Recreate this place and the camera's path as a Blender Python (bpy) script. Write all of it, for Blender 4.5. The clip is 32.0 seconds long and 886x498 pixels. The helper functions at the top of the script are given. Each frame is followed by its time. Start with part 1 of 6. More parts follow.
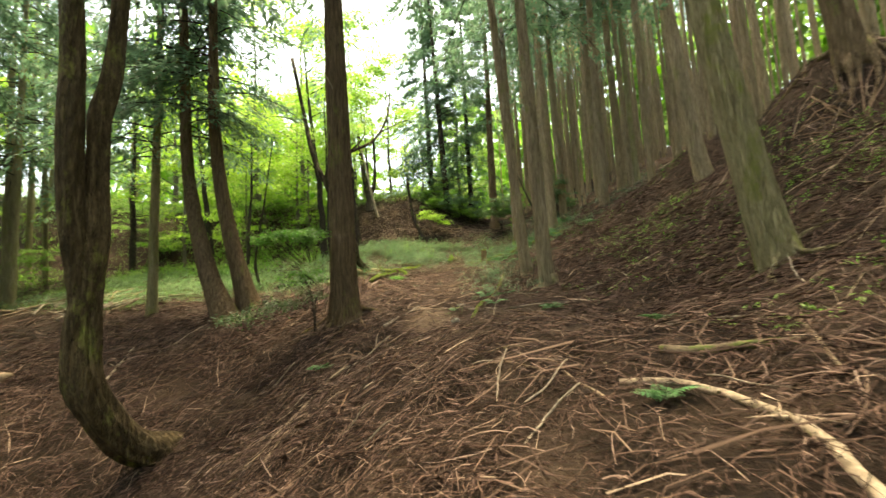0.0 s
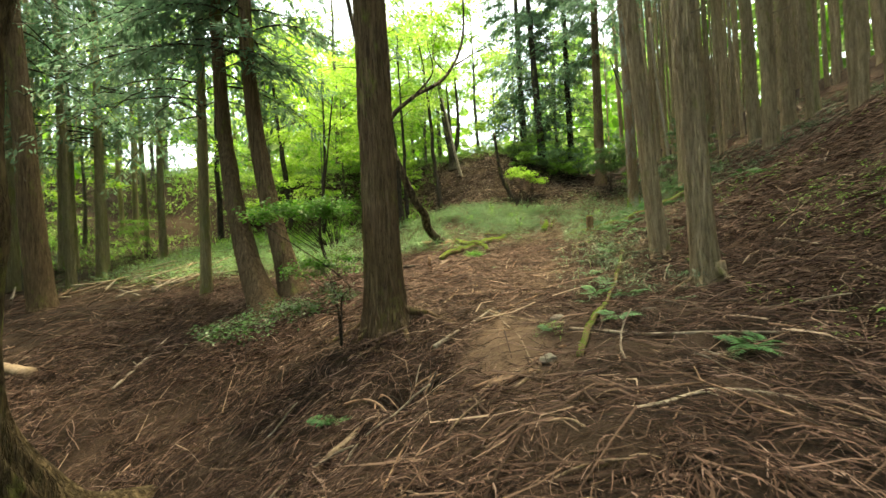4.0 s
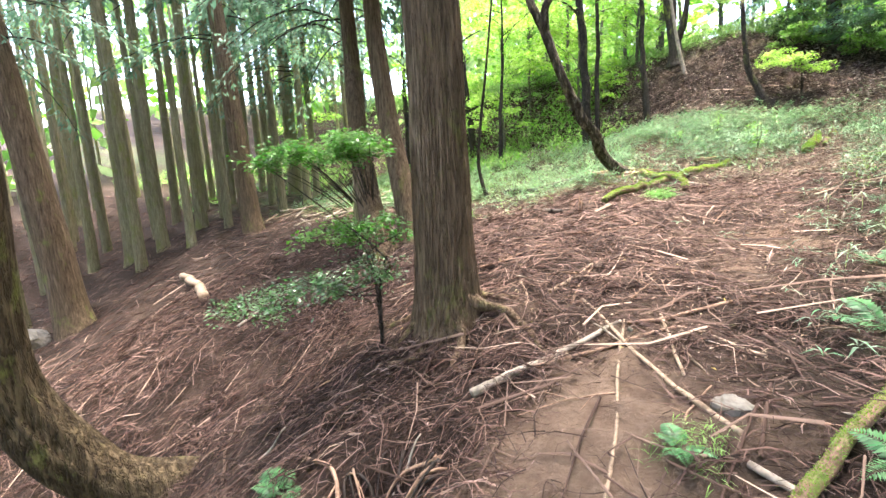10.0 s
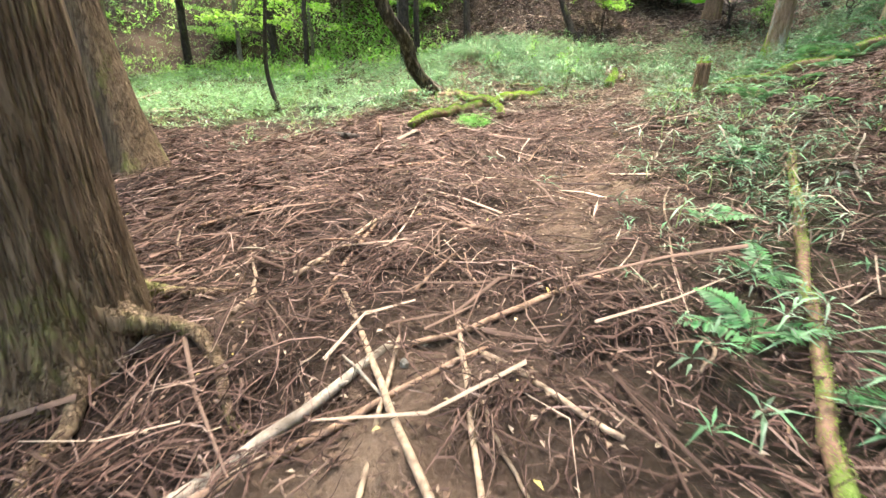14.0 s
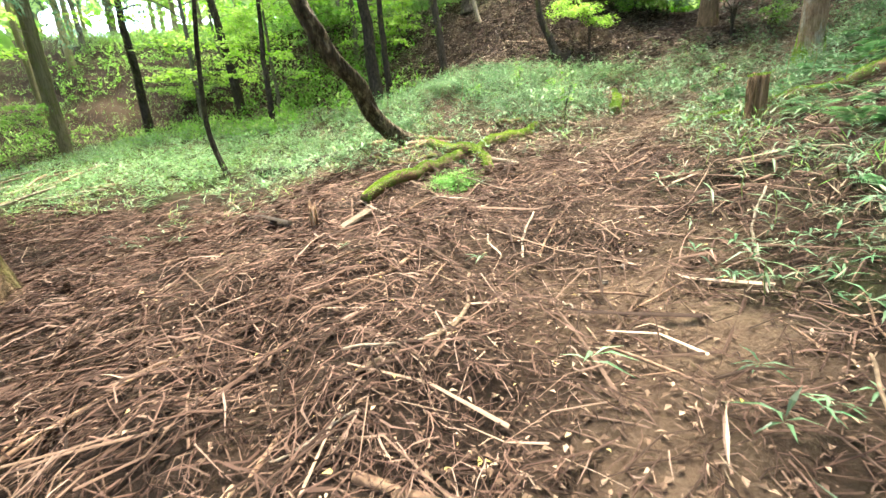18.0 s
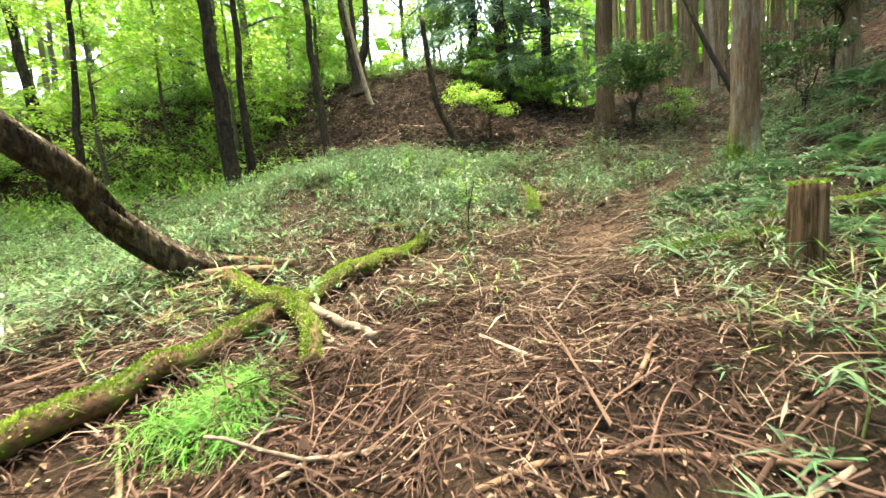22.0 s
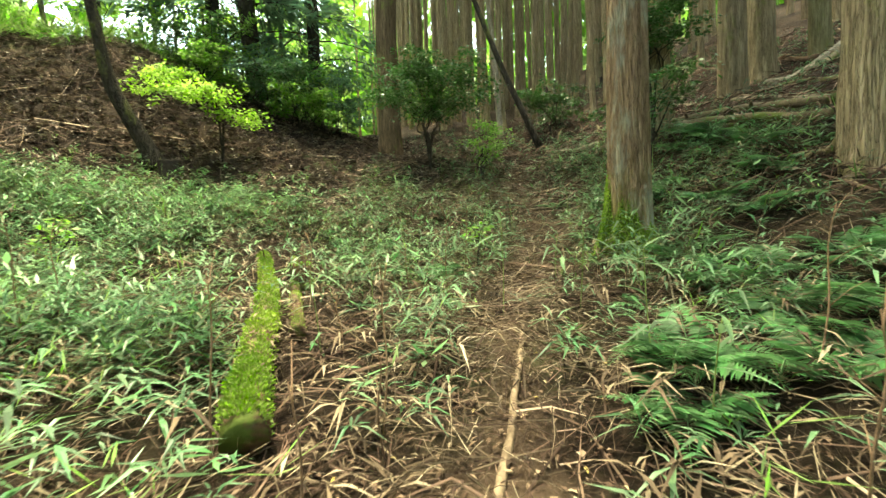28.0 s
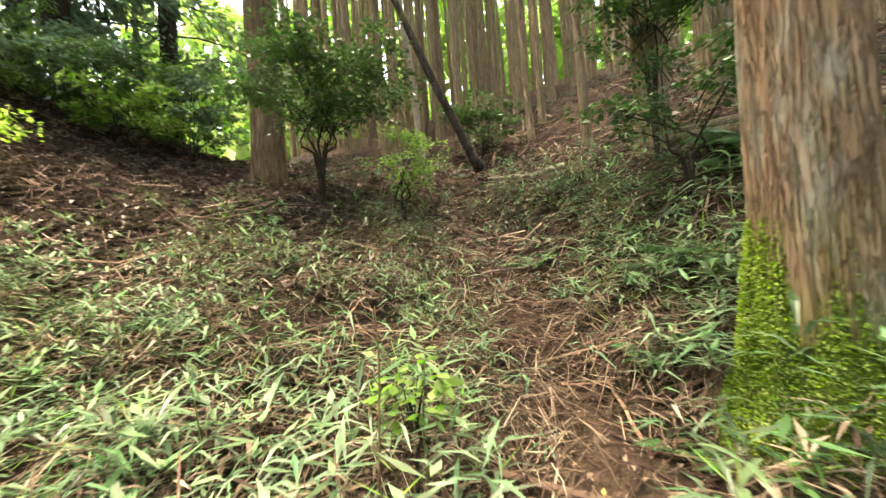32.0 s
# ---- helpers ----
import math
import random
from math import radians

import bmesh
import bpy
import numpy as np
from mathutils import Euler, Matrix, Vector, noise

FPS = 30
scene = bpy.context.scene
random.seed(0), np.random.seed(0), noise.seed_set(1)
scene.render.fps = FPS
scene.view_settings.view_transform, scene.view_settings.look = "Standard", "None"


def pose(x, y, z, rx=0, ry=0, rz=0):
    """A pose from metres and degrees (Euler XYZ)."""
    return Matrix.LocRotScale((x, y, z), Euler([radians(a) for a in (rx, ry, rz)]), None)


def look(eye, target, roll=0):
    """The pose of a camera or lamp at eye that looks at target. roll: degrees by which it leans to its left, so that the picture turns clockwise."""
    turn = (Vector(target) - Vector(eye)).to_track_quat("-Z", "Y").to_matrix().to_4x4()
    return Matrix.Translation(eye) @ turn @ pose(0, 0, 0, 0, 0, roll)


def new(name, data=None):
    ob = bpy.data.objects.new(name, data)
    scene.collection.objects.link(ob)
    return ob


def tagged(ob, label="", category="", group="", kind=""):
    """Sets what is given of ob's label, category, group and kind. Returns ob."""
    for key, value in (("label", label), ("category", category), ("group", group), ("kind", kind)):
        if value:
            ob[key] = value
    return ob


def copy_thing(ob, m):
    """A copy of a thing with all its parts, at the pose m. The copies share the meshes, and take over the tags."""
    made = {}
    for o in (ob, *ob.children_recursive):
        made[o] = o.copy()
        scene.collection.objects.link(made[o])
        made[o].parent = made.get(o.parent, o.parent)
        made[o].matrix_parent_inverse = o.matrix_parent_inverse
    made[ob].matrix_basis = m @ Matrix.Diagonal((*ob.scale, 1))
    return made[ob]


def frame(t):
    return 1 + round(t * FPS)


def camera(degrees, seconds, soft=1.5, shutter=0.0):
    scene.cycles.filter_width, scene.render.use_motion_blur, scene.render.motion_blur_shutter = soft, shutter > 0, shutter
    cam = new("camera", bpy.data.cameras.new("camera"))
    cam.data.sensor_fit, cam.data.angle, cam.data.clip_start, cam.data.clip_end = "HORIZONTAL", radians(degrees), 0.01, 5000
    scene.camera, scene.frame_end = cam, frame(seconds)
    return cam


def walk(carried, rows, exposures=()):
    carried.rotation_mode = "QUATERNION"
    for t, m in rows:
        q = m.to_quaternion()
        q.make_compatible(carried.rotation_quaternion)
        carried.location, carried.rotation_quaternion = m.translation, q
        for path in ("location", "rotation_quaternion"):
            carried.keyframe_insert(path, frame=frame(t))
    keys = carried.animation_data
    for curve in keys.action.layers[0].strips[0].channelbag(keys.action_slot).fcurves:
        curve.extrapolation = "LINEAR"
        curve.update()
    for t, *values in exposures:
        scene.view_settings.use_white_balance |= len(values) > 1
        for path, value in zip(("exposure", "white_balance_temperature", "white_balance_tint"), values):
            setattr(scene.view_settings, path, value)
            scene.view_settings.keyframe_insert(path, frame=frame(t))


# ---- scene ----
cam = camera(92.9, 32.0, soft=1.5, shutter=0.3)
METRES, EYE, TILT, LEAN, TURN = 19.0, 1.1, 0.0, 0.0, 0.0
ROWS = [
    (0.0, 0.0, 0.0, 0.0, 0.33, 5.61, 3.35),
    (0.5, -0.0008, 0.0194, 0.0023, 5.68, 5.57, 2.5),
    (1.0, -0.0002, 0.0331, 0.0072, 6.02, 5.91, 2.74),
    (1.5, 0.0055, 0.0525, 0.0074, 8.25, 5.74, 2.9),
    (2.0, 0.0099, 0.0688, 0.0144, 9.19, 4.66, 2.97),
    (2.5, 0.0069, 0.0929, 0.0145, 9.43, 3.9, 2.71),
    (4.5, 0.0069, 0.1645, 0.0271, 18.41, -0.45, 3.63),
    (5.0, 0.0074, 0.1764, 0.0275, 28.02, -1.84, 4.24),
    (5.5, 0.0132, 0.1892, 0.0304, 33.09, -2.99, 5.41),
    (6.0, 0.0153, 0.1983, 0.0313, 33.89, -2.64, 6.6),
    (6.5, 0.012, 0.2146, 0.0301, 33.89, -5.85, 5.69),
    (7.0, 0.0114, 0.2234, 0.0335, 35.82, -7.44, 5.95),
    (7.5, 0.0159, 0.2344, 0.034, 46.43, -8.45, 7.1),
    (8.0, 0.0213, 0.2468, 0.037, 47.47, -10.2, 6.5),
    (8.5, 0.0221, 0.2662, 0.036, 42.33, -10.86, 6.02),
    (9.0, 0.0206, 0.2815, 0.0393, 39.2, -11.24, 5.37),
    (9.5, 0.0223, 0.2859, 0.0409, 40.42, -9.45, 5.21),
    (10.0, 0.0271, 0.2896, 0.0415, 41.63, -8.62, 2.92),
    (10.5, 0.0303, 0.2928, 0.0409, 42.06, -9.16, 2.77),
    (11.0, 0.0325, 0.295, 0.0409, 41.94, -9.4, 2.88),
    (11.5, 0.0312, 0.2975, 0.0382, 37.54, -11.75, 2.42),
    (12.0, 0.0195, 0.3088, 0.033, 27.33, -17.38, 0.6),
    (12.5, 0.0098, 0.3193, 0.0343, 18.58, -19.51, -1.41),
    (13.0, 0.0098, 0.3363, 0.0323, 18.0, -19.64, 1.03),
    (13.5, 0.0132, 0.3603, 0.0366, 18.99, -18.33, 0.67),
    (14.0, 0.0077, 0.3815, 0.0353, 19.52, -18.99, -1.3),
    (14.5, 0.0027, 0.3979, 0.0447, 19.22, -14.89, -0.02),
    (15.0, -0.001, 0.4088, 0.0465, 18.83, -10.35, 1.16),
    (15.5, -0.0062, 0.422, 0.0475, 18.21, -8.83, 3.07),
    (17.5, -0.0088, 0.4648, 0.0502, 18.27, -15.48, 4.71),
    (18.0, -0.0108, 0.4749, 0.0489, 18.07, -15.17, 4.1),
    (18.5, -0.0154, 0.4873, 0.0491, 15.76, -19.8, 3.69),
    (19.0, -0.0128, 0.4981, 0.0503, 12.6, -19.36, 4.74),
    (19.5, -0.0049, 0.5162, 0.0544, 7.21, -17.43, 4.96),
    (20.0, -0.0061, 0.5337, 0.0536, 5.84, -13.52, 3.95),
    (20.5, -0.0105, 0.5525, 0.0592, 5.71, -9.51, 4.05),
    (21.0, -0.0096, 0.5753, 0.0599, 6.3, -6.83, 4.55),
    (21.5, -0.0087, 0.5956, 0.064, 6.22, -5.78, 4.45),
    (22.0, -0.0151, 0.6147, 0.0659, 6.22, -5.57, 3.61),
    (22.5, -0.0146, 0.6308, 0.0674, 3.48, -5.52, 3.45),
    (23.0, -0.0072, 0.6572, 0.0714, -3.62, -6.24, 2.96),
    (23.5, -0.0043, 0.6706, 0.0765, -7.3, -4.35, 2.41),
    (24.0, -0.0031, 0.6881, 0.0808, -11.62, -2.43, 2.26),
    (24.5, -0.0021, 0.7029, 0.0801, -10.62, -1.38, 2.24),
    (25.0, 0.0031, 0.7224, 0.0835, -12.12, -1.86, 2.69),
    (25.5, 0.0027, 0.7365, 0.0841, -12.34, -1.45, 1.7),
    (26.0, 0.0003, 0.755, 0.0895, -19.3, -0.1, 0.45),
    (26.5, -0.0002, 0.7664, 0.0881, -21.13, 0.83, 0.33),
    (28.5, 0.026, 0.8191, 0.0951, -24.53, -3.9, 3.12),
    (29.0, 0.034, 0.832, 0.0944, -23.62, -3.57, 5.08),
    (29.5, 0.0409, 0.8434, 0.1016, -20.47, -6.24, 5.31),
    (30.0, 0.0426, 0.8575, 0.1033, -18.33, -5.26, 4.2),
    (30.5, 0.046, 0.8697, 0.1082, -16.84, -3.18, 4.09),
    (31.0, 0.0647, 0.8881, 0.1101, -24.14, 3.57, 5.74),
    (31.5, 0.0737, 0.8977, 0.1118, -29.82, 2.17, 5.81),
    (32.0, 0.0787, 0.9216, 0.1126, -34.92, 0.55, 4.3),
]
EXPOSURES = [(0.0, 3.0, 9600, -1), (5.0, 3.1, 9400, -6), (6.2, 4.2, 6800, 12), (11.0, 4.16, 6500, 13), (14.0, 4.02, 6700, 8), (18.0, 3.95, 7100, 2), (20.0, 3.88, 6900, 4), (22.0, 3.56, 7900, 2), (24.0, 3.62, 8000, -9), (26.0, 3.45, 8400, -13), (29.0, 3.4, 8900, -14), (30.5, 3.48, 8900, -10), (32.0, 3.82, 8700, 13)]
walk(cam, [(t, pose(0, 0, EYE, TILT, LEAN, TURN) @ pose(METRES * x, METRES * y, METRES * z, 90 + pitch, roll, yaw)) for t, x, y, z, yaw, pitch, roll in ROWS], EXPOSURES)

# ---------------------------------------------------------------- light
SUN_UP, SUN_TURN = radians(79), radians(-8)
world = bpy.data.worlds.new("sky")
world.use_nodes = True
scene.world = world
wn = world.node_tree
sky = wn.nodes.new("ShaderNodeTexSky")
sky.sky_type, sky.sun_disc, sky.sun_elevation, sky.sun_rotation = "NISHITA", False, SUN_UP, SUN_TURN
sky.air_density, sky.dust_density = 1.0, 4.0
wn.nodes["Background"].inputs["Strength"].default_value = 0.15
wn.links.new(sky.outputs[0], wn.nodes["Background"].inputs["Color"])
sun = new("sun", bpy.data.lights.new("sun", "SUN"))
sun.data.energy, sun.data.angle, sun.data.color = 1.5, radians(32), (1.0, 0.96, 0.88)
sun_dir = Vector((math.sin(SUN_TURN) * math.cos(SUN_UP), math.cos(SUN_TURN) * math.cos(SUN_UP), math.sin(SUN_UP)))
sun.matrix_world = look(sun_dir * 60, (0, 0, 0))


# ---------------------------------------------------------------- materials
def material(name, rough=0.85):
    m = bpy.data.materials.new(name)
    m.use_nodes = True
    nt = m.node_tree
    bsdf = nt.nodes["Principled BSDF"]
    bsdf.inputs["Roughness"].default_value = rough
    bsdf.inputs["Specular IOR Level"].default_value = 0.12 if rough > 0.7 else 0.5
    return m, nt, bsdf


def node(nt, kind, **values):
    n = nt.nodes.new("ShaderNode" + kind)
    for key, value in values.items():
        n.inputs[key].default_value = value
    return n


def coords(nt, which="Object", scale=(1, 1, 1)):
    tc = nt.nodes.new("ShaderNodeTexCoord")
    mp = nt.nodes.new("ShaderNodeMapping")
    mp.inputs["Scale"].default_value = scale
    nt.links.new(tc.outputs[which], mp.inputs["Vector"])
    return mp.outputs[0]


def noise_tex(nt, vec, scale, detail=4.0, rough=0.6):
    n = node(nt, "TexNoise", Scale=scale, Detail=detail, Roughness=rough)
    nt.links.new(vec, n.inputs["Vector"])
    return n.outputs["Fac"]


def ramp(nt, fac, stops):
    r = nt.nodes.new("ShaderNodeValToRGB")
    el = r.color_ramp.elements
    while len(el) < len(stops):
        el.new(0.5)
    for e, (p, c) in zip(el, stops):
        e.position, e.color = p, (*c, 1)
    nt.links.new(fac, r.inputs["Fac"])
    return r.outputs["Color"]


def blend(nt, fac, a, b, mode="MIX"):
    n = nt.nodes.new("ShaderNodeMix")
    n.data_type, n.blend_type = "RGBA", mode
    for sock, v in ((0, fac), (6, a), (7, b)):
        if hasattr(v, "is_linked"):
            nt.links.new(v, n.inputs[sock])
        else:
            n.inputs[sock].default_value = v
    return n.outputs[2]


def bump(nt, bsdf, height, strength, distance):
    b = node(nt, "Bump", Strength=strength, Distance=distance)
    nt.links.new(height, b.inputs["Height"])
    nt.links.new(b.outputs[0], bsdf.inputs["Normal"])


def scaled(nt, value, lo, hi):
    n = node(nt, "MapRange")
    n.inputs[3].default_value, n.inputs[4].default_value = lo, hi
    nt.links.new(value, n.inputs[0])
    return n.outputs[0]


def step(nt, value, lo, hi):
    n = node(nt, "MapRange")
    n.inputs[1].default_value, n.inputs[2].default_value = lo, hi
    nt.links.new(value, n.inputs[0])
    return n.outputs[0]


def hue_shift(nt, colour, spread, source="object", tint=0.0):
    """Small changes of brightness from object to object, or from leaf to leaf."""
    if source == "object":
        rnd = nt.nodes.new("ShaderNodeObjectInfo").outputs["Random"]
    else:
        rnd = nt.nodes.new("ShaderNodeNewGeometry").outputs["Random Per Island"]
    hs = node(nt, "HueSaturation")
    nt.links.new(scaled(nt, rnd, 1 - spread, 1 + spread), hs.inputs["Value"])
    if tint:
        wild = nt.nodes.new("ShaderNodeTexWhiteNoise")
        wild.noise_dimensions = "1D"
        nt.links.new(rnd, wild.inputs["W"])
        nt.links.new(scaled(nt, wild.outputs["Value"], 0.5 - tint * 0.6, 0.5 + tint * 1.2), hs.inputs["Hue"])
        nt.links.new(scaled(nt, wild.outputs["Value"], 0.75, 1.1), hs.inputs["Saturation"])
    nt.links.new(colour, hs.inputs["Color"])
    return hs.outputs[0]


def bark(name, dark, mid, light, moss=0.0, moss_top=0.0, stretch=0.11, fine=26.0, spread=0.18):
    m, nt, bsdf = material(name, 0.92)
    v = coords(nt, "Object", (1, 1, stretch))
    fib = noise_tex(nt, v, fine, 6, 0.65)
    big = noise_tex(nt, coords(nt, "Object", (1, 1, 0.35)), 2.3, 3)
    col = ramp(nt, fib, [(0.28, dark), (0.5, mid), (0.74, light)])
    col = blend(nt, scaled(nt, big, 0.0, 0.55), col, (*dark, 1))
    split = noise_tex(nt, coords(nt, "Object", (1, 1, stretch * 0.6)), fine * 0.42, 3, 0.5)
    line = noise_tex(nt, coords(nt, "Object", (1, 1, stretch * 0.75)), fine * 1.25, 3, 0.6)
    off = nt.nodes.new("ShaderNodeMath")
    off.operation, off.inputs[1].default_value = "SUBTRACT", 0.5
    nt.links.new(line, off.inputs[0])
    seam = nt.nodes.new("ShaderNodeMath")
    seam.operation = "ABSOLUTE"
    nt.links.new(off.outputs[0], seam.inputs[0])
    col = blend(nt, scaled(nt, step(nt, seam.outputs[0], 0.02, 0.005), 0.0, 0.6), col, (dark[0] * 0.3, dark[1] * 0.3, dark[2] * 0.3, 1))
    col = blend(nt, scaled(nt, step(nt, split, 0.42, 0.3), 0.0, 0.3), col, (dark[0] * 0.5, dark[1] * 0.5, dark[2] * 0.5, 1))
    if moss:
        patch = noise_tex(nt, coords(nt, "Object", (1, 1, 0.5)), 3.1, 5, 0.7)
        fac = step(nt, patch, 0.62 - moss * 0.3, 0.78 - moss * 0.3)
        col = blend(nt, fac, col, (0.16, 0.17, 0.045, 1))
    if moss_top:
        geo = nt.nodes.new("ShaderNodeTexCoord")
        sep = nt.nodes.new("ShaderNodeSeparateXYZ")
        nt.links.new(geo.outputs["Object"], sep.inputs[0])
        low = step(nt, sep.outputs[2], moss_top, -moss_top * 0.3)
        patch = noise_tex(nt, coords(nt, "Object"), 5.0, 5, 0.75)
        mul = nt.nodes.new("ShaderNodeMath")
        mul.operation = "MULTIPLY"
        nt.links.new(low, mul.inputs[0])
        nt.links.new(step(nt, patch, 0.42, 0.6), mul.inputs[1])
        col = blend(nt, mul.outputs[0], col, (0.13, 0.17, 0.03, 1))
    if moss_top:
        pale = noise_tex(nt, coords(nt, "Object", (1, 1, 0.3)), 3.0, 5, 0.75)
        col = blend(nt, scaled(nt, step(nt, pale, 0.48, 0.66), 0.0, 0.65), col, (0.36, 0.42, 0.37, 1))
    col = hue_shift(nt, col, spread)
    nt.links.new(col, bsdf.inputs["Base Color"])
    mixh = nt.nodes.new("ShaderNodeMath")
    mixh.operation = "ADD"
    nt.links.new(fib, mixh.inputs[0])
    nt.links.new(step(nt, seam.outputs[0], 0.0, 0.08), mixh.inputs[1])
    bump(nt, bsdf, mixh.outputs[0], 0.9, 0.025)
    return m


def leaf(name, colour, tip, gloss=0.35, through_light=0.45, spread=0.35):
    m, nt, bsdf = material(name, gloss)
    bsdf.inputs["Specular IOR Level"].default_value = 0.5 if gloss < 0.32 else 0.22
    n = noise_tex(nt, coords(nt, "Object"), 1.7, 2)
    col = blend(nt, step(nt, n, 0.35, 0.65), (*colour, 1), (*tip, 1))
    col = hue_shift(nt, col, spread, "island", 0.022)
    nt.links.new(col, bsdf.inputs["Base Color"])
    tr = nt.nodes.new("ShaderNodeBsdfTranslucent")
    nt.links.new(col, tr.inputs["Color"])
    mix = nt.nodes.new("ShaderNodeMixShader")
    mix.inputs[0].default_value = through_light
    nt.links.new(bsdf.outputs[0], mix.inputs[1])
    nt.links.new(tr.outputs[0], mix.inputs[2])
    nt.links.new(mix.outputs[0], nt.nodes["Material Output"].inputs["Surface"])
    return m


def litter_bits(name, stops, rough=0.8):
    m, nt, bsdf = material(name, rough)
    rnd = nt.nodes.new("ShaderNodeNewGeometry").outputs["Random Per Island"]
    col = ramp(nt, rnd, stops)
    grain = noise_tex(nt, coords(nt, "Object"), 60, 3)
    col = blend(nt, scaled(nt, grain, 0.0, 0.5), col, (0.05, 0.03, 0.02, 1))
    nt.links.new(col, bsdf.inputs["Base Color"])
    return m


def wood(name, dark, light, rough=0.75, scale=30.0, moss=0.0):
    m, nt, bsdf = material(name, rough)
    n = noise_tex(nt, coords(nt, "Object"), scale, 5, 0.65)
    spots = noise_tex(nt, coords(nt, "Object"), 5.0, 3)
    col = ramp(nt, n, [(0.3, dark), (0.68, light)])
    col = blend(nt, step(nt, spots, 0.55, 0.75), col, (dark[0] * 0.5, dark[1] * 0.5, dark[2] * 0.5, 1))
    if moss:
        patch = noise_tex(nt, coords(nt, "Object"), 6.0, 5, 0.7)
        col = blend(nt, step(nt, patch, 0.6 - moss * 0.4, 0.7 - moss * 0.4), col, (0.075, 0.1, 0.022, 1))
    col = hue_shift(nt, col, 0.25)
    nt.links.new(col, bsdf.inputs["Base Color"])
    bump(nt, bsdf, n, 0.6, 0.006)
    return m


BARK_RED = bark("cedar_bark", (0.055, 0.036, 0.021), (0.165, 0.112, 0.068), (0.31, 0.22, 0.14), moss=0.2)
BARK_TAN = bark("cedar_bark_pale", (0.115, 0.083, 0.052), (0.32, 0.24, 0.155), (0.52, 0.405, 0.275), moss=0.14)
BARK_ALGAE = bark("cedar_bark_green", (0.12, 0.1, 0.058), (0.25, 0.215, 0.12), (0.4, 0.345, 0.22), moss=0.35)
BARK_MOSSY = bark("cedar_bark_mossy_foot", (0.13, 0.083, 0.053), (0.255, 0.17, 0.11), (0.35, 0.25, 0.17), moss=0.05, moss_top=0.85, stretch=0.13, fine=36)
BARK_DARK = bark("dark_bark", (0.016, 0.013, 0.011), (0.05, 0.04, 0.032), (0.11, 0.092, 0.072), moss=0.2, stretch=0.4, fine=18)
BARK_PEEL = bark("peeling_dark_bark", (0.014, 0.011, 0.008), (0.075, 0.06, 0.042), (0.34, 0.28, 0.2), moss=0.1, stretch=0.25, fine=12)
BARK_CURVED = bark("olive_cedar_bark", (0.022, 0.015, 0.009), (0.085, 0.06, 0.032), (0.19, 0.14, 0.08), moss=0.22, stretch=0.22, fine=15)
BARK_GREY = bark("grey_bark", (0.05, 0.046, 0.038), (0.12, 0.11, 0.09), (0.22, 0.21, 0.17), moss=0.3, stretch=0.6, fine=14)
DEAD_PALE = wood("pale_dead_wood", (0.09, 0.06, 0.04), (0.27, 0.195, 0.132))
PALE_LOG = wood("pale_barkless_wood", (0.17, 0.125, 0.085), (0.42, 0.325, 0.235))
DEAD_BROWN = wood("brown_dead_wood", (0.09, 0.052, 0.034), (0.26, 0.165, 0.11))
DEAD_GREY = wood("grey_dead_wood", (0.12, 0.095, 0.072), (0.32, 0.26, 0.2))
MOSS_WOOD = wood("mossy_wood", (0.06, 0.045, 0.03), (0.19, 0.145, 0.095), moss=0.22)
MOSS_CUSHION = wood("moss_cushion", (0.05, 0.06, 0.015), (0.13, 0.15, 0.03), moss=0.7)
MOSS_WOOD_FULL = wood("thickly_mossed_wood", (0.04, 0.024, 0.015), (0.16, 0.095, 0.06), moss=0.28)
STUMP_WOOD = bark("stump_wood", (0.05, 0.03, 0.018), (0.19, 0.12, 0.07), (0.38, 0.26, 0.16), moss=0.08, stretch=0.08, fine=34)
ROT = wood("rotten_black_wood", (0.012, 0.009, 0.007), (0.045, 0.034, 0.026))
ROCK = wood("stone", (0.1, 0.085, 0.068), (0.21, 0.185, 0.15), scale=14)
TIMBER = wood("damp_timber", (0.05, 0.036, 0.026), (0.13, 0.095, 0.07), scale=22)
LEAF_CEDAR = leaf("cedar_foliage", (0.075, 0.15, 0.08), (0.13, 0.23, 0.125), 0.6, 0.45)
LEAF_BRIGHT = leaf("young_maple_leaves", (0.22, 0.38, 0.035), (0.32, 0.48, 0.06), 0.5, 0.6)
LEAF_MID = leaf("broadleaf_leaves", (0.13, 0.26, 0.032), (0.22, 0.37, 0.06), 0.45, 0.55)
LEAF_SHRUB = leaf("evergreen_leaves", (0.03, 0.085, 0.016), (0.07, 0.16, 0.03), 0.28, 0.25)
LEAF_SAPLING = leaf("sapling_leaves", (0.06, 0.17, 0.02), (0.13, 0.28, 0.035), 0.35, 0.4)
LEAF_SASA = leaf("bamboo_grass_leaves", (0.042, 0.105, 0.04), (0.115, 0.195, 0.1), 0.34, 0.3, 0.65)
# bamboo grass leaf colour raised to stand for sunlight on the open flat
LEAF_SASA_SUNLIT = leaf("pale_bamboo_grass_leaves", (0.075, 0.165, 0.055), (0.165, 0.265, 0.125), 0.34, 0.35, 0.6)
LEAF_PLANT = leaf("dark_bamboo_grass_leaves", (0.055, 0.13, 0.04), (0.11, 0.21, 0.085), 0.31, 0.3, 0.3)
LEAF_GRASS = leaf("fine_grass", (0.1, 0.2, 0.032), (0.18, 0.28, 0.058), 0.4, 0.4, 0.5)
LEAF_TUFT = leaf("bright_grass", (0.1, 0.26, 0.03), (0.18, 0.36, 0.06), 0.4, 0.35, 0.4)
LEAF_FERN = leaf("fern_fronds", (0.05, 0.14, 0.042), (0.115, 0.235, 0.085), 0.42, 0.35, 0.4)
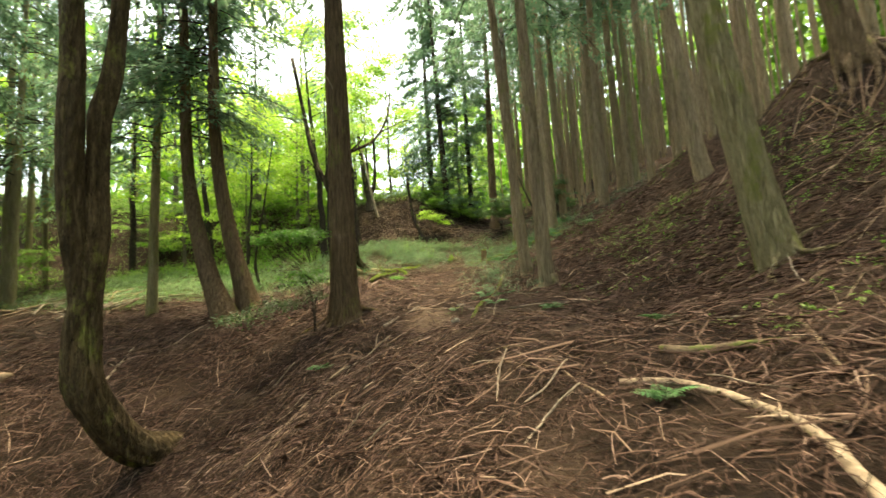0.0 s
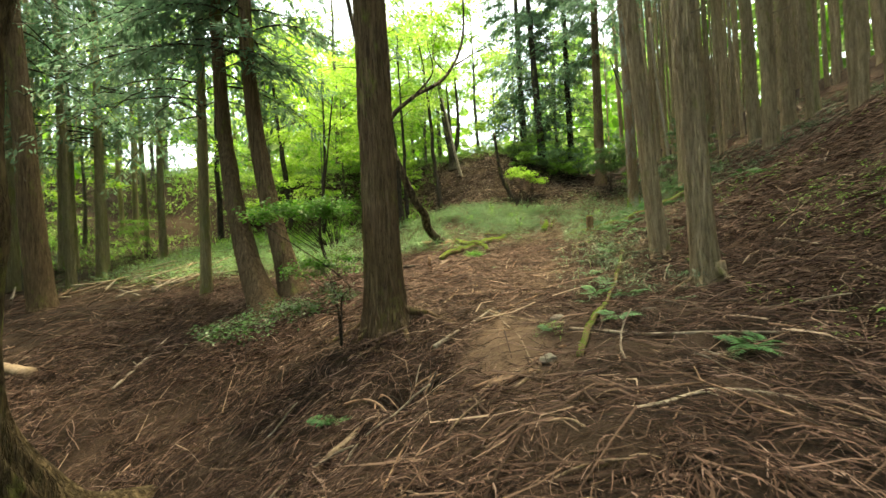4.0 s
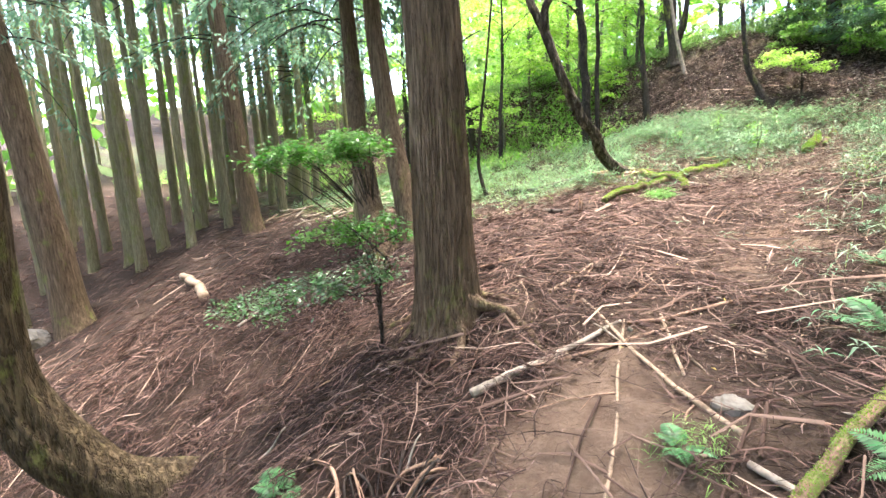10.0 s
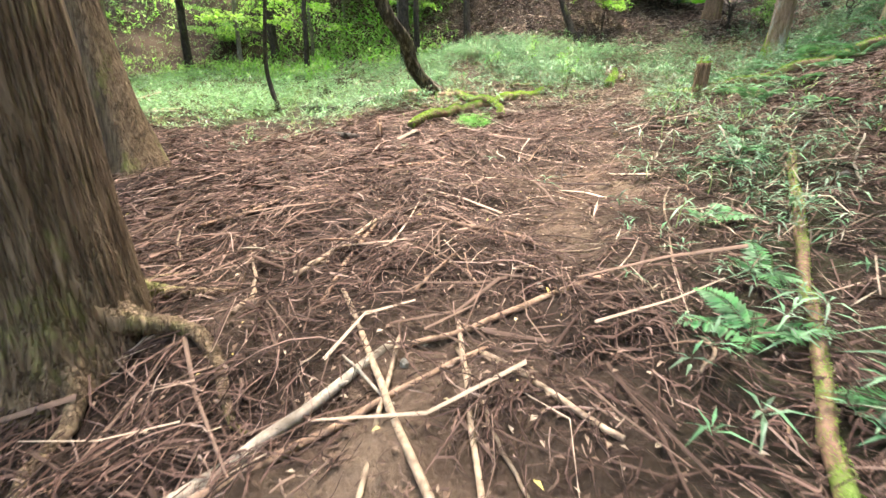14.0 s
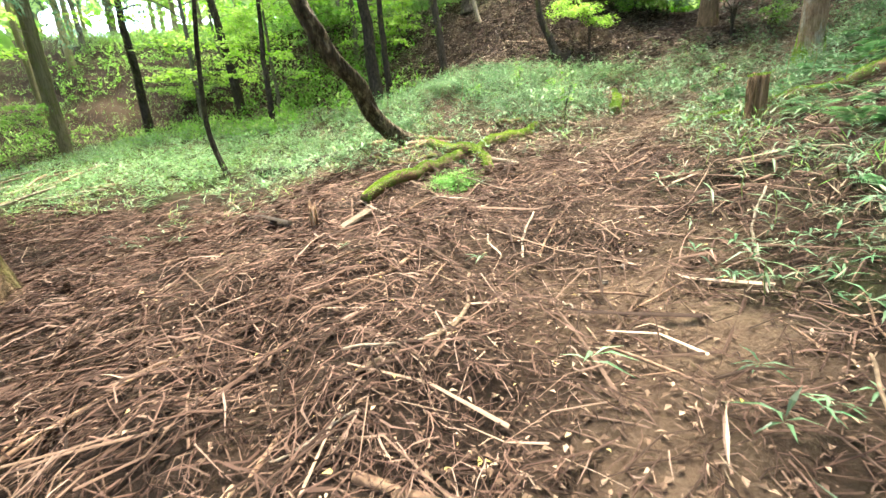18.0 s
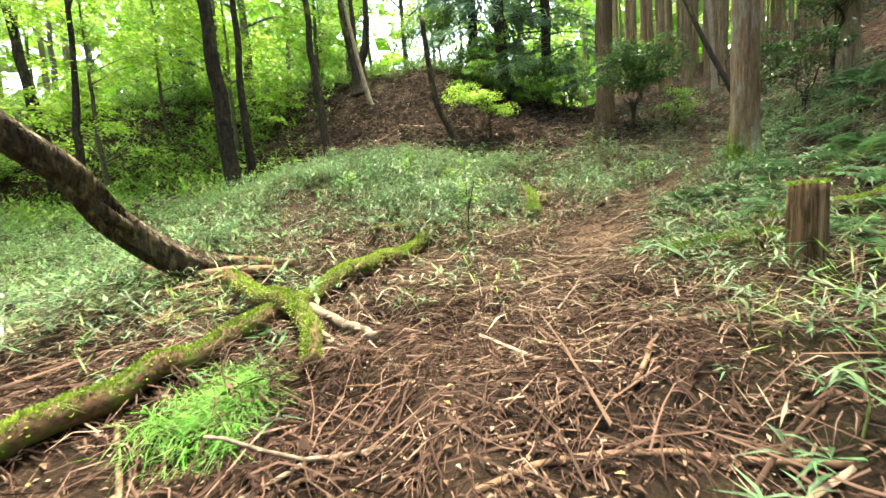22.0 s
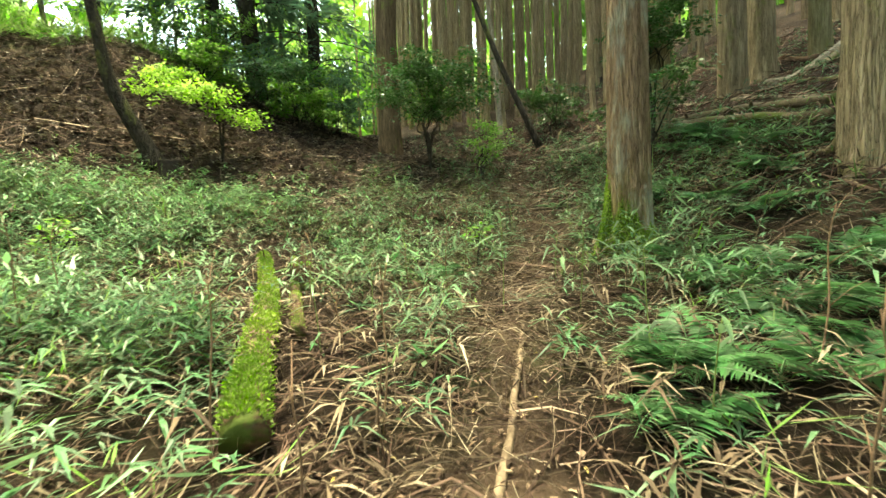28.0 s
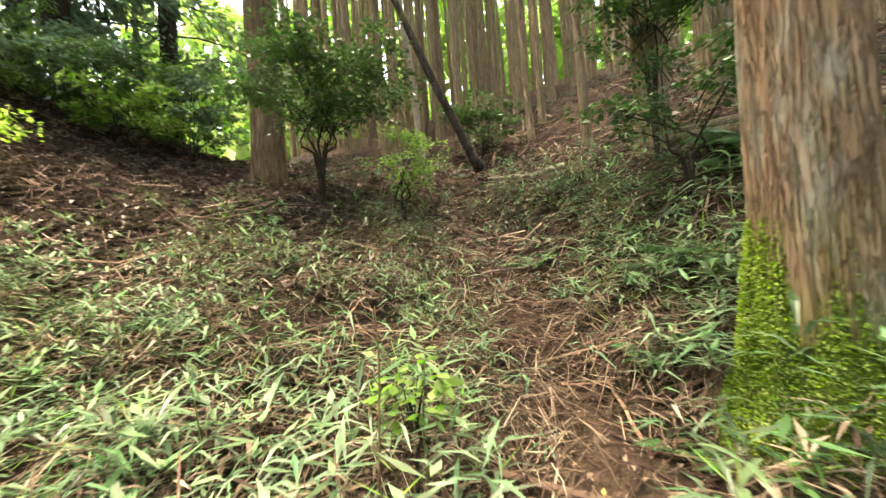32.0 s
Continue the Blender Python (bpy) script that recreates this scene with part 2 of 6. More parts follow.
MOSS = leaf("moss_tufts", (0.12, 0.2, 0.016), (0.25, 0.35, 0.035), 0.9, 0.2, 0.3)
TWIGS = litter_bits("dead_twigs", [(0.0, (0.016, 0.009, 0.007)), (0.55, (0.066, 0.039, 0.029)), (0.92, (0.18, 0.118, 0.087)), (1.0, (0.44, 0.33, 0.245))])
NEEDLES = litter_bits("cedar_litter", [(0.0, (0.006, 0.0035, 0.0027)), (0.5, (0.043, 0.023, 0.018)), (0.88, (0.14, 0.083, 0.064)), (1.0, (0.29, 0.2, 0.16))])
STRAW = litter_bits("withered_stalks", [(0.0, (0.04, 0.028, 0.02)), (0.5, (0.125, 0.09, 0.06)), (0.85, (0.25, 0.195, 0.135)), (1.0, (0.42, 0.35, 0.26))])
BANK_LEAVES = litter_bits("bank_leaves", [(0.0, (0.07, 0.055, 0.046)), (0.5, (0.25, 0.205, 0.17)), (1.0, (0.55, 0.48, 0.41))])
DRY_LEAVES = litter_bits("dry_leaves", [(0.0, (0.05, 0.03, 0.021)), (0.55, (0.12, 0.076, 0.052)), (0.88, (0.27, 0.19, 0.135)), (0.97, (0.42, 0.33, 0.24)), (1.0, (0.5, 0.38, 0.1))])


def ground_material():
    m, nt, bsdf = material("forest_floor", 0.95)
    v = coords(nt, "Object")
    fine = noise_tex(nt, v, 38, 6, 0.7)
    mid = noise_tex(nt, v, 6.5, 5, 0.65)
    big = noise_tex(nt, v, 0.7, 3)
    # litter base kept near-black, standing in for shade in the gaps between twigs
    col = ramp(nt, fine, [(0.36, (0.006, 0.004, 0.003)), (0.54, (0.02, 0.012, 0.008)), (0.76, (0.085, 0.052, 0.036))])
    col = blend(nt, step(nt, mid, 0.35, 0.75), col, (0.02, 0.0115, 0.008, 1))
    soil = ramp(nt, mid, [(0.3, (0.105, 0.068, 0.046)), (0.7, (0.225, 0.155, 0.106))])
    soil = blend(nt, scaled(nt, fine, 0.0, 0.4), soil, (0.1, 0.06, 0.04, 1))
    att = nt.nodes.new("ShaderNodeAttribute")
    att.attribute_name = "bare_soil"
    col = blend(nt, att.outputs["Fac"], col, soil)
    att = nt.nodes.new("ShaderNodeAttribute")
    att.attribute_name = "greenery"
    mul = nt.nodes.new("ShaderNodeMath")
    mul.operation = "MULTIPLY"
    nt.links.new(att.outputs["Fac"], mul.inputs[0])
    nt.links.new(step(nt, mid, 0.4, 0.62), mul.inputs[1])
    col = blend(nt, mul.outputs[0], col, (0.075, 0.1, 0.035, 1))
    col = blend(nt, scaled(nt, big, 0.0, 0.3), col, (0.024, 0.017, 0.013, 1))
    nt.links.new(col, bsdf.inputs["Base Color"])
    bump(nt, bsdf, fine, 1.0, 0.05)
    return m


GROUND = ground_material()


# ---------------------------------------------------------------- the lie of the land
def soft(u):
    return np.logaddexp(0, np.asarray(u, float) * 2) / 2


def sig(u):
    return 1 / (1 + np.exp(-np.clip(u, -60, 60)))


def hump(x, y, cx, cy, sx, sy):
    return np.exp(-((x - cx) / sx) ** 2 - ((y - cy) / sy) ** 2)


# hummocks and hollows: x, y, radius, height
HUMMOCKS = [(7.2, 7.2, 1.6, 0.377),
            (-4.4, 18.5, 2.6, 0.478),
            (7.0, 23.2, 2.6, -0.479),
            (8.4, 12.1, 1.6, 0.408),
            (7.2, 7.2, 1.6, 0.377),
            (-3.8, 21.2, 2.6, 0.495),
            (2.9, 5.7, 1.6, -0.385),
            (-8.0, 21.5, 2.6, 0.416),
            (-5.5, 10.3, 1.6, 0.292),
            (8.4, 12.1, 1.6, 0.408),
            (4.0, 20.5, 1.6, -0.388),
            (7.2, 7.2, 1.6, 0.377),
            (-0.0, 0.6, 1.6, 0.459),
            (9.9, 28.2, 2.6, -0.365),
            (0.2, 4.2, 1.6, 0.28),
            (5.6, 5.0, 1.6, 0.385),
            (7.0, 23.2, 2.6, -0.479),
            (7.2, 7.2, 1.6, 0.377),
            (8.4, 12.1, 1.6, 0.408),
            (-4.0, 6.4, 2.6, -0.449),
            (-7.4, 10.2, 1.6, -0.244),
            (-13.5, 19.3, 2.6, 0.26),
            (7.2, 7.2, 1.6, 0.377),
            (9.9, 28.2, 2.6, -0.365)]


def land(x, y):
    """Height of the smooth land: a path climbing gently, a bank on one side, a gully on the other, a ridge at the end."""
    x, y = np.asarray(x, float), np.asarray(y, float)
    z = (-0.545 
         + 0.151 * y
         + 0.22 * x
         + 0.105 * soft(x - 1)
         + 0.161 * soft(x - 4.5)
         - 0.112 * soft(-x - 1)
         + 0.345 * soft(-x - 5)
         + 0.096 * soft(y - 19)
         - 0.054 * soft(y - 24)
         - 0.286 * sig((y - 23.5) / 0.9)
         + 1.007 * sig((y - 7.2 + 0.15 * (x + 4)) / 1.0) * sig((-x - 1.5) / 0.8)
         - 0.451 * hump(x, y, -8, 3, 5, 3)
         - 0.36 * hump(x, y, -15, 5, 6, 4)
         + 0.156 * hump(x, y, -2.4, 8.2, 1.5, 1.5)
         - 0.446 * hump(x, y, 3, 19, 2, 2)
         - 0.26 * hump(x, y, 2.5, 16, 2, 2)
         - 0.089 * hump(x, y, 0, 11, 3, 3)
         + 0.102 * hump(x, y, 0, 6, 2.5, 2.5)
         + 0.173 * hump(x, y, -9, 16, 6, 5)
         - 0.324 * hump(x, y, 3, 9, 2.5, 2.5)
         + 0.933 * (soft(y - 22.3) - soft(y - 26.3)) * sig((1.0 - x) / 1.4)
         - 0.121 * soft(x - 6))
    for cx, cy, r, a in HUMMOCKS:
        z = z + a * hump(x, y, cx, cy, r, r)
    z = z - 0.36 * hump(x, y, 7.9, 20.1, 1.3, 1.3) - 0.3 * hump(x, y, -1.15, 6.7, 0.26, 0.26) - 0.22 * hump(x, y, 6.2, 5.9, 0.5, 0.5) - 0.1 * hump(x, y, 0.7, 15.4, 0.6, 0.5)
    return z - 0.16 * soft(y - 32) - 0.28 * soft(x - 34) + 0.13 * soft(-x - 18) + 0.3 * soft(-y - 9)


def hashed(i, j, k):
    n = (i * 374761393 + j * 668265263 + k * 2147483647 + 1013904223) & 0xFFFFFFFF
    n = ((n ^ (n >> 13)) * 1274126177) & 0xFFFFFFFF
    return ((n ^ (n >> 16)) & 0xFFFF) / 65535.0


def vnoise(x, y, z=0.0):
    x, y, z = np.broadcast_arrays(np.asarray(x, float), np.asarray(y, float), np.asarray(z, float))
    i, j, k = (np.floor(a).astype(np.int64) for a in (x, y, z))
    u, v, w = x - i, y - j, z - k
    u, v, w = (a * a * (3 - 2 * a) for a in (u, v, w))
    out = 0
    for a in (0, 1):
        for b in (0, 1):
            for c in (0, 1):
                out = out + hashed(i + a, j + b, k + c) * (u if a else 1 - u) * (v if b else 1 - v) * (w if c else 1 - w)
    return out - 0.5


def rough_ground(x, y):
    near = 1.0 + 1.0 * sig((y - 22.3) / 0.5)
    return near * (0.1 * vnoise(x * 0.9, y * 0.9) + 0.09 * vnoise(x * 2.7, y * 2.7, 3) + 0.085 * vnoise(x * 5.5, y * 5.5, 5))


def high(x, y):
    return land(x, y) + rough_ground(np.asarray(x, float), np.asarray(y, float))


def trail_x(y):
    return np.interp(y, [0, 4, 7, 10, 13, 15, 16, 17, 17.6, 18.6, 20, 24], [0.0, 0.2, 0.0, 0.0, 0.1, 0.42, 0.8, 1.4, 1.8, 2.9, 3.7, 5.5])


def bare(x, y):
    a = hump(x, y, -0.25, 7.2, 0.55, 1.1) + 0.5 * hump(x, y, 0.15, 10.6, 0.6, 1.6) + 0.8 * hump(x, y, 0.75, 16.1, 0.5, 0.6)
    a = a + sig((y - 14.5) / 0.4) * sig((21 - y) / 0.5) * 0.28 * np.exp(-((x - trail_x(y)) / 0.15) ** 2)
    return np.clip(1.3 * a + 0.8 * vnoise(x * 2.2, y * 2.2, 9), 0, 1)


# where the bamboo grass ends below the bank
EDGE = [20.2, 20.3, 20.9, 21.9, 22.4, 21.6]


def green(x, y):
    """How thickly bamboo grass grows."""
    edge = np.interp(x, [-14, -6, -2.4, -0.6, 1.0, 2.5, 5], [13.4, 14.4, 14.2, 15.2, 13.6, 11.5, 13.0])
    g = sig((y - edge) / 0.45) * sig((np.interp(x, [-12, -5, -3, -1, 1, 5], EDGE) - y) / 0.4)
    g = g * np.where(x > 0.3, 0.42, 1.0) * sig((5.2 - x) / 0.6) * sig((y - 14.6 - 0.6 * x) / 1.6 + np.where(x < -0.5, 2.0, 0.6))
    g = g + 0.4 * hump(x, y, 1.25, 10.2, 0.75, 1.9) + 0.3 * hump(x, y, 1.6, 12.6, 1.1, 1.6)
    g = g + 0.8 * sig((y - 26.0) / 0.4) * sig((1 - x) / 0.6)
    g = g * (1 - 0.8 * np.exp(-((x - trail_x(y)) / 0.15) ** 2) * sig((21 - y) / 0.4)) * (1 - 0.92 * np.exp(-((x - 0.45) / 0.42) ** 2) * sig((y - 16.0) / 0.2) * sig((19.7 - y) / 0.2)) * (1 - 0.85 * hump(x, y, 0.75, 16.2, 0.6, 0.8)) * (1 - 0.86 * np.exp(-((x + 0.9) / 1.6) ** 2 - ((y - 15.7) / 1.2) ** 2))
    return np.clip(g * (1 + 1.4 * vnoise(x * 0.8, y * 0.8, 21) + 1.2 * vnoise(x * 2.3, y * 2.3, 23)) * np.clip(0.8 + 1.9 * vnoise(x * 1.4, y * 1.4, 27), 0.2, 1.0), 0, 1)


# ---------------------------------------------------------------- mesh helpers
def mesh_np(name, verts, faces, mat, smooth=True):
    verts = np.ascontiguousarray(verts, dtype=np.float32)
    me = bpy.data.meshes.new(name)
    me.vertices.add(len(verts))
    me.vertices.foreach_set("co", verts.ravel())
    groups = [np.asarray(f, dtype=np.int32) for f in (faces if isinstance(faces, list) else [faces])]
    groups = [g for g in groups if len(g)]
    loops = np.concatenate([g.ravel() for g in groups])
    sizes = np.concatenate([np.full(len(g), g.shape[1], np.int32) for g in groups])
    me.loops.add(len(loops))
    me.loops.foreach_set("vertex_index", loops)
    me.polygons.add(len(sizes))
    me.polygons.foreach_set("loop_start", np.concatenate([[0], np.cumsum(sizes)[:-1]]).astype(np.int32))
    me.polygons.foreach_set("use_smooth", np.full(len(sizes), smooth))
    me.update(calc_edges=True)
    me.materials.append(mat)
    return me


def part(name, me, parent, label=""):
    ob = new(name, me)
    ob.parent = parent
    return tagged(ob, label) if label else ob


def thing(name, x, y, z, label, category, group="", kind="", turn=0.0):
    e = new(name)
    e.matrix_world = pose(x, y, z, 0, 0, turn)
    return tagged(e, label, category, group, kind)


def curve_through(pts, n):
    """A smooth line through the given points, n points long."""
    p = np.asarray(pts, float)
    if len(p) == 2:
        return p[0] + (p[1] - p[0]) * np.linspace(0, 1, n)[:, None]
    q = np.vstack([2 * p[0] - p[1], p, 2 * p[-1] - p[-2]])
    s = np.linspace(0, len(p) - 1, n)
    i = np.minimum(s.astype(int), len(p) - 2)
    t = (s - i)[:, None]
    a, b, c, d = q[i], q[i + 1], q[i + 2], q[i + 3]
    return 0.5 * (2 * b + (c - a) * t + (2 * a - 5 * b + 4 * c - d) * t ** 2 + (3 * b - a - 3 * c + d) * t ** 3)


def tube(pts, radii, seg=10, lump=0.0, ridge=0.0, ridges=9.0, seed=0.0, flare=0.0, flare_h=0.5, strips=0):
    """A round, tapering stem along pts, with lumps, upright bark ridges and a flared foot."""
    p = np.asarray(pts, float)
    r = np.asarray(radii, float) * np.ones(len(p))
    t = np.gradient(p, axis=0)
    t /= np.linalg.norm(t, axis=1)[:, None] + 1e-9
    ref = np.array([0.0, 0.0, 1.0]) if abs(t[:, 2]).mean() < 0.75 else np.array([1.0, 0.0, 0.0])
    u = np.cross(t, ref)
    u /= np.linalg.norm(u, axis=1)[:, None] + 1e-9
    v = np.cross(t, u)
    a = np.linspace(0, 2 * np.pi, seg, endpoint=False)
    length = np.concatenate([[0], np.cumsum(np.linalg.norm(np.diff(p, axis=0), axis=1))])[:, None]
    ca, sa = np.cos(a)[None, :], np.sin(a)[None, :]
    k = np.ones((len(p), seg))
    if lump:
        k += lump * 2 * vnoise(ca * 1.3 + seed * 7.1, sa * 1.3 + seed, length * 1.6)
    if ridge:
        k += ridge * 2 * vnoise(ca * ridges * 0.5 + seed, sa * ridges * 0.5, length * 1.1 + seed)
    if strips:
        turn = a[None, :] / (2 * np.pi) * strips + 0.8 * vnoise(ca * 2.5 + seed, sa * 2.5, length * 1.1) + 0.9 * vnoise(ca * 9 + seed, sa * 9, length * 5)
        cell = np.floor(turn)
        gap = np.abs(turn - cell - 0.5) * 2
        worn = 0.5 + vnoise(cell * 3.7 + seed, length * 4.5 + cell * 1.7, 0.0)
        k += -0.05 * np.clip((gap - 0.55) / 0.4, 0, 1) * (0.2 + 1.2 * worn) + 0.05 * (worn - 0.5)
    if flare:
        f = flare * np.exp(-length / flare_h)
        k += f * (1.0 + 1.3 * vnoise(ca * 1.9 + seed * 3.3, sa * 1.9, seed + 0 * length))
    ring = p[:, None, :] + (r[:, None] * k)[:, :, None] * (ca[..., None] * u[:, None, :] + sa[..., None] * v[:, None, :])
    n = len(p)
    idx = np.arange(n * seg).reshape(n, seg)
    quads = np.stack([idx[:-1], np.roll(idx, -1, 1)[:-1], np.roll(idx, -1, 1)[1:], idx[1:]], -1).reshape(-1, 4)
    verts = np.vstack([ring.reshape(-1, 3), p[:1], p[-1:]])
    nxt = np.roll(np.arange(seg), -1)
    tri = np.vstack([np.stack([np.arange(seg), np.full(seg, n * seg), nxt], -1), np.stack([nxt + (n - 1) * seg, np.full(seg, n * seg + 1), np.arange(seg) + (n - 1) * seg], -1)])
    return verts, [quads, tri]


def merged(pieces):
    """Several (verts, faces) as one; faces of one size are kept together."""
    vs, fs, at = [], {}, 0
    for v, faces in pieces:
        for f in faces if isinstance(faces, list) else [faces]:
            if len(f):
                fs.setdefault(f.shape[1], []).append(np.asarray(f) + at)
        vs.append(v)
        at += len(v)
    return np.vstack(vs), [np.vstack(f) for f in fs.values()]


def unit(v):
    return v / (np.linalg.norm(v, axis=-1, keepdims=True) + 1e-9)


def blades(base, along, length, width, droop=0.25, up=(0, 0, 1), fold=0.15, mid=0.45):
    """Leaves as folded lances: six corners, four faces each. base, along: N x 3; length, width: N."""
    along = unit(along)
    side = unit(np.cross(along, np.asarray(up, float)) + 1e-4)
    nrm = np.cross(side, along)
    L, W = np.asarray(length)[:, None], np.asarray(width)[:, None]
    m = base + along * L * mid
    tip = base + along * L - np.array([0, 0, 1.0]) * L * droop
    lf, rt = m - side * W * 0.5 + nrm * W * fold, m + side * W * 0.5 + nrm * W * fold
    n = len(base)
    verts = np.stack([base, lf, m, rt, tip], 1).reshape(-1, 3)
    o = np.arange(n)[:, None] * 5
    tris = np.concatenate([o + np.array([[0, 2, 1]]), o + np.array([[0, 3, 2]]), o + np.array([[1, 2, 4]]), o + np.array([[2, 3, 4]])])
    return verts, [tris]


def cards(base, along, length, width, up=(0, 0, 1)):
    """Small leaves as single diamonds."""
    along = unit(along)
    side = unit(np.cross(along, np.asarray(up, float)) + 1e-4)
    L, W = np.asarray(length)[:, None], np.asarray(width)[:, None]
    m = base + along * L * 0.45
    verts = np.stack([base, m - side * W * 0.5, base + along * L, m + side * W * 0.5], 1).reshape(-1, 3)
    return verts, [np.arange(len(base) * 4).reshape(-1, 4)]


RNG = np.random.default_rng(7)


# ---------------------------------------------------------------- ground
def build_ground():
    def axis(lo, a, b, hi, fine):
        left = a - np.geomspace(0.25, a - lo, 46)[::-1]
        right = b + np.geomspace(0.25, hi - b, 46)
        return np.concatenate([left, np.arange(a, b, fine), right])
    xs, ys = axis(-160, -7.5, 6.5, 160, 0.09), axis(-120, -2, 24, 200, 0.09)
    gx, gy = np.meshgrid(xs, ys)
    gz = high(gx, gy)
    idx = np.arange(gx.size).reshape(gx.shape)
    quads = np.stack([idx[:-1, :-1], idx[:-1, 1:], idx[1:, 1:], idx[1:, :-1]], -1).reshape(-1, 4)
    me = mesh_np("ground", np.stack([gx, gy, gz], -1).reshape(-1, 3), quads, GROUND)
    for name, values in (("bare_soil", bare(gx, gy)), ("greenery", green(gx, gy))):
        me.attributes.new(name, "FLOAT", "POINT").data.foreach_set("value", values.ravel().astype(np.float32))
    return tagged(new("ground", me), "forest floor of bare soil and cedar litter with gap shade in its colour", "ground", kind="structure")


build_ground()


# ---------------------------------------------------------------- trees
def conifer_crown(height, low, spread, count, leaves_each, rng, droop=0.35, leaf_len=0.26):
    """Drooping boughs with needle sprays from height low to the top; returns twigs and foliage."""
    boughs, bases, ways = [], [], []
    for b in range(count):
        f = (b + rng.random()) / count
        z = low + (height - low) * f
        reach = spread * (1 - 0.75 * f) * rng.uniform(0.6, 1.15)
        a = rng.uniform(0, 2 * np.pi)
        out = np.array([math.cos(a), math.sin(a), 0])
        s = np.linspace(0, 1, 6)[:, None]
        line = np.array([0, 0, z]) + out * reach * s + np.array([0, 0, 1.0]) * reach * (0.18 * s - droop * 1.6 * s * s)
        boughs.append(tube(line, np.linspace(0.025, 0.006, 6), 4))
        n = leaves_each
        k = rng.uniform(0.18, 1.0, n) ** 0.8
        at = np.stack([np.interp(k, s[:, 0], line[:, c]) for c in range(3)], -1)
        swing = rng.choice([-1, 1], n) * rng.uniform(0.1, 0.5, n) * reach * (1.1 - k) * 0.55
        at = at + np.outer(swing, np.array([-out[1], out[0], 0])) + rng.normal(0, 0.06, (n, 3))
        at[:, 2] -= np.abs(swing) * 0.35
        way = out * 0.6 + np.outer(np.sign(swing), np.array([-out[1], out[0], 0])) * 0.7 + rng.normal(0, 0.35, (n, 3)) - np.array([0, 0, 0.45])
        bases.append(at)
        ways.append(way)
    base, way = np.vstack(bases), np.vstack(ways)
    n = len(base)
    foliage = cards(base, way, rng.uniform(0.5, 1.2, n) * leaf_len, rng.uniform(0.16, 0.32, n) * leaf_len, up=(0.2, 0.1, 1))
    return merged(boughs), foliage


def stub_branches(path, radii, count, rng, low=0.1, high_f=1.0):
    """Short dead branch stubs that stick out of a stem."""
    out = []
    for _ in range(count):
        f = rng.uniform(low, high_f)
        i = int(f * (len(path) - 1))
        a = rng.uniform(0, 2 * np.pi)
        d = np.array([math.cos(a), math.sin(a), rng.uniform(-0.3, 0.4)])
        L = rng.uniform(0.15, 0.9)
        s = np.linspace(0, 1, 4)[:, None]
        line = path[i] + d * (radii[i] * 0.8 + L * s) + rng.normal(0, 0.03, (4, 3)) * s
        out.append(tube(line, np.linspace(0.013, 0.004, 4), 5))
    return out


def stem_line(height, lean=(0, 0), bow=0.0, bow_way=0.0, wobble=0.03, n=26, rng=RNG):
    """An upright stem from the origin: leaning, with a bowed foot."""
    s = np.linspace(0, 1, n) ** 1.5
    z = s * height - 0.25
    line = np.stack([lean[0] * z, lean[1] * z, z], -1)
    b = bow * (1 - np.exp(-np.maximum(z + 0.25, 0) / 0.7))
    line[:, 0] += b * math.cos(bow_way)
    line[:, 1] += b * math.sin(bow_way)
    line[:, :2] += np.cumsum(rng.normal(0, wobble / 5, (n, 2)), axis=0) * np.minimum(1, z / 2)[:, None]
    return line


def cedar(x, y, diam, label, bark_mat, height=16.0, strips=0, lean=(0, 0), bow=0.0, bow_way=0.0, low=8.0, spread=2.2, boughs=26, leaves=70, seg=18, ridge=0.07, group="", stubs=5, flare=0.45, seed=0, name="cedar_tree"):
    rng = np.random.default_rng(seed + 100)
    e = thing(name, x, y, float(high(x, y)), label, "tree", group)
    line = stem_line(height, lean, bow, bow_way, n=110 if strips else 26, wobble=0.0 if strips else 0.03, rng=rng)
    zf = np.clip((line[:, 2] + 0.25) / height, 0, 1)
    radii = diam / 2 * (1 - 0.8 * zf) ** 0.9
    part("trunk", mesh_np("trunk", *tube(line, radii, seg, 0.05, ridge, 11, seed + 0.37, flare, 0.35, strips), bark_mat), e)
    for st in stub_branches(line, radii, stubs, rng, 0.35, 0.8):
        part("dead_branch", mesh_np("dead_branch", *st, DEAD_GREY), e)
    if boughs:
        fine = leaves > 60
        tw, fol = conifer_crown(height - low, 0.0, spread, boughs, leaves, rng, leaf_len=0.34 if low < 2 else 0.26 if fine else 0.42)
        top = line[np.searchsorted(line[:, 2], low)] - np.array([0, 0, line[np.searchsorted(line[:, 2], low)][2]])
        shift = np.array([top[0], top[1], low])
        crown = part("crown", mesh_np("crown", fol[0] + shift, fol[1], LEAF_CEDAR, False), e)
        if fine:
            tagged(part("branchwork", mesh_np("branchwork", tw[0] + shift, tw[1], BARK_DARK), crown), kind="stuff")
    return e


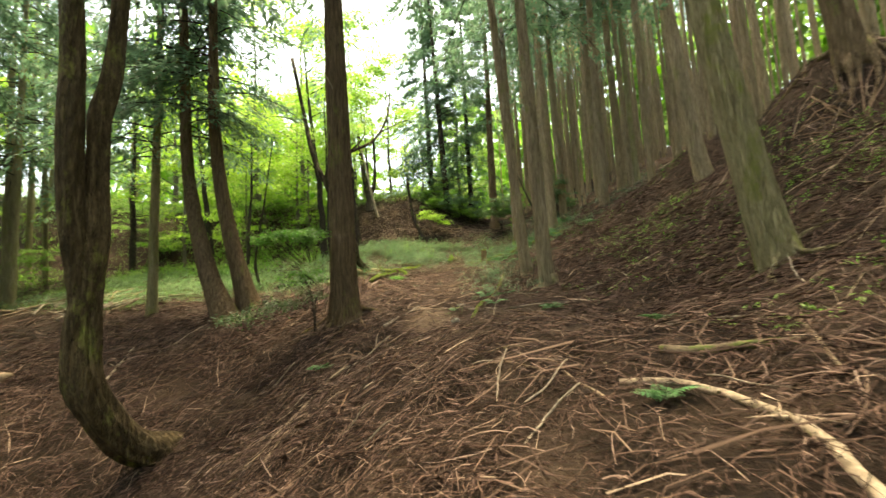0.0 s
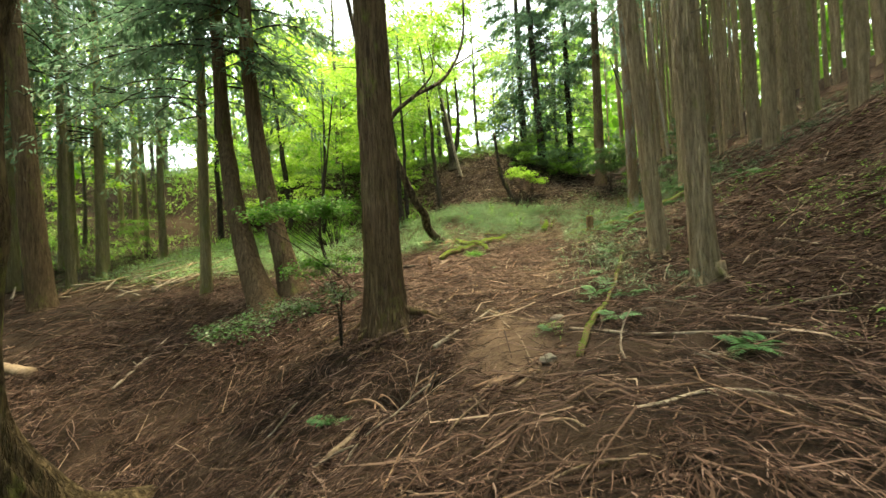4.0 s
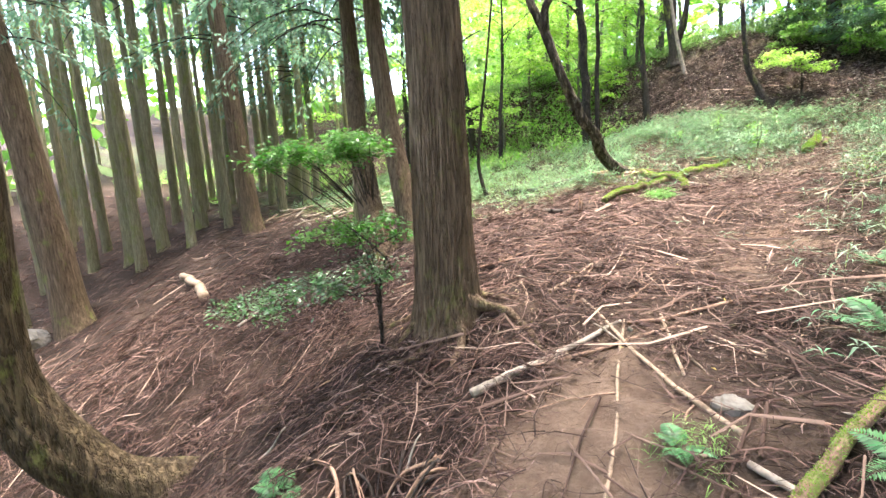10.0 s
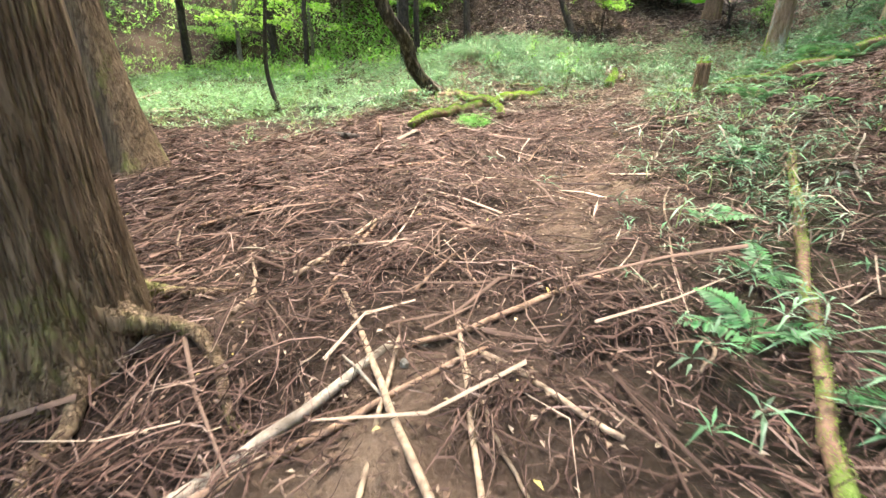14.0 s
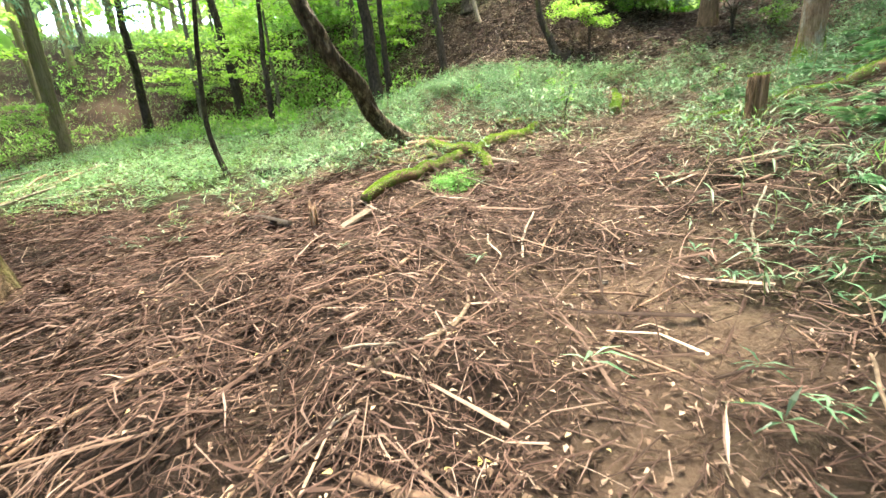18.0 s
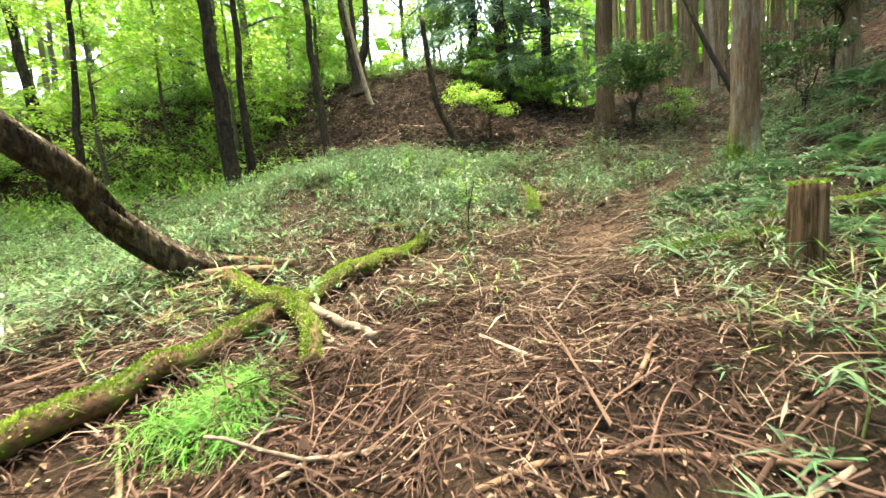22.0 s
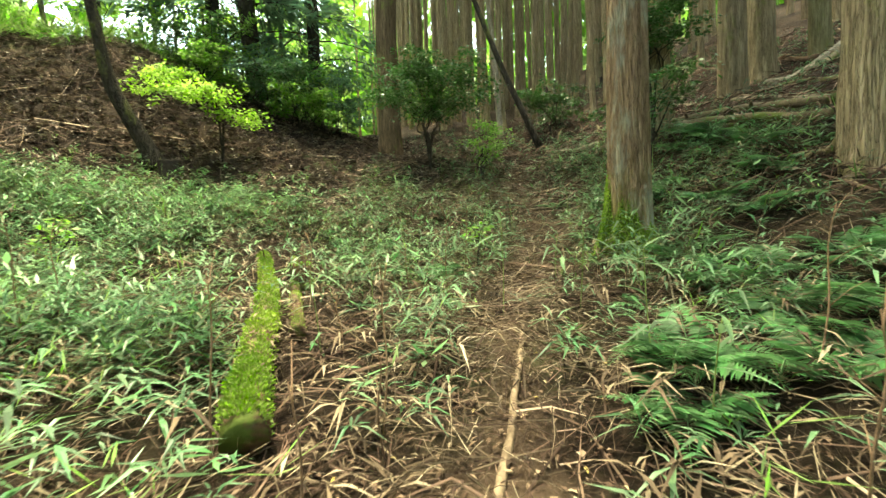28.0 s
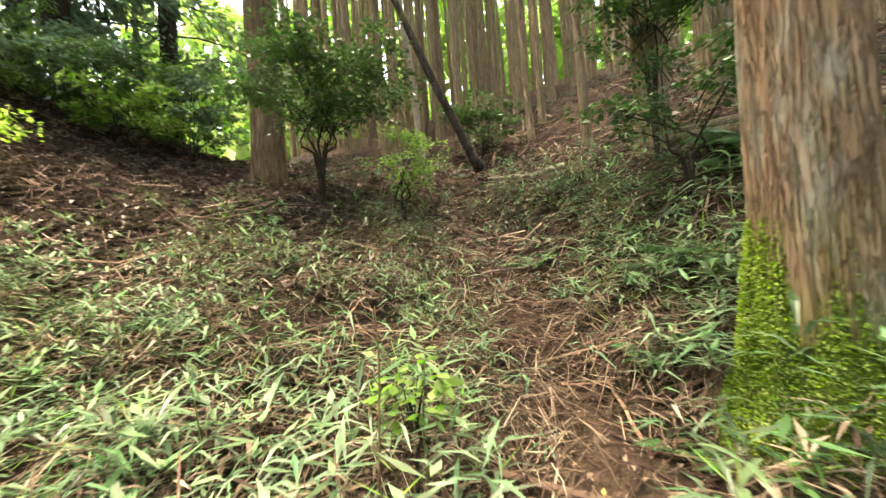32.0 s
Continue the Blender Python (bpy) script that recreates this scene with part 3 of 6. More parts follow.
def limb_tree(name, paths, label, bark_mat, crown=None, group="", base=None, seg=14, ridge=0.06, category="tree", flare=0.3, flare_h=0.3, lump=0.1, n=34):
    """A tree of given limb lines (world places with a radius each end); the first is the trunk."""
    x, y = base if base else paths[0][0][0][:2]
    z = float(high(x, y))
    o = np.array([x, y, z])
    e = thing(name, x, y, z, label, category, group)
    for i, (pts, r0, r1) in enumerate(paths):
        line = curve_through(np.asarray(pts, float) - o, n)
        rad = np.interp(np.linspace(0, 1, n), np.linspace(0, 1, len(r0)), r0) if isinstance(r0, tuple) else np.linspace(r0, r1, n)
        part("trunk" if i == 0 else "limb", mesh_np("trunk" if i == 0 else "limb", *tube(line, rad, seg if i == 0 else max(9, seg // 2), lump, ridge, 9, i + x, flare if i == 0 else 0.0, flare_h), bark_mat), e)
    if crown:
        top, low, spread = crown
        tw, fol = conifer_crown(top - low, 0.0, spread, 64, 150, np.random.default_rng(int(abs(x) * 100)))
        line = curve_through(np.asarray(paths[0][0], float), 40)
        at = line[min(np.searchsorted(line[:, 2], low), 39)] - o
        c = part("crown", mesh_np("crown", fol[0] + at, fol[1], LEAF_CEDAR, False), e)
        tagged(part("branchwork", mesh_np("branchwork", tw[0] + at, tw[1], BARK_DARK), c), kind="stuff")
    return e


def leaf_layers(centres, radius, flat, per, size, rng, droop=0.15):
    """Layered sprays of small leaves: loose flat clusters with gaps between them."""
    b, w = [], []
    for c in centres:
        twigs = max(3, int(per / 22))
        for _ in range(twigs):
            a = rng.uniform(0, 2 * np.pi)
            out = np.array([math.cos(a), math.sin(a), rng.uniform(-0.15, 0.15)])
            L = radius * rng.uniform(0.5, 1.2)
            n = int(per / twigs)
            k = rng.uniform(0.1, 1, n)
            side = rng.choice([-1, 1], n)
            perp = np.array([-out[1], out[0], 0])
            at = np.asarray(c) + np.outer(k * L, out) + np.outer(side * rng.uniform(0, 0.22, n) * radius * (1.2 - k), perp)
            at[:, 2] += rng.normal(0, flat, n) - droop * radius * k ** 2
            b.append(at)
            w.append(out * 0.7 + np.outer(side, perp) * 0.8 + rng.normal(0, 0.3, (n, 3)) - np.array([0, 0, 0.2]))
    base, way = np.vstack(b), np.vstack(w)
    n = len(base)
    tilt = np.array([0, 0, 1.0]) + rng.normal(0, 0.45, (n, 3))
    return cards(base, way, rng.uniform(0.7, 1.3, n) * size, rng.uniform(0.4, 0.62, n) * size, up=tilt)


def broadleaf(x, y, height, diam, label, leaf_mat, seed, low=2.2, spread=2.4, layers=16, per=260, size=0.11, bark_mat=None, lean=(0, 0), group="bright young trees", name="broadleaf_tree"):
    rng = np.random.default_rng(seed + 900)
    z = float(high(x, y))
    e = thing(name, x, y, z, label, "tree", group)
    line = stem_line(height, lean, wobble=0.12, rng=rng)
    rad = diam / 2 * (1 - 0.85 * np.clip(line[:, 2] / height, 0, 1))
    mat = bark_mat or BARK_GREY
    part("trunk", mesh_np("trunk", *tube(line, rad, 10, 0.08, 0.05, 7, seed, 0.3, 0.3), mat), e)
    centres = []
    for k in range(layers):
        f = (k + rng.random()) / layers
        zz = low + (height - low) * f
        i = min(np.searchsorted(line[:, 2], zz), len(line) - 1)
        a = rng.uniform(0, 2 * np.pi)
        reach = spread * (0.35 + 0.65 * math.sin(math.pi * min(1, 0.25 + 0.75 * f))) * rng.uniform(0.5, 1.1)
        tip = line[i] + np.array([math.cos(a) * reach, math.sin(a) * reach, reach * rng.uniform(0.1, 0.5)])
        bow = (line[i] + tip) / 2 + np.array([0, 0, 0.12 * reach])
        limb = curve_through([line[i], bow, tip], 8)
        if k % 2 == 0:
            part("limb", mesh_np("limb", *tube(limb, np.linspace(max(0.012, rad[i] * 0.45), 0.006, 8), 5), mat), e)
        centres += [tip, bow * 0.4 + tip * 0.6]
    fol = leaf_layers(centres, spread * 0.42, 0.06, per // 2, size, rng)
    part("crown", mesh_np("crown", *fol, leaf_mat, False), e)
    return e


def tufts_on(verts, quads, count, rng, length, keep):
    """Short moss tufts standing all over a mesh of quads."""
    a, b, c, d = (verts[quads[:, k]] for k in range(4))
    nrm = np.cross(c - a, d - b)
    area = np.linalg.norm(nrm, axis=1)
    i = rng.choice(len(quads), count, p=area / area.sum())
    u, w = rng.random((count, 1)), rng.random((count, 1))
    at = (a[i] * (1 - u) + b[i] * u) * (1 - w) + (d[i] * (1 - u) + c[i] * u) * w
    n = unit(nrm[i])
    n = n * np.sign((n * (at * np.array([1, 1, 0]))).sum(1, keepdims=True) + 1e-9)
    ok = keep(at)
    at, n = at[ok], n[ok]
    m = len(at)
    return cards(at, n + rng.normal(0, 0.7, (m, 3)) + np.array([0, 0, -0.25]), rng.uniform(0.5, 1.5, m) * length, rng.uniform(0.35, 0.7, m) * length, up=rng.normal(0, 1, (m, 3)))


# trees that stand near the way: x, y, thickness, lean, bark, height at which the crown starts
NEAR_CEDARS = [
    (-1.97, 8.28, 0.54, (-0.005, 0.0), 0.0, BARK_RED, 7.0, "stout cedar with reddish fibrous bark and flared roots beside the trail"),
    (2.15, 8.75, 0.31, (-0.012, 0.003), 0.1, BARK_TAN, 9.0, "slender cedar with orange-brown foot on the litter slope"),
    (2.1, 10.6, 0.28, (-0.05, 0.01), 0.1, BARK_TAN, 8.0, "thin leaning cedar with bare trunk on the slope"),
    (3.77, 4.71, 0.4, (-0.086, 0.069), 0.15, BARK_ALGAE, 9.0, "leaning cedar with green algae on its trunk, on the litter slope"),
    (6.9, 10.7, 0.42, (-0.064, 0.044), 0.2, BARK_TAN, 9.0, "cedar leaning out from the steep litter slope"),
    (6.17, 15.58, 0.36, (0.02, -0.01), 0.1, BARK_TAN, 9.0, "straight cedar trunk on the shaded slope"),
    (8.9, 20.1, 0.45, (0.0, 0.0), 0.1, BARK_TAN, 9.0, "straight cedar trunk high on the slope"),
    (-8.57, 12.33, 0.28, (0.014, 0.01), 0.0, BARK_ALGAE, 4.6, "thin upright cedar at the edge of the bamboo grass"),
    (-12.7, 6.85, 0.72, (-0.02, -0.08), 0.3, BARK_RED, 6.0, "thick dark cedar with a bowed foot above the gully"),
    (-16.87, 9.04, 0.55, (0.002, 0.01), 0.2, BARK_ALGAE, 8.0, "greenish cedar trunk among the plantation"),
    (-16.6, 9.85, 0.4, (0.0, 0.01), 0.1, BARK_ALGAE, 8.0, "greenish cedar trunk among the plantation"),
    (-17.4, 11.45, 0.46, (0.005, 0.015), 0.1, BARK_ALGAE, 8.0, "pale greenish cedar trunk among the plantation"),
    (-13.03, 11.51, 0.62, (-0.019, -0.044), 0.15, BARK_RED, 5.6, "stout cedar with dark ridged bark on the flat"),
    (-19.4, 16.7, 0.7, (0.0, 0.0), 0.1, BARK_ALGAE, 4.5, "thick mossy cedar at the far side of the flat"),
    (-26.5, 9.0, 0.6, (0.0, 0.02), 0.1, BARK_ALGAE, 8.0, "pale greenish cedar trunk among the plantation"),
    (-15.7, 3.93, 0.55, (0.0, -0.02), 0.2, BARK_ALGAE, 8.0, "mossy cedar trunk above the gully"),
    (-26.9, 6.2, 0.75, (0.0, 0.0), 0.2, BARK_ALGAE, 8.0, "pale greenish cedar trunk among the plantation"),
    (3.2, 17.92, 0.345, (0.0, 0.0), 0.0, BARK_MOSSY, 9.0, "big cedar with fissured pinkish bark and a mossy foot"),
    (5.83, 19.76, 0.35, (0.0, 0.0), 0.05, BARK_TAN, 9.0, "straight cedar trunk behind an evergreen shrub"),
    (7.73, 19.86, 0.44, (0.0, 0.0), 0.1, BARK_TAN, 9.0, "cedar with reddish flared foot on the slope"),
    (4.5, 16.88, 0.38, (0.0, 0.0), 0.05, BARK_TAN, 9.0, "straight cedar with peeling bark and mossy roots above the ferns"),
    (6.9, 6.6, 0.42, (-0.07, 0.04), 0.1, BARK_RED, 9.0, "cedar clinging to the steep bank by a mass of bare roots"),
    (3.1, 24.3, 0.5, (0.017, -0.004), 0.0, BARK_RED, 6.0, "large dark cedar with drooping boughs behind a shrub"),
    (2.1, 28.3, 0.4, (0.0, 0.0), 0.0, BARK_DARK, 1.6, "dark conifer with low drooping foliage behind the plantation"),
    (9.3, 19.4, 0.3, (0.0, 0.0), 0.05, BARK_ALGAE, 9.0, "thin greenish cedar trunk on the cedar slope"),
    (0.5, 27.2, 0.45, (-0.03, 0.0), 0.0, BARK_DARK, 1.8, "dark conifer with low drooping foliage on the far bank"),
    # next five: out of view behind the start, added so their crowns block light
    (-2.2, -2.6, 0.4, (0.0, 0.0), 0.0, BARK_TAN, 8.0, "unseen cedar added behind the start to shade the trail"),
    (1.9, -3.2, 0.38, (0.0, 0.0), 0.0, BARK_TAN, 8.0, "unseen cedar added behind the start to shade the trail"),
    (5.6, -0.4, 0.4, (0.0, 0.0), 0.0, BARK_TAN, 8.0, "unseen cedar added behind the start to shade the trail"),
    (-6.4, -0.8, 0.36, (0.0, 0.0), 0.0, BARK_ALGAE, 8.0, "unseen cedar added behind the start to shade the trail"),
    (-0.4, -6.8, 0.36, (0.0, 0.0), 0.0, BARK_TAN, 8.0, "unseen cedar added behind the start to shade the trail"),
    (-15.4, 14.9, 0.32, (0.0, 0.01), 0.0, BARK_ALGAE, 4.8, "mossy cedar with dark hanging boughs beyond the flat"),
    (-17.2, 19.2, 0.34, (0.0, 0.01), 0.0, BARK_ALGAE, 5.2, "mossy cedar with dark hanging boughs beyond the flat"),
    (-0.6, 30.5, 0.45, (0.0, 0.0), 0.0, BARK_DARK, 1.5, "dark conifer with low drooping foliage on the far bank"),
]
FOOT = {}
for i, (x, y, d, ln, bow, mat, low, text) in enumerate(NEAR_CEDARS):
    near = y < 12 and abs(x) < 5 or 15 < y < 19 and 2 < x < 6
    big = mat is BARK_MOSSY or i == 0
    hung = 4.4 < low < 5.3
    # crowns above the view, spread wider to shade the trail and near slope
    shady = low >= 7 and (-8 < x < 6 and y < 12 or 2 < x < 8 and y < 21)
    strips = 66 if mat is BARK_MOSSY else 44 if i == 0 else 28
    tree = cedar(x, y, d, text, mat, 17.0, strips if near else 0, ln, -bow * 0.6 if x > 0 else bow * 0.6, math.pi if x < 0 else 0.0, low, 3.6 if low < 4 else 4.6 if shady else 3.9 if hung else 3.0,
          70 if low < 2 else 85 if hung else 64 if low < 6.5 else 42 if shady else 36, 130 if low < 2 else 140 if low < 6.5 or shady else 80, (270 if big else 120) if near else 16, 0.05 if near else 0.07, "cedars", 9, 0.65 if i == 0 else 0.35, i)
    FOOT[(x, y)] = tree
    if mat is BARK_MOSSY:
        rng = np.random.default_rng(77)
        zz = np.linspace(-0.15, 0.66, 26)
        skirt = np.stack([0 * zz, 0 * zz, zz], -1)
        v2, f2 = tube(skirt, d / 2 * (0.8 + 0.75 * np.exp(-np.maximum(zz, 0) / 0.26)), 64, 0.3, 0.16, 11, 4.4)
        part("moss_cushion", mesh_np("moss_cushion", v2, f2, MOSS_CUSHION), tree, "thick yellow-green moss")
        v, f = tufts_on(v2, f2[0], 42000, rng, 0.014, lambda q: vnoise(q[:, 0] * 9, q[:, 1] * 9, q[:, 2] * 5) + 0.5 > 0.1 + 0.6 * q[:, 2])
        tagged(part("moss", mesh_np("moss", v, f, MOSS, False), tree, "thick yellow-green moss round the foot"), kind="stuff")


def add_roots(tree, x, y, r, count, mat, seed, reach=0.9):
    """Roots that run out from a trunk's foot over the ground."""
    rng = np.random.default_rng(seed)
    z0 = float(high(x, y))
    for k in range(count):
        a = 2 * math.pi * (k + rng.uniform(-0.3, 0.3)) / count
        L = reach * rng.uniform(0.5, 1.2)
        s = np.linspace(0, 1, 12)
        ang = a + 0.5 * rng.normal() * s + 0.25 * np.sin(s * 6 + k)
        d = r * 0.55 + L * s
        px, py = np.cos(ang) * d, np.sin(ang) * d
        pz = high(x + px, y + py) - z0 + 0.22 * np.exp(-s * 7) + 0.012 - 0.05 * s ** 3
        part("root", mesh_np("root", *tube(np.stack([px, py, pz], -1), np.interp(s, [0, 0.2, 1], [r * 0.4, r * 0.13, 0.006]), 9, 0.15, 0.08, 7, seed + k), mat), tree)


for name_x, name_y, r, count, mat, seed, reach in ((-1.97, 8.28, 0.3, 8, BARK_RED, 1, 1.0), (2.15, 8.75, 0.19, 6, BARK_TAN, 2, 0.6), (3.2, 17.92, 0.19, 6, BARK_MOSSY, 3, 0.7), (2.1, 10.6, 0.15, 5, BARK_TAN, 4, 0.5), (3.77, 4.71, 0.2, 5, BARK_ALGAE, 5, 0.7), (6.9, 6.6, 0.25, 11, BARK_RED, 6, 1.5), (4.5, 16.88, 0.2, 6, BARK_TAN, 7, 0.6)):
    add_roots(FOOT[(name_x, name_y)], name_x, name_y, r, count, mat, seed, reach)

# the curved, forked cedar at the gully
limb_tree("curved_cedar", [
    ([(-3.8, 7.6, -1.75), (-4.12, 6.95, -1.22), (-4.3, 6.5, -1.0), (-4.47, 6.1, -0.8), (-4.6, 5.78, -0.4), (-4.7, 5.52, 0.19), (-4.71, 5.48, 0.83), (-4.69, 5.52, 1.47), (-4.67, 5.58, 2.27), (-4.67, 5.6, 2.95), (-4.66, 5.62, 3.7), (-4.6, 5.75, 4.4), (-4.57, 5.82, 5.4), (-4.5, 5.9, 8.0), (-4.4, 6.0, 14.0)], (0.24, 0.25, 0.24, 0.21, 0.17, 0.14, 0.13, 0.11, 0.06), 0),
    ([(-4.71, 5.5, 0.7), (-4.74, 5.44, 1.6), (-4.79, 5.34, 2.5), (-4.8, 5.32, 3.3), (-4.79, 5.33, 4.4), (-4.8, 5.28, 5.4), (-4.82, 5.3, 8.0), (-4.8, 5.3, 14.0)], (0.12, 0.15, 0.14, 0.13, 0.12, 0.06), 0)],
    "forked cedar whose trunk curls out of the gully bank", BARK_CURVED, (14.0, 7.0, 3.0), base=(-4.12, 6.95), seg=44, ridge=0.16, flare=0.15, lump=0.2, n=110)

# the two bowed cedars past the gully
limb_tree("bowed_cedar", [
    ([(-5.2, 10.25, 0.4), (-5.5, 10.4, 0.95), (-6.0, 10.6, 2.1), (-6.5, 10.9, 3.6), (-6.8, 11.1, 5.2), (-6.9, 11.1, 9.5), (-6.9, 11.0, 16.0)], 0.27, 0.08)],
    "cedar with a bowed foot at the gully's edge", BARK_RED, (16.0, 5.4, 3.0), seg=22, ridge=0.08, group="bowed cedars", flare=0.75, flare_h=0.6)
limb_tree("bowed_cedar", [
    ([(-4.95, 10.85, 0.5), (-5.15, 10.9, 1.3), (-5.5, 10.95, 2.6), (-5.85, 11.0, 4.4), (-6.0, 11.0, 6.5), (-6.0, 11.0, 9.5), (-6.0, 11.0, 16.0)], 0.25, 0.08)],
    "cedar with a bowed foot beside its twin", BARK_RED, (16.0, 5.8, 3.0), seg=22, ridge=0.08, group="bowed cedars", flare=0.75, flare_h=0.6)

# the leaning dark broadleaf at the edge of the bamboo grass
limb_tree("leaning_tree", [
    ([(-2.5, 15.3, 1.75), (-2.68, 15.08, 1.92), (-2.8, 14.85, 2.05), (-3.0, 14.5, 2.38), (-2.98, 14.15, 2.72), (-3.14, 13.8, 3.08), (-3.4, 13.4, 4.0), (-3.65, 13.3, 4.75), (-4.0, 13.2, 5.6), (-4.25, 13.2, 7.0), (-4.6, 13.2, 9.0)], 0.125, 0.05),
    ([(-2.62, 15.1, 1.86), (-2.92, 14.72, 2.24), (-2.92, 14.3, 2.5), (-3.12, 14.02, 2.95), (-3.1, 13.66, 3.3), (-3.4, 13.45, 3.85), (-3.52, 13.34, 4.5)], 0.05, 0.03),
    ([(-3.62, 13.3, 4.7), (-3.55, 13.3, 5.2), (-2.9, 13.5, 5.8), (-2.1, 13.7, 6.25), (-1.6, 13.8, 7.2), (-1.5, 13.8, 8.5)], 0.075, 0.02),
    ([(-2.9, 13.5, 5.8), (-2.4, 13.6, 6.4), (-2.5, 13.6, 7.2)], 0.025, 0.008),
    ([(-1.9, 13.7, 6.5), (-1.0, 13.8, 6.9), (-0.7, 13.9, 6.7)], 0.02, 0.006),
    ([(-2.0, 13.7, 6.3), (-2.4, 13.8, 6.9), (-2.3, 13.9, 7.6)], 0.018, 0.006)],
    "dark twisted tree leaning over the bamboo grass", BARK_PEEL, seg=26, ridge=0.3)

limb_tree("sapling", [([(-6.75, 15.6, 1.4), (-6.95, 15.5, 2.4), (-6.75, 15.4, 3.6), (-6.5, 15.4, 5.0), (-6.2, 15.4, 7.0)], 0.06, 0.02)],
          "thin curved sapling in the bamboo grass", BARK_DARK, category="sapling", group="saplings", seg=8)

for x, y, d, ln, hh, sd in ((-5.75, 20.4, 0.36, (-0.06, -0.035), 11, 1), (-5.6, 20.9, 0.2, (0.0, 0.0), 9, 2), (-4.55, 23.0, 0.25, (-0.1, -0.04), 9, 3), (-12.4, 22.5, 0.36, (-0.05, -0.05), 10, 4), (-15.8, 21.3, 0.34, (0.02, 0), 10, 5), (-9.6, 20.6, 0.2, (0.03, 0), 8, 6)):
    broadleaf(x, y, hh, d, "dark-trunked broadleaf tree at the foot of the bank", LEAF_MID if sd % 2 else LEAF_BRIGHT, sd, 4.2, 2.4, 16, 300, 0.1, BARK_DARK, ln)

# the forked tree on the ridge, with a black swollen foot
limb_tree("forked_tree", [
    ([(-4.3, 25.9, 6.2), (-4.35, 25.9, 6.9), (-4.5, 25.9, 7.6), (-4.75, 25.9, 9.0), (-5.0, 25.9, 12.0)], 0.3, 0.08),
    ([(-4.35, 25.95, 7.2), (-4.1, 26.0, 8.0), (-4.0, 26.0, 9.4), (-4.1, 26.1, 12.0)], 0.16, 0.05),
    ([(-4.5, 25.9, 7.5), (-4.45, 25.9, 8.5), (-4.55, 25.9, 11.0)], 0.12, 0.04)],
    "forked tree with a swollen blackened foot on the ridge", BARK_DARK, flare=0.5)
limb_tree("dead_pole", [([(-3.75, 24.9, 5.6), (-4.05, 24.9, 6.9), (-4.35, 24.9, 8.6), (-4.6, 24.9, 10.0)], 0.07, 0.04)], "pale bare pole leaning on the ridge", DEAD_GREY, category="dead tree", seg=8)
limb_tree("leaning_snag", [([(-1.0, 22.95, 3.95), (-1.2, 22.95, 4.4), (-1.5, 22.9, 5.1), (-1.62, 22.85, 5.9), (-1.75, 22.8, 7.2)], 0.12, 0.06)], "dark leaning snag with a black rotten foot below the bank", BARK_DARK, category="dead tree", seg=10)
limb_tree("bleached_pole", [([(6.3, 24.9, 5.1), (6.2, 24.95, 7.2), (6.0, 25.0, 9.5), (5.85, 25.0, 12.5)], 0.075, 0.05)], "pale bleached dead trunk standing among the cedars", DEAD_GREY, category="dead tree", seg=10)
limb_tree("leaning_pole", [([(5.2, 21.8, 4.3), (4.6, 22.2, 6.0), (4.0, 22.7, 8.2), (3.6, 23.0, 10.0)], 0.06, 0.03)], "thin dark pole leaning across the cedars", BARK_DARK, category="dead tree", seg=8)

# plantation: a few kinds of cedar, copied over both slopes
KINDS = []
for k in range(6):
    mat = (BARK_TAN, BARK_TAN, BARK_RED, BARK_ALGAE, BARK_ALGAE, BARK_TAN)[k]
    t = cedar(40 + 4 * k, 60, (0.18, 0.22, 0.28, 0.28, 0.34, 0.16)[k], "straight bare cedar trunk of the plantation with its crown high up", mat, 17.0 + k % 3, 0, (0, 0), 0.06, k, (7.0 if k in (3, 4) else 8.5) + k % 2, 2.4, 10 if k in (3, 4) else 6, 24, 9, 0.06, "plantation cedars", 3, 0.3, 50 + k)
    KINDS.append(t)
placed = [(x, y) for x, y, *_ in NEAR_CEDARS] + [(-4.6, 6), (-6, 11.5), (-3, 14)]


FAR = {}


def plant(count, xr, yr, kinds, gap, clear):
    """Scatters copies of the given kinds; those far off are gathered to be joined."""
    made, tries = 0, 0
    while made < count and tries < count * 40:
        tries += 1
        x, y = RNG.uniform(*xr), RNG.uniform(*yr)
        if clear(x, y) or min((x - a) ** 2 + (y - b) ** 2 for a, b in placed) < gap * gap:
            continue
        placed.append((x, y))
        s = RNG.uniform(0.8, 1.2)
        k = kinds[int(RNG.integers(len(kinds)))]
        m = pose(x, y, float(high(x, y)), RNG.uniform(-1.5, 1.5), RNG.uniform(-1.5, 1.5), RNG.uniform(0, 360)) @ Matrix.Diagonal((s, s, 1, 1))
        if y > 29 or x > 13 or x < -25 or y < 2:
            FAR.setdefault(k, []).append(np.array(m))
        else:
            copy_thing(KINDS[k], m)
        made += 1


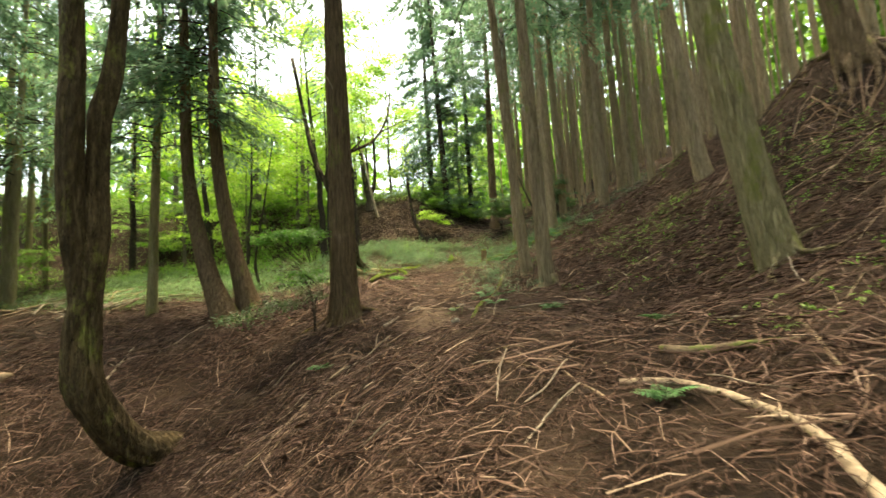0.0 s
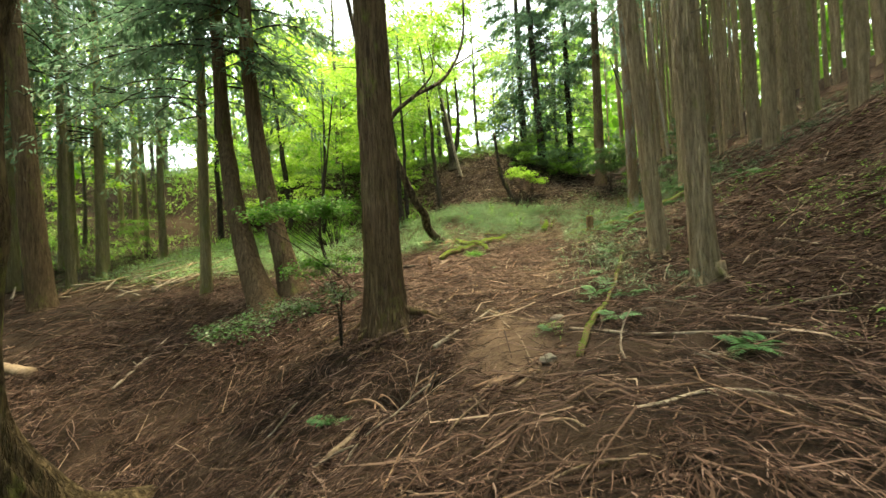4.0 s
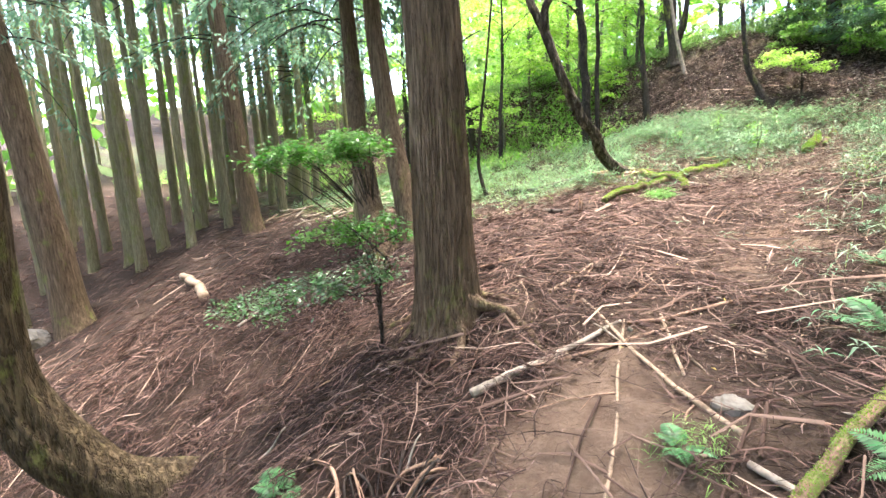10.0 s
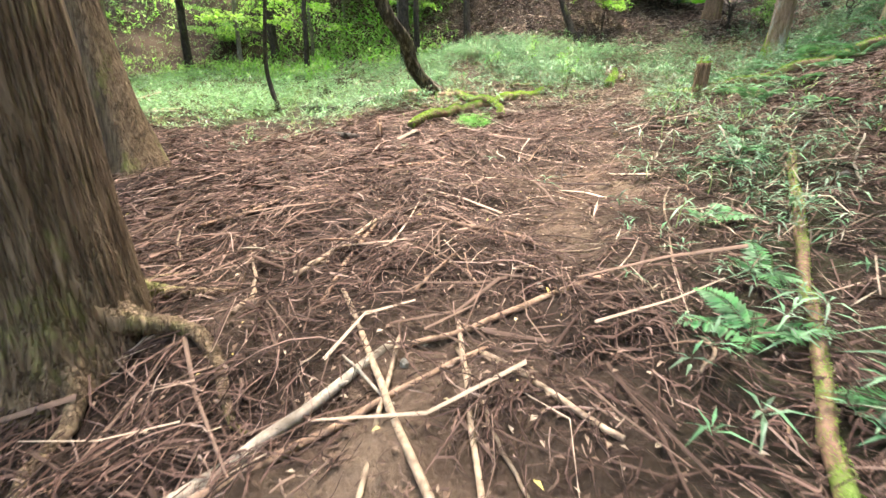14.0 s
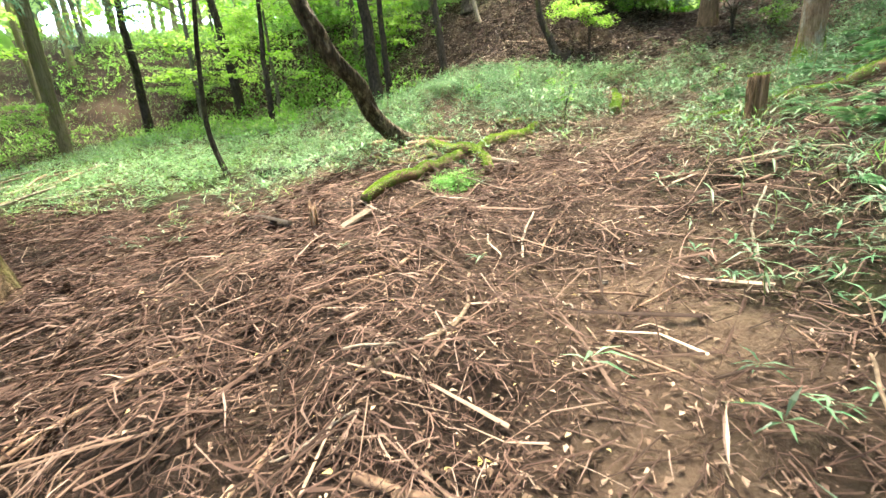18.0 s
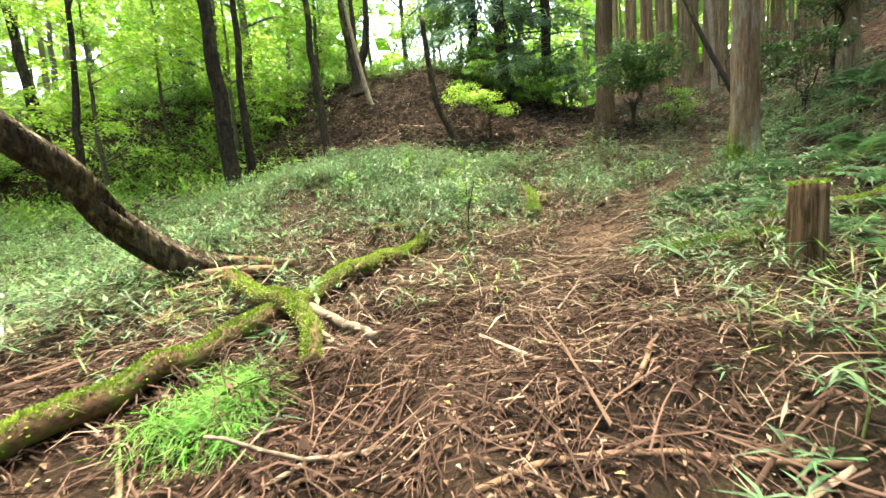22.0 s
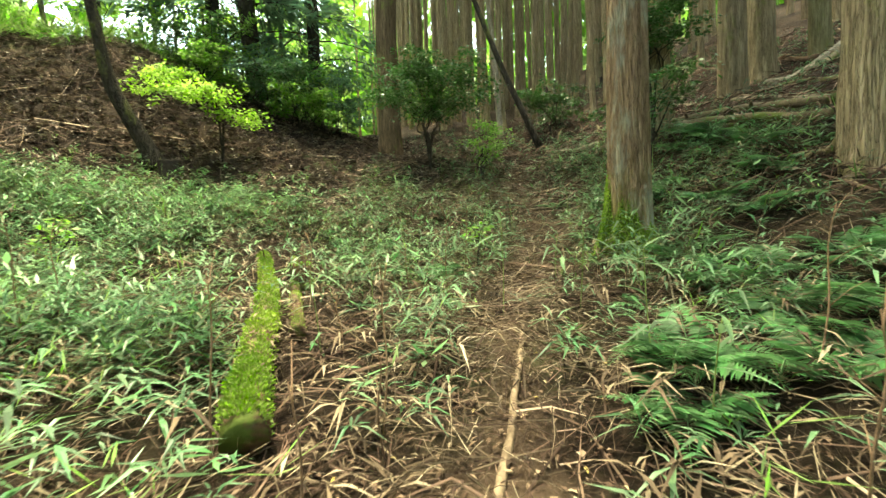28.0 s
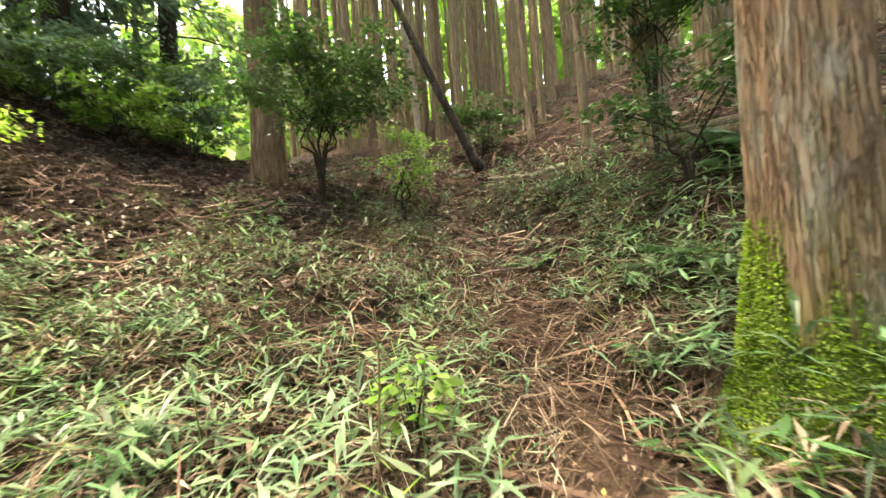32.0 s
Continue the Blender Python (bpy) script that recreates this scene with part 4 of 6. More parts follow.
def join_far():
    """The far trunks and crowns of each kind as one mesh each."""
    for k, mats in FAR.items():
        for child in KINDS[k].children:
            if child.name.split(".")[0] not in ("trunk", "crown"):
                continue
            me = child.data
            co = np.empty(len(me.vertices) * 3, np.float32)
            me.vertices.foreach_get("co", co)
            co = np.hstack([co.reshape(-1, 3), np.ones((len(me.vertices), 1))])
            sizes = np.empty(len(me.polygons), np.int32)
            me.polygons.foreach_get("loop_total", sizes)
            loops = np.empty(len(me.loops), np.int32)
            me.loops.foreach_get("vertex_index", loops)
            start = np.concatenate([[0], np.cumsum(sizes)[:-1]])
            faces = [loops[start[sizes == z][:, None] + np.arange(z)] for z in (3, 4) if (sizes == z).any()]
            v, f = merged([((co @ m.T)[:, :3], faces) for m in mats])
            kind = child.name.split(".")[0]
            tagged(new("far_cedar_" + kind + "s", mesh_np("far_cedars", v, f, me.materials[0], kind == "trunk")), "straight cedars deep in the plantation" if kind == "trunk" else "high crowns of the cedars deep in the plantation", "woods", kind="stuff")


plant(150, (5.4, 24), (9, 42), (0, 1, 5, 5), 1.0, lambda x, y: x < 5.2 + 0.12 * max(0, 14 - y) or (y < 26 and x < 7.2) or (y < 30 and x < 6.0))
plant(115, (5.5, 17), (25.5, 40), (0, 5, 5), 0.8, lambda x, y: x < 4.4 + 0.12 * (y - 20))
plant(34, (6, 20), (-6, 9), (0, 1, 2), 1.5, lambda x, y: x < 7)
plant(105, (-44, -13), (-4, 34), (3, 4, 3), 1.35, lambda x, y: x > -17.5 - 0.3 * max(0, y - 16) and not (x < -14 and y < 8) or (x > -18 and 5 < y < 13))
plant(26, (-27, -14.5), (6, 17), (3, 4, 3), 1.15, lambda x, y: False)
plant(12, (-14, 2), (-22, -5), (1, 2, 4), 2.5, lambda x, y: False)
join_far()
for t in KINDS:
    t.matrix_world = pose(24 + 2.5 * KINDS.index(t), 30 + 3 * (KINDS.index(t) % 2), float(high(24 + 2.5 * KINDS.index(t), 30 + 3 * (KINDS.index(t) % 2))))

# bright broadleaf trees on and beyond the ridge
BROAD = []
for k in range(4):
    BROAD.append(broadleaf(-14 + 5.2 * k, 31 + 2 * (k % 2), 9.5 + k, 0.24, "leafy young tree, bright green against the sky", (LEAF_BRIGHT, LEAF_MID, LEAF_BRIGHT, LEAF_MID)[k], 20 + k, 1.2, 2.9, 24, 180, 0.2))
for x, y, k, s in ((-9, 27.2, 0, 1.35), (-12.6, 28.6, 2, 1.4), (-6.4, 31.5, 3, 1.25), (-11.5, 36, 1, 1.1), (-6.5, 36, 2, 1.0), (-1.5, 37, 0, 1.0), (-18, 28, 2, 1.0), (-21, 33, 1, 1.1), (-16.5, 38, 0, 1.2), (-25, 26, 3, 1.1), (-7, 29.5, 1, 0.55), (-2.6, 33, 2, 0.7), (-23, 20, 2, 0.9), (-28, 30, 0, 1.2), (-3, 42, 1, 1.1), (3, 40, 3, 1.0), (-12, 27.2, 2, 0.55), (-10, 44, 3, 1.2), (-20, 44, 1, 1.3), (-15, 24.6, 0, 0.55), (-10.3, 24.3, 3, 0.5), (-8.5, 24.6, 0, 0.85), (-13.2, 21.4, 2, 0.8), (-6.3, 27.2, 0, 0.7), (-10.2, 21.8, 0, 0.6), (-7.4, 23.4, 2, 0.5)):
    copy_thing(BROAD[k], pose(x, y, float(high(x, y)), 0, 0, 70 * k + 13 * x) @ Matrix.Diagonal((s, s, s, 1)))


# far woods on the hills, too many to count
def far_woods():
    b, w = [], []
    rng = np.random.default_rng(3)
    for _ in range(1450):
        a = rng.uniform(-math.pi, math.pi)
        r = rng.uniform(34, 85)
        if -0.26 < a < -0.03 and r < 60 or -2.2 < a < -0.75 and rng.random() < 0.75 or abs(a) > 2.2 and rng.random() < 0.6:
            continue
        x, y = r * math.sin(a), 12 + r * math.cos(a)
        n = 62
        u = unit(rng.normal(0, 1, (n, 3))) * rng.uniform(0.4, 1, (n, 1)) ** 0.5 * np.array([2.6, 2.6, 3.4])
        b.append(u + np.array([x, y, float(high(x, y)) + rng.uniform(1, 7 if -0.35 < a < 0.05 else 15 if -2.2 < a < -0.75 else 15)]))
        w.append(u + rng.normal(0, 2, (n, 3)))
    base, way = np.vstack(b), np.vstack(w)
    n = len(base)
    tilt = rng.normal(0, 1, (n, 3)) + np.array([0, 0, 0.8])
    v, f = cards(base, way, rng.uniform(0.9, 1.9, n), rng.uniform(0.6, 1.1, n), up=tilt)
    tagged(new("far_woods", mesh_np("far_woods", v, f, LEAF_MID, False)), "green woods on the hills around", "woods", kind="stuff")


far_woods()


# ---------------------------------------------------------------- fallen branches, logs, stones
def stick(pts, r0, r1, mat, label, name="fallen_branch", category="branch", lift=0.0, lump=0.12, seg=8, group="fallen branches", n=None, forks=0, seed=0):
    """A branch lying over the ground through the given places (x, y or x, y, height over the ground)."""
    rng = np.random.default_rng(seed + int(abs(pts[0][0]) * 100))
    p3 = [(p[0], p[1], (p[2] if len(p) > 2 else 0.0)) for p in pts]
    n = n or max(8, 4 * len(pts))
    line = curve_through(p3, n)
    ground = high(line[:, 0], line[:, 1])
    k = np.ones(5) / 5
    ground = np.convolve(np.pad(ground, 2, mode="edge"), k, mode="valid") if len(ground) >= 5 else ground
    line[:, 2] += ground + lift + r0 * 0.75
    line[1:-1, :2] += rng.normal(0, r0 * 0.25, (n - 2, 2))
    o = line[n // 2].copy()
    e = thing(name, o[0], o[1], o[2], label, category, group)
    part("stem", mesh_np("stem", *tube(line - o, np.linspace(r0, r1, n), seg, lump, 0.04, 7, seed + o[0]), mat), e)
    for f in range(2 if forks == 0 and r0 < 0.07 else 0):
        i = int((0.3 + 0.4 * f + rng.uniform(-0.1, 0.1)) * n)
        d = unit(line[min(i + 1, n - 1)] - line[i - 1])
        side = np.array([-d[1], d[0], 0.5]) * rng.choice([-1, 1])
        side[2] = abs(side[2])
        ri = r0 + (r1 - r0) * i / n
        tw = line[i] + (d * 0.5 + side * 0.8) * ri * 2.6 * np.linspace(0.2, 1, 4)[:, None]
        part("branch_stub", mesh_np("branch_stub", *tube(tw - o, np.linspace(ri * 0.5, ri * 0.28, 4), 6, 0.1), mat), e)
    for f in range(forks):
        i = int(rng.uniform(0.25, 0.85) * n)
        d = unit(line[min(i + 1, n - 1)] - line[i - 1])
        side = np.array([-d[1], d[0], 0.25]) * rng.choice([-1, 1])
        L = rng.uniform(0.12, 0.4)
        s = np.linspace(0, 1, 5)[:, None]
        tw = line[i] + (d * 0.7 + side * 0.7) * L * s - np.array([0, 0, 0.05]) * s
        part("side_twig", mesh_np("side_twig", *tube(tw - o, np.linspace(r1 * 0.8, r1 * 0.3, 5), 5), mat), e)
    return e


PALE, BROWN = "pale barkless fallen branch on the litter", "brown fallen branch lying on the litter"
for pts, r0, r1, mat, text, fk in (
    ([(1.22, 3.12), (1.46, 2.95), (1.62, 2.72), (1.68, 2.4), (1.68, 2.1), (1.6, 1.8), (1.55, 1.5)], 0.026, 0.034, PALE_LOG, "thick pale fallen branch with a broken end on the litter", 0),
    ([(1.7, 3.45), (2.0, 3.15), (2.4, 2.9)], 0.04, 0.03, MOSS_WOOD, "short mossy fallen log on the litter slope", 0),
    ([(0.36, 3.98), (0.72, 3.5)], 0.016, 0.011, DEAD_PALE, PALE, 0),
    ([(0.62, 3.84), (0.85, 3.66), (1.05, 3.48)], 0.013, 0.008, DEAD_BROWN, BROWN, 1),
    ([(0.9, 3.45), (0.97, 3.2), (1.02, 2.9)], 0.014, 0.01, DEAD_PALE, PALE, 0),
    ([(3.3, 9.6), (3.4, 8.6), (3.06, 7.03)], 0.02, 0.012, DEAD_GREY, "grey fallen branch on the slope", 2),
    ([(3.05, 9.2), (3.2, 8.2), (3.15, 7.4)], 0.018, 0.01, DEAD_PALE, PALE, 1),
    ([(2.28, 5.65), (2.0, 4.8), (1.8, 4.1)], 0.014, 0.01, DEAD_BROWN, BROWN, 1),
    ([(1.84, 3.95), (2.2, 3.9), (2.65, 3.8)], 0.014, 0.01, DEAD_GREY, "grey fallen branch on the slope", 1),
    ([(3.1, 3.8), (3.5, 3.76), (3.95, 3.8)], 0.02, 0.014, DEAD_PALE, PALE, 1),
    ([(2.58, 3.6), (2.3, 3.2), (2.09, 2.86)], 0.018, 0.012, DEAD_BROWN, BROWN, 1),
    ([(2.65, 3.24), (2.45, 2.85), (2.25, 2.49)], 0.018, 0.012, DEAD_PALE, PALE, 0),
    ([(-6.6, 8.2), (-6.95, 9.1), (-7.3, 10.0)], 0.025, 0.015, DEAD_GREY, "grey fallen branch across the gully bank", 1),
    ([(-2.15, 4.5), (-2.0, 5.33), (-1.7, 5.95), (-1.4, 6.52)], 0.024, 0.034, DEAD_PALE, "long pale pole lying down the gully bank", 0),
    ([(-1.82, 4.2), (-1.78, 4.7), (-1.65, 5.2)], 0.016, 0.012, DEAD_PALE, PALE, 0),
    ([(-3.76, 6.84), (-3.0, 6.55), (-2.33, 6.35), (-1.64, 5.83)], 0.014, 0.01, DEAD_BROWN, BROWN, 2),
    ([(-2.07, 6.79), (-1.6, 6.75, 0.06), (-1.25, 6.5), (-0.9, 6.3)], 0.014, 0.01, DEAD_BROWN, BROWN, 2),
    ([(0.37, 7.38), (1.15, 7.0), (1.85, 6.86), (2.4, 6.8)], 0.016, 0.01, DEAD_GREY, "grey fallen branch on the slope", 2),
    ([(0.62, 5.55), (1.1, 5.72), (1.6, 5.75)], 0.015, 0.01, DEAD_GREY, "grey fallen branch on the slope", 1),
    ([(-1.02, 9.01), (-0.6, 8.55), (-0.1, 8.0), (0.33, 7.54)], 0.013, 0.017, DEAD_PALE, "long straight pale stick across the trail", 0),
    ([(0.3, 9.45), (-0.1, 9.05), (-0.51, 8.66)], 0.017, 0.013, DEAD_BROWN, BROWN, 0),
    ([(-1.1, 7.5), (-0.85, 7.95), (-0.56, 8.65)], 0.03, 0.018, DEAD_GREY, "thick half-barked fallen branch across the trail", 0),
    ([(-0.59, 8.83), (-0.35, 8.0), (-0.15, 7.4), (0.0, 6.75)], 0.01, 0.009, DEAD_PALE, "thin pale stick lying along the trail", 0),
    ([(-0.18, 8.71), (0.08, 8.55), (0.34, 8.38)], 0.014, 0.011, DEAD_PALE, PALE, 0),
    ([(-0.35, 8.92), (-0.18, 8.5), (0.0, 8.04)], 0.013, 0.01, DEAD_PALE, PALE, 0),
    ([(-0.3, 8.75), (-0.05, 8.35), (0.1, 8.15)], 0.009, 0.006, DEAD_PALE, PALE, 0),
    ([(-0.85, 7.85), (-0.5, 8.35), (-0.15, 8.8)], 0.016, 0.012, DEAD_BROWN, BROWN, 0),
    ([(-0.5, 6.35), (-0.2, 6.62), (0.05, 6.9), (0.3, 7.08)], 0.018, 0.02, DEAD_BROWN, "reddish-brown peeled branch across the trail", 0),
    ([(-0.55, 6.05), (-0.3, 6.45), (0.05, 6.82)], 0.021, 0.017, DEAD_PALE, "thick pale fallen branch across the trail", 0),
    ([(-0.13, 6.15), (0.0, 6.45), (0.08, 6.72)], 0.016, 0.012, DEAD_PALE, PALE, 0),
    ([(-0.35, 6.35), (-0.1, 6.5), (0.0, 6.62)], 0.035, 0.028, DEAD_BROWN, "short dark fallen limb beside the trail", 0),
    ([(-1.36, 9.05), (-1.27, 9.4), (-1.27, 9.85)], 0.022, 0.014, DEAD_PALE, PALE, 1),
    ([(-2.52, 9.47), (-2.31, 9.81), (-2.16, 10.48)], 0.018, 0.012, DEAD_BROWN, BROWN, 2),
    ([(-0.88, 9.95), (-0.46, 9.93), (-0.03, 9.74)], 0.02, 0.014, DEAD_BROWN, BROWN, 1),
    ([(-1.36, 8.6), (-1.49, 8.88), (-1.75, 9.16)], 0.014, 0.01, DEAD_PALE, PALE, 0),
    ([(-1.03, 8.82), (-1.16, 9.3), (-1.28, 10.1)], 0.014, 0.01, DEAD_BROWN, BROWN, 1),
    ([(-0.37, 12.86), (-0.14, 12.99), (0.3, 12.99), (0.66, 12.85), (0.95, 12.62)], 0.013, 0.011, DEAD_BROWN, "reddish arched branch lying across the trail", 0),
    ([(0.22, 13.27), (0.48, 13.65), (0.81, 13.7)], 0.012, 0.01, DEAD_BROWN, BROWN, 1),
    ([(0.13, 15.72), (0.36, 15.57), (0.63, 15.42)], 0.017, 0.015, DEAD_PALE, "pale stick forming a step across the trail", 0),
    ([(0.11, 15.56), (0.3, 15.39), (0.59, 15.4)], 0.012, 0.01, DEAD_PALE, "thin bowed pale stick across the trail", 0),
    ([(1.72, 17.35), (1.23, 16.71), (0.9, 16.3)], 0.014, 0.018, DEAD_PALE, PALE, 0),
    ([(3.37, 18.09, 0.04), (3.08, 17.89), (2.9, 17.64), (2.75, 17.35)], 0.022, 0.026, DEAD_PALE, "bare root-like branch below the mossy cedar", 0),
    ([(3.3, 17.76), (3.15, 17.61), (3.0, 17.4)], 0.02, 0.018, DEAD_PALE, PALE, 0),
    ([(2.46, 19.36), (2.64, 19.13), (2.8, 18.88)], 0.011, 0.009, DEAD_BROWN, BROWN, 0),
    ([(3.63, 19.95), (3.48, 19.5), (3.7, 19.25)], 0.01, 0.008, DEAD_PALE, PALE, 0),
    ([(-0.4, 14.12), (-0.14, 13.9), (0.11, 13.76), (0.3, 13.66)], 0.016, 0.012, DEAD_PALE, PALE, 1),
    ([(0.28, 13.66), (0.55, 13.7), (0.87, 13.7)], 0.022, 0.017, DEAD_PALE, PALE, 0),
    ([(0.7, 13.6), (0.91, 13.55), (1.15, 13.5)], 0.018, 0.015, DEAD_PALE, PALE, 0),
    ([(0.49, 13.82), (0.65, 13.78)], 0.015, 0.012, DEAD_PALE, PALE, 0),
    ([(-1.85, 14.45), (-1.34, 14.06), (-1.05, 13.75)], 0.03, 0.022, DEAD_GREY, "grey fallen branch beside the mossy log", 1),
    ([(-3.4, 15.1, 0.02), (-2.9, 14.92, 0.06), (-2.49, 14.9, 0.05), (-2.1, 15.15)], 0.05, 0.035, DEAD_BROWN, "dark sprawling root by the leaning tree", 2),
    ([(-3.9, 12.77), (-3.3, 12.45), (-2.7, 12.1)], 0.05, 0.04, ROT, "black rotten log sunk in the litter", 0),
    ([(-8.65, 8.4), (-10.0, 8.72), (-11.4, 8.85)], 0.1, 0.085, DEAD_PALE, "short cut log lying on the far flat", 0),
    ([(-6.2, 15.75), (-5.29, 15.46), (-4.2, 15.2), (-3.34, 15.1)], 0.09, 0.075, ROT, "black rotten log at the edge of the bamboo grass", 0),
    ([(-3.4, 15.05, 0.06), (-2.9, 15.1, 0.1), (-2.48, 15.24, 0.05), (-2.0, 15.17)], 0.055, 0.04, DEAD_BROWN, "reddish-brown root at the foot of the leaning tree", 1),
    ([(-3.5, 14.5), (-2.95, 14.5, 0.05), (-2.5, 14.7, 0.1), (-2.3, 14.95, 0.12)], 0.02, 0.012, DEAD_BROWN, BROWN, 2),
    ([(-4.3, 14.4), (-3.4, 14.6, 0.03), (-2.6, 14.75)], 0.022, 0.016, MOSS_WOOD, "mossy branch lying beside the rotten log", 1),
    ([(-4.0, 14.1), (-3.2, 14.3, 0.02), (-2.5, 14.4)], 0.016, 0.012, DEAD_PALE, PALE, 1),
    ([(-3.02, 13.5), (-2.75, 13.9), (-2.35, 14.45)], 0.011, 0.008, DEAD_PALE, PALE, 1),
    ([(-3.2, 13.3), (-2.85, 13.65), (-2.3, 14.0)], 0.012, 0.008, DEAD_BROWN, BROWN, 1),
    ([(-2.85, 13.2), (-2.5, 13.6), (-2.15, 13.95)], 0.012, 0.008, DEAD_PALE, PALE, 1),
    ([(-1.55, 14.35, 0.05), (-1.2, 14.1, 0.04), (-0.95, 13.95)], 0.035, 0.028, DEAD_GREY, "grey-brown dead branch beside the mossy log", 0),
    ([(5.81, 19.7), (5.5, 18.65, 0.03), (5.32, 17.5)], 0.06, 0.05, MOSS_WOOD, "mossy log lying between two cedars on the slope", 0),
    ([(7.2, 19.06), (8.5, 19.15), (9.9, 19.25)], 0.07, 0.06, DEAD_GREY, "long bare log leaning down the cedar slope", 0),
    ([(-2.6, 13.6), (-2.0, 13.3), (-1.4, 12.7)], 0.014, 0.01, DEAD_PALE, PALE, 1),
    ([(-2.7, 13.0), (-2.2, 12.6), (-1.6, 12.2)], 0.015, 0.01, DEAD_GREY, "grey fallen branch on the litter", 2),
    ([(-1.9, 10.9), (-1.4, 11.3), (-1.3, 11.8)], 0.02, 0.014, DEAD_BROWN, BROWN, 2),
    ([(-1.1, 10.4), (-0.8, 10.9), (-0.9, 11.5)], 0.016, 0.011, DEAD_PALE, PALE, 1),
    ([(-4.6, 15.1), (-3.9, 14.75), (-3.2, 14.75), (-2.5, 14.3)], 0.03, 0.02, MOSS_WOOD, "mossy branch at the edge of the bamboo grass", 0),
    ([(5.9, 19.9), (5.8, 18.8), (5.7, 17.6)], 0.06, 0.05, MOSS_WOOD, "mossy log lying across the cedar slope", 0),
    ([(8.0, 18.95), (8.6, 19.0), (9.2, 19.1)], 0.07, 0.06, MOSS_WOOD, "mossy log lying across the cedar slope", 0),
):
    stick(pts, r0, r1, mat, text, forks=fk, seed=int(r0 * 1000))

# random fallen branches of a few kinds over the litter
LOOSE = []
for k in range(7):
    L = 0.25 + 0.12 * k
    LOOSE.append((stick([(0, -40), (0.35 * L, -40 + 0.14 * L * (-1) ** k, 0.02), (0.7 * L, -40 + 0.1 * L * (-1) ** k, 0.015), (L, -40 - 0.05 * L)], 0.005 + 0.0011 * k, 0.003 + 0.0006 * k, (DEAD_PALE, DEAD_BROWN, DEAD_BROWN, DEAD_GREY, DEAD_PALE, DEAD_BROWN, DEAD_GREY)[k], ("pale dead stick on the litter", "brown dead stick on the litter", "brown dead stick on the litter", "grey dead stick on the litter", "pale dead stick on the litter", "brown dead stick on the litter", "grey dead stick on the litter")[k], "dead_stick", "stick", group="dead sticks", forks=k % 3, seed=60 + k)))


def ground_tilt(x, y):
    e = 0.15
    return math.atan2(float(high(x + e, y) - high(x - e, y)), 2 * e), math.atan2(float(high(x, y + e) - high(x, y - e)), 2 * e)


def lay(x, y, turn, up=0.01):
    gx, gy = ground_tilt(x, y)
    return Matrix.Translation((x, y, float(high(x, y)) + up)) @ Matrix.Rotation(gy, 4, "X") @ Matrix.Rotation(-gx, 4, "Y") @ Matrix.Rotation(turn, 4, "Z")


for _ in range(210):
    y = RNG.uniform(0.5, 15) if RNG.random() < 0.8 else RNG.uniform(15, 21)
    x = RNG.normal(trail_x(y) - 0.4, 1.9)
    k = int(RNG.integers(7))
    copy_thing(LOOSE[k], lay(x, y, RNG.uniform(0, 6.28), 0.012))
for k, t in enumerate(LOOSE):
    t.matrix_world = lay(0.5 + 0.3 * k, 5.0 + 0.4 * k, k)
# thicker dead logs on the cedar slope
for k in range(60):
    x, y, a = RNG.uniform(5.2, 10.5), RNG.uniform(13, 25), RNG.normal(1.0, 0.35)
    L = RNG.uniform(0.8, 2.8)
    stick([(x, y), (x + 0.5 * L * math.cos(a), y + 0.5 * L * math.sin(a)), (x + L * math.cos(a), y + L * math.sin(a))], 0.045 if k % 4 == 0 else 0.024, 0.02, (MOSS_WOOD, DEAD_GREY, DEAD_BROWN)[k % 3], ("mossy log lying on the cedar slope", "grey dead log on the cedar slope", "brown dead log on the cedar slope")[k % 3], "slope_log", "log", group="slope logs", seed=k)
for k in range(38):
    x, y, a = RNG.uniform(-15, -9.5), RNG.uniform(11.5, 15.8), RNG.uniform(0, 3.1)
    L = RNG.uniform(0.5, 1.6)
    stick([(x, y, 0.1), (x + L * math.cos(a), y + L * math.sin(a), 0.15 * (k % 3))], 0.035, 0.02, (DEAD_PALE, DEAD_GREY)[k % 2], "bleached log in a heap of felling debris", "debris_log", "log", group="felling debris", seed=k)


def fur(line, radius, count, rng, length=0.022, top_only=True):
    """Moss tufts that stand on a lying stem."""
    i = rng.integers(0, len(line) - 1, count)
    f = rng.random(count)[:, None]
    at = line[i] * (1 - f) + line[i + 1] * f
    d = unit(line[i + 1] - line[i])
    a = rng.normal(0, 0.62 if top_only else 2.0, count)
    side = unit(np.cross(d, np.array([0, 0, 1.0])))
    out = np.cos(a)[:, None] * np.array([0, 0, 1.0]) + np.sin(a)[:, None] * side
    rad = np.asarray(radius) * np.ones(len(line))
    at = at + out * (rad[i] * (1 - f[:, 0]) + rad[i + 1] * f[:, 0])[:, None] * rng.uniform(0.95, 1.12, (count, 1))
    return cards(at, out + rng.normal(0, 0.6, (count, 3)), rng.uniform(0.5, 1.4, count) * length, rng.uniform(0.4, 0.9, count) * length * 0.6, up=rng.normal(0, 1, (count, 3)))


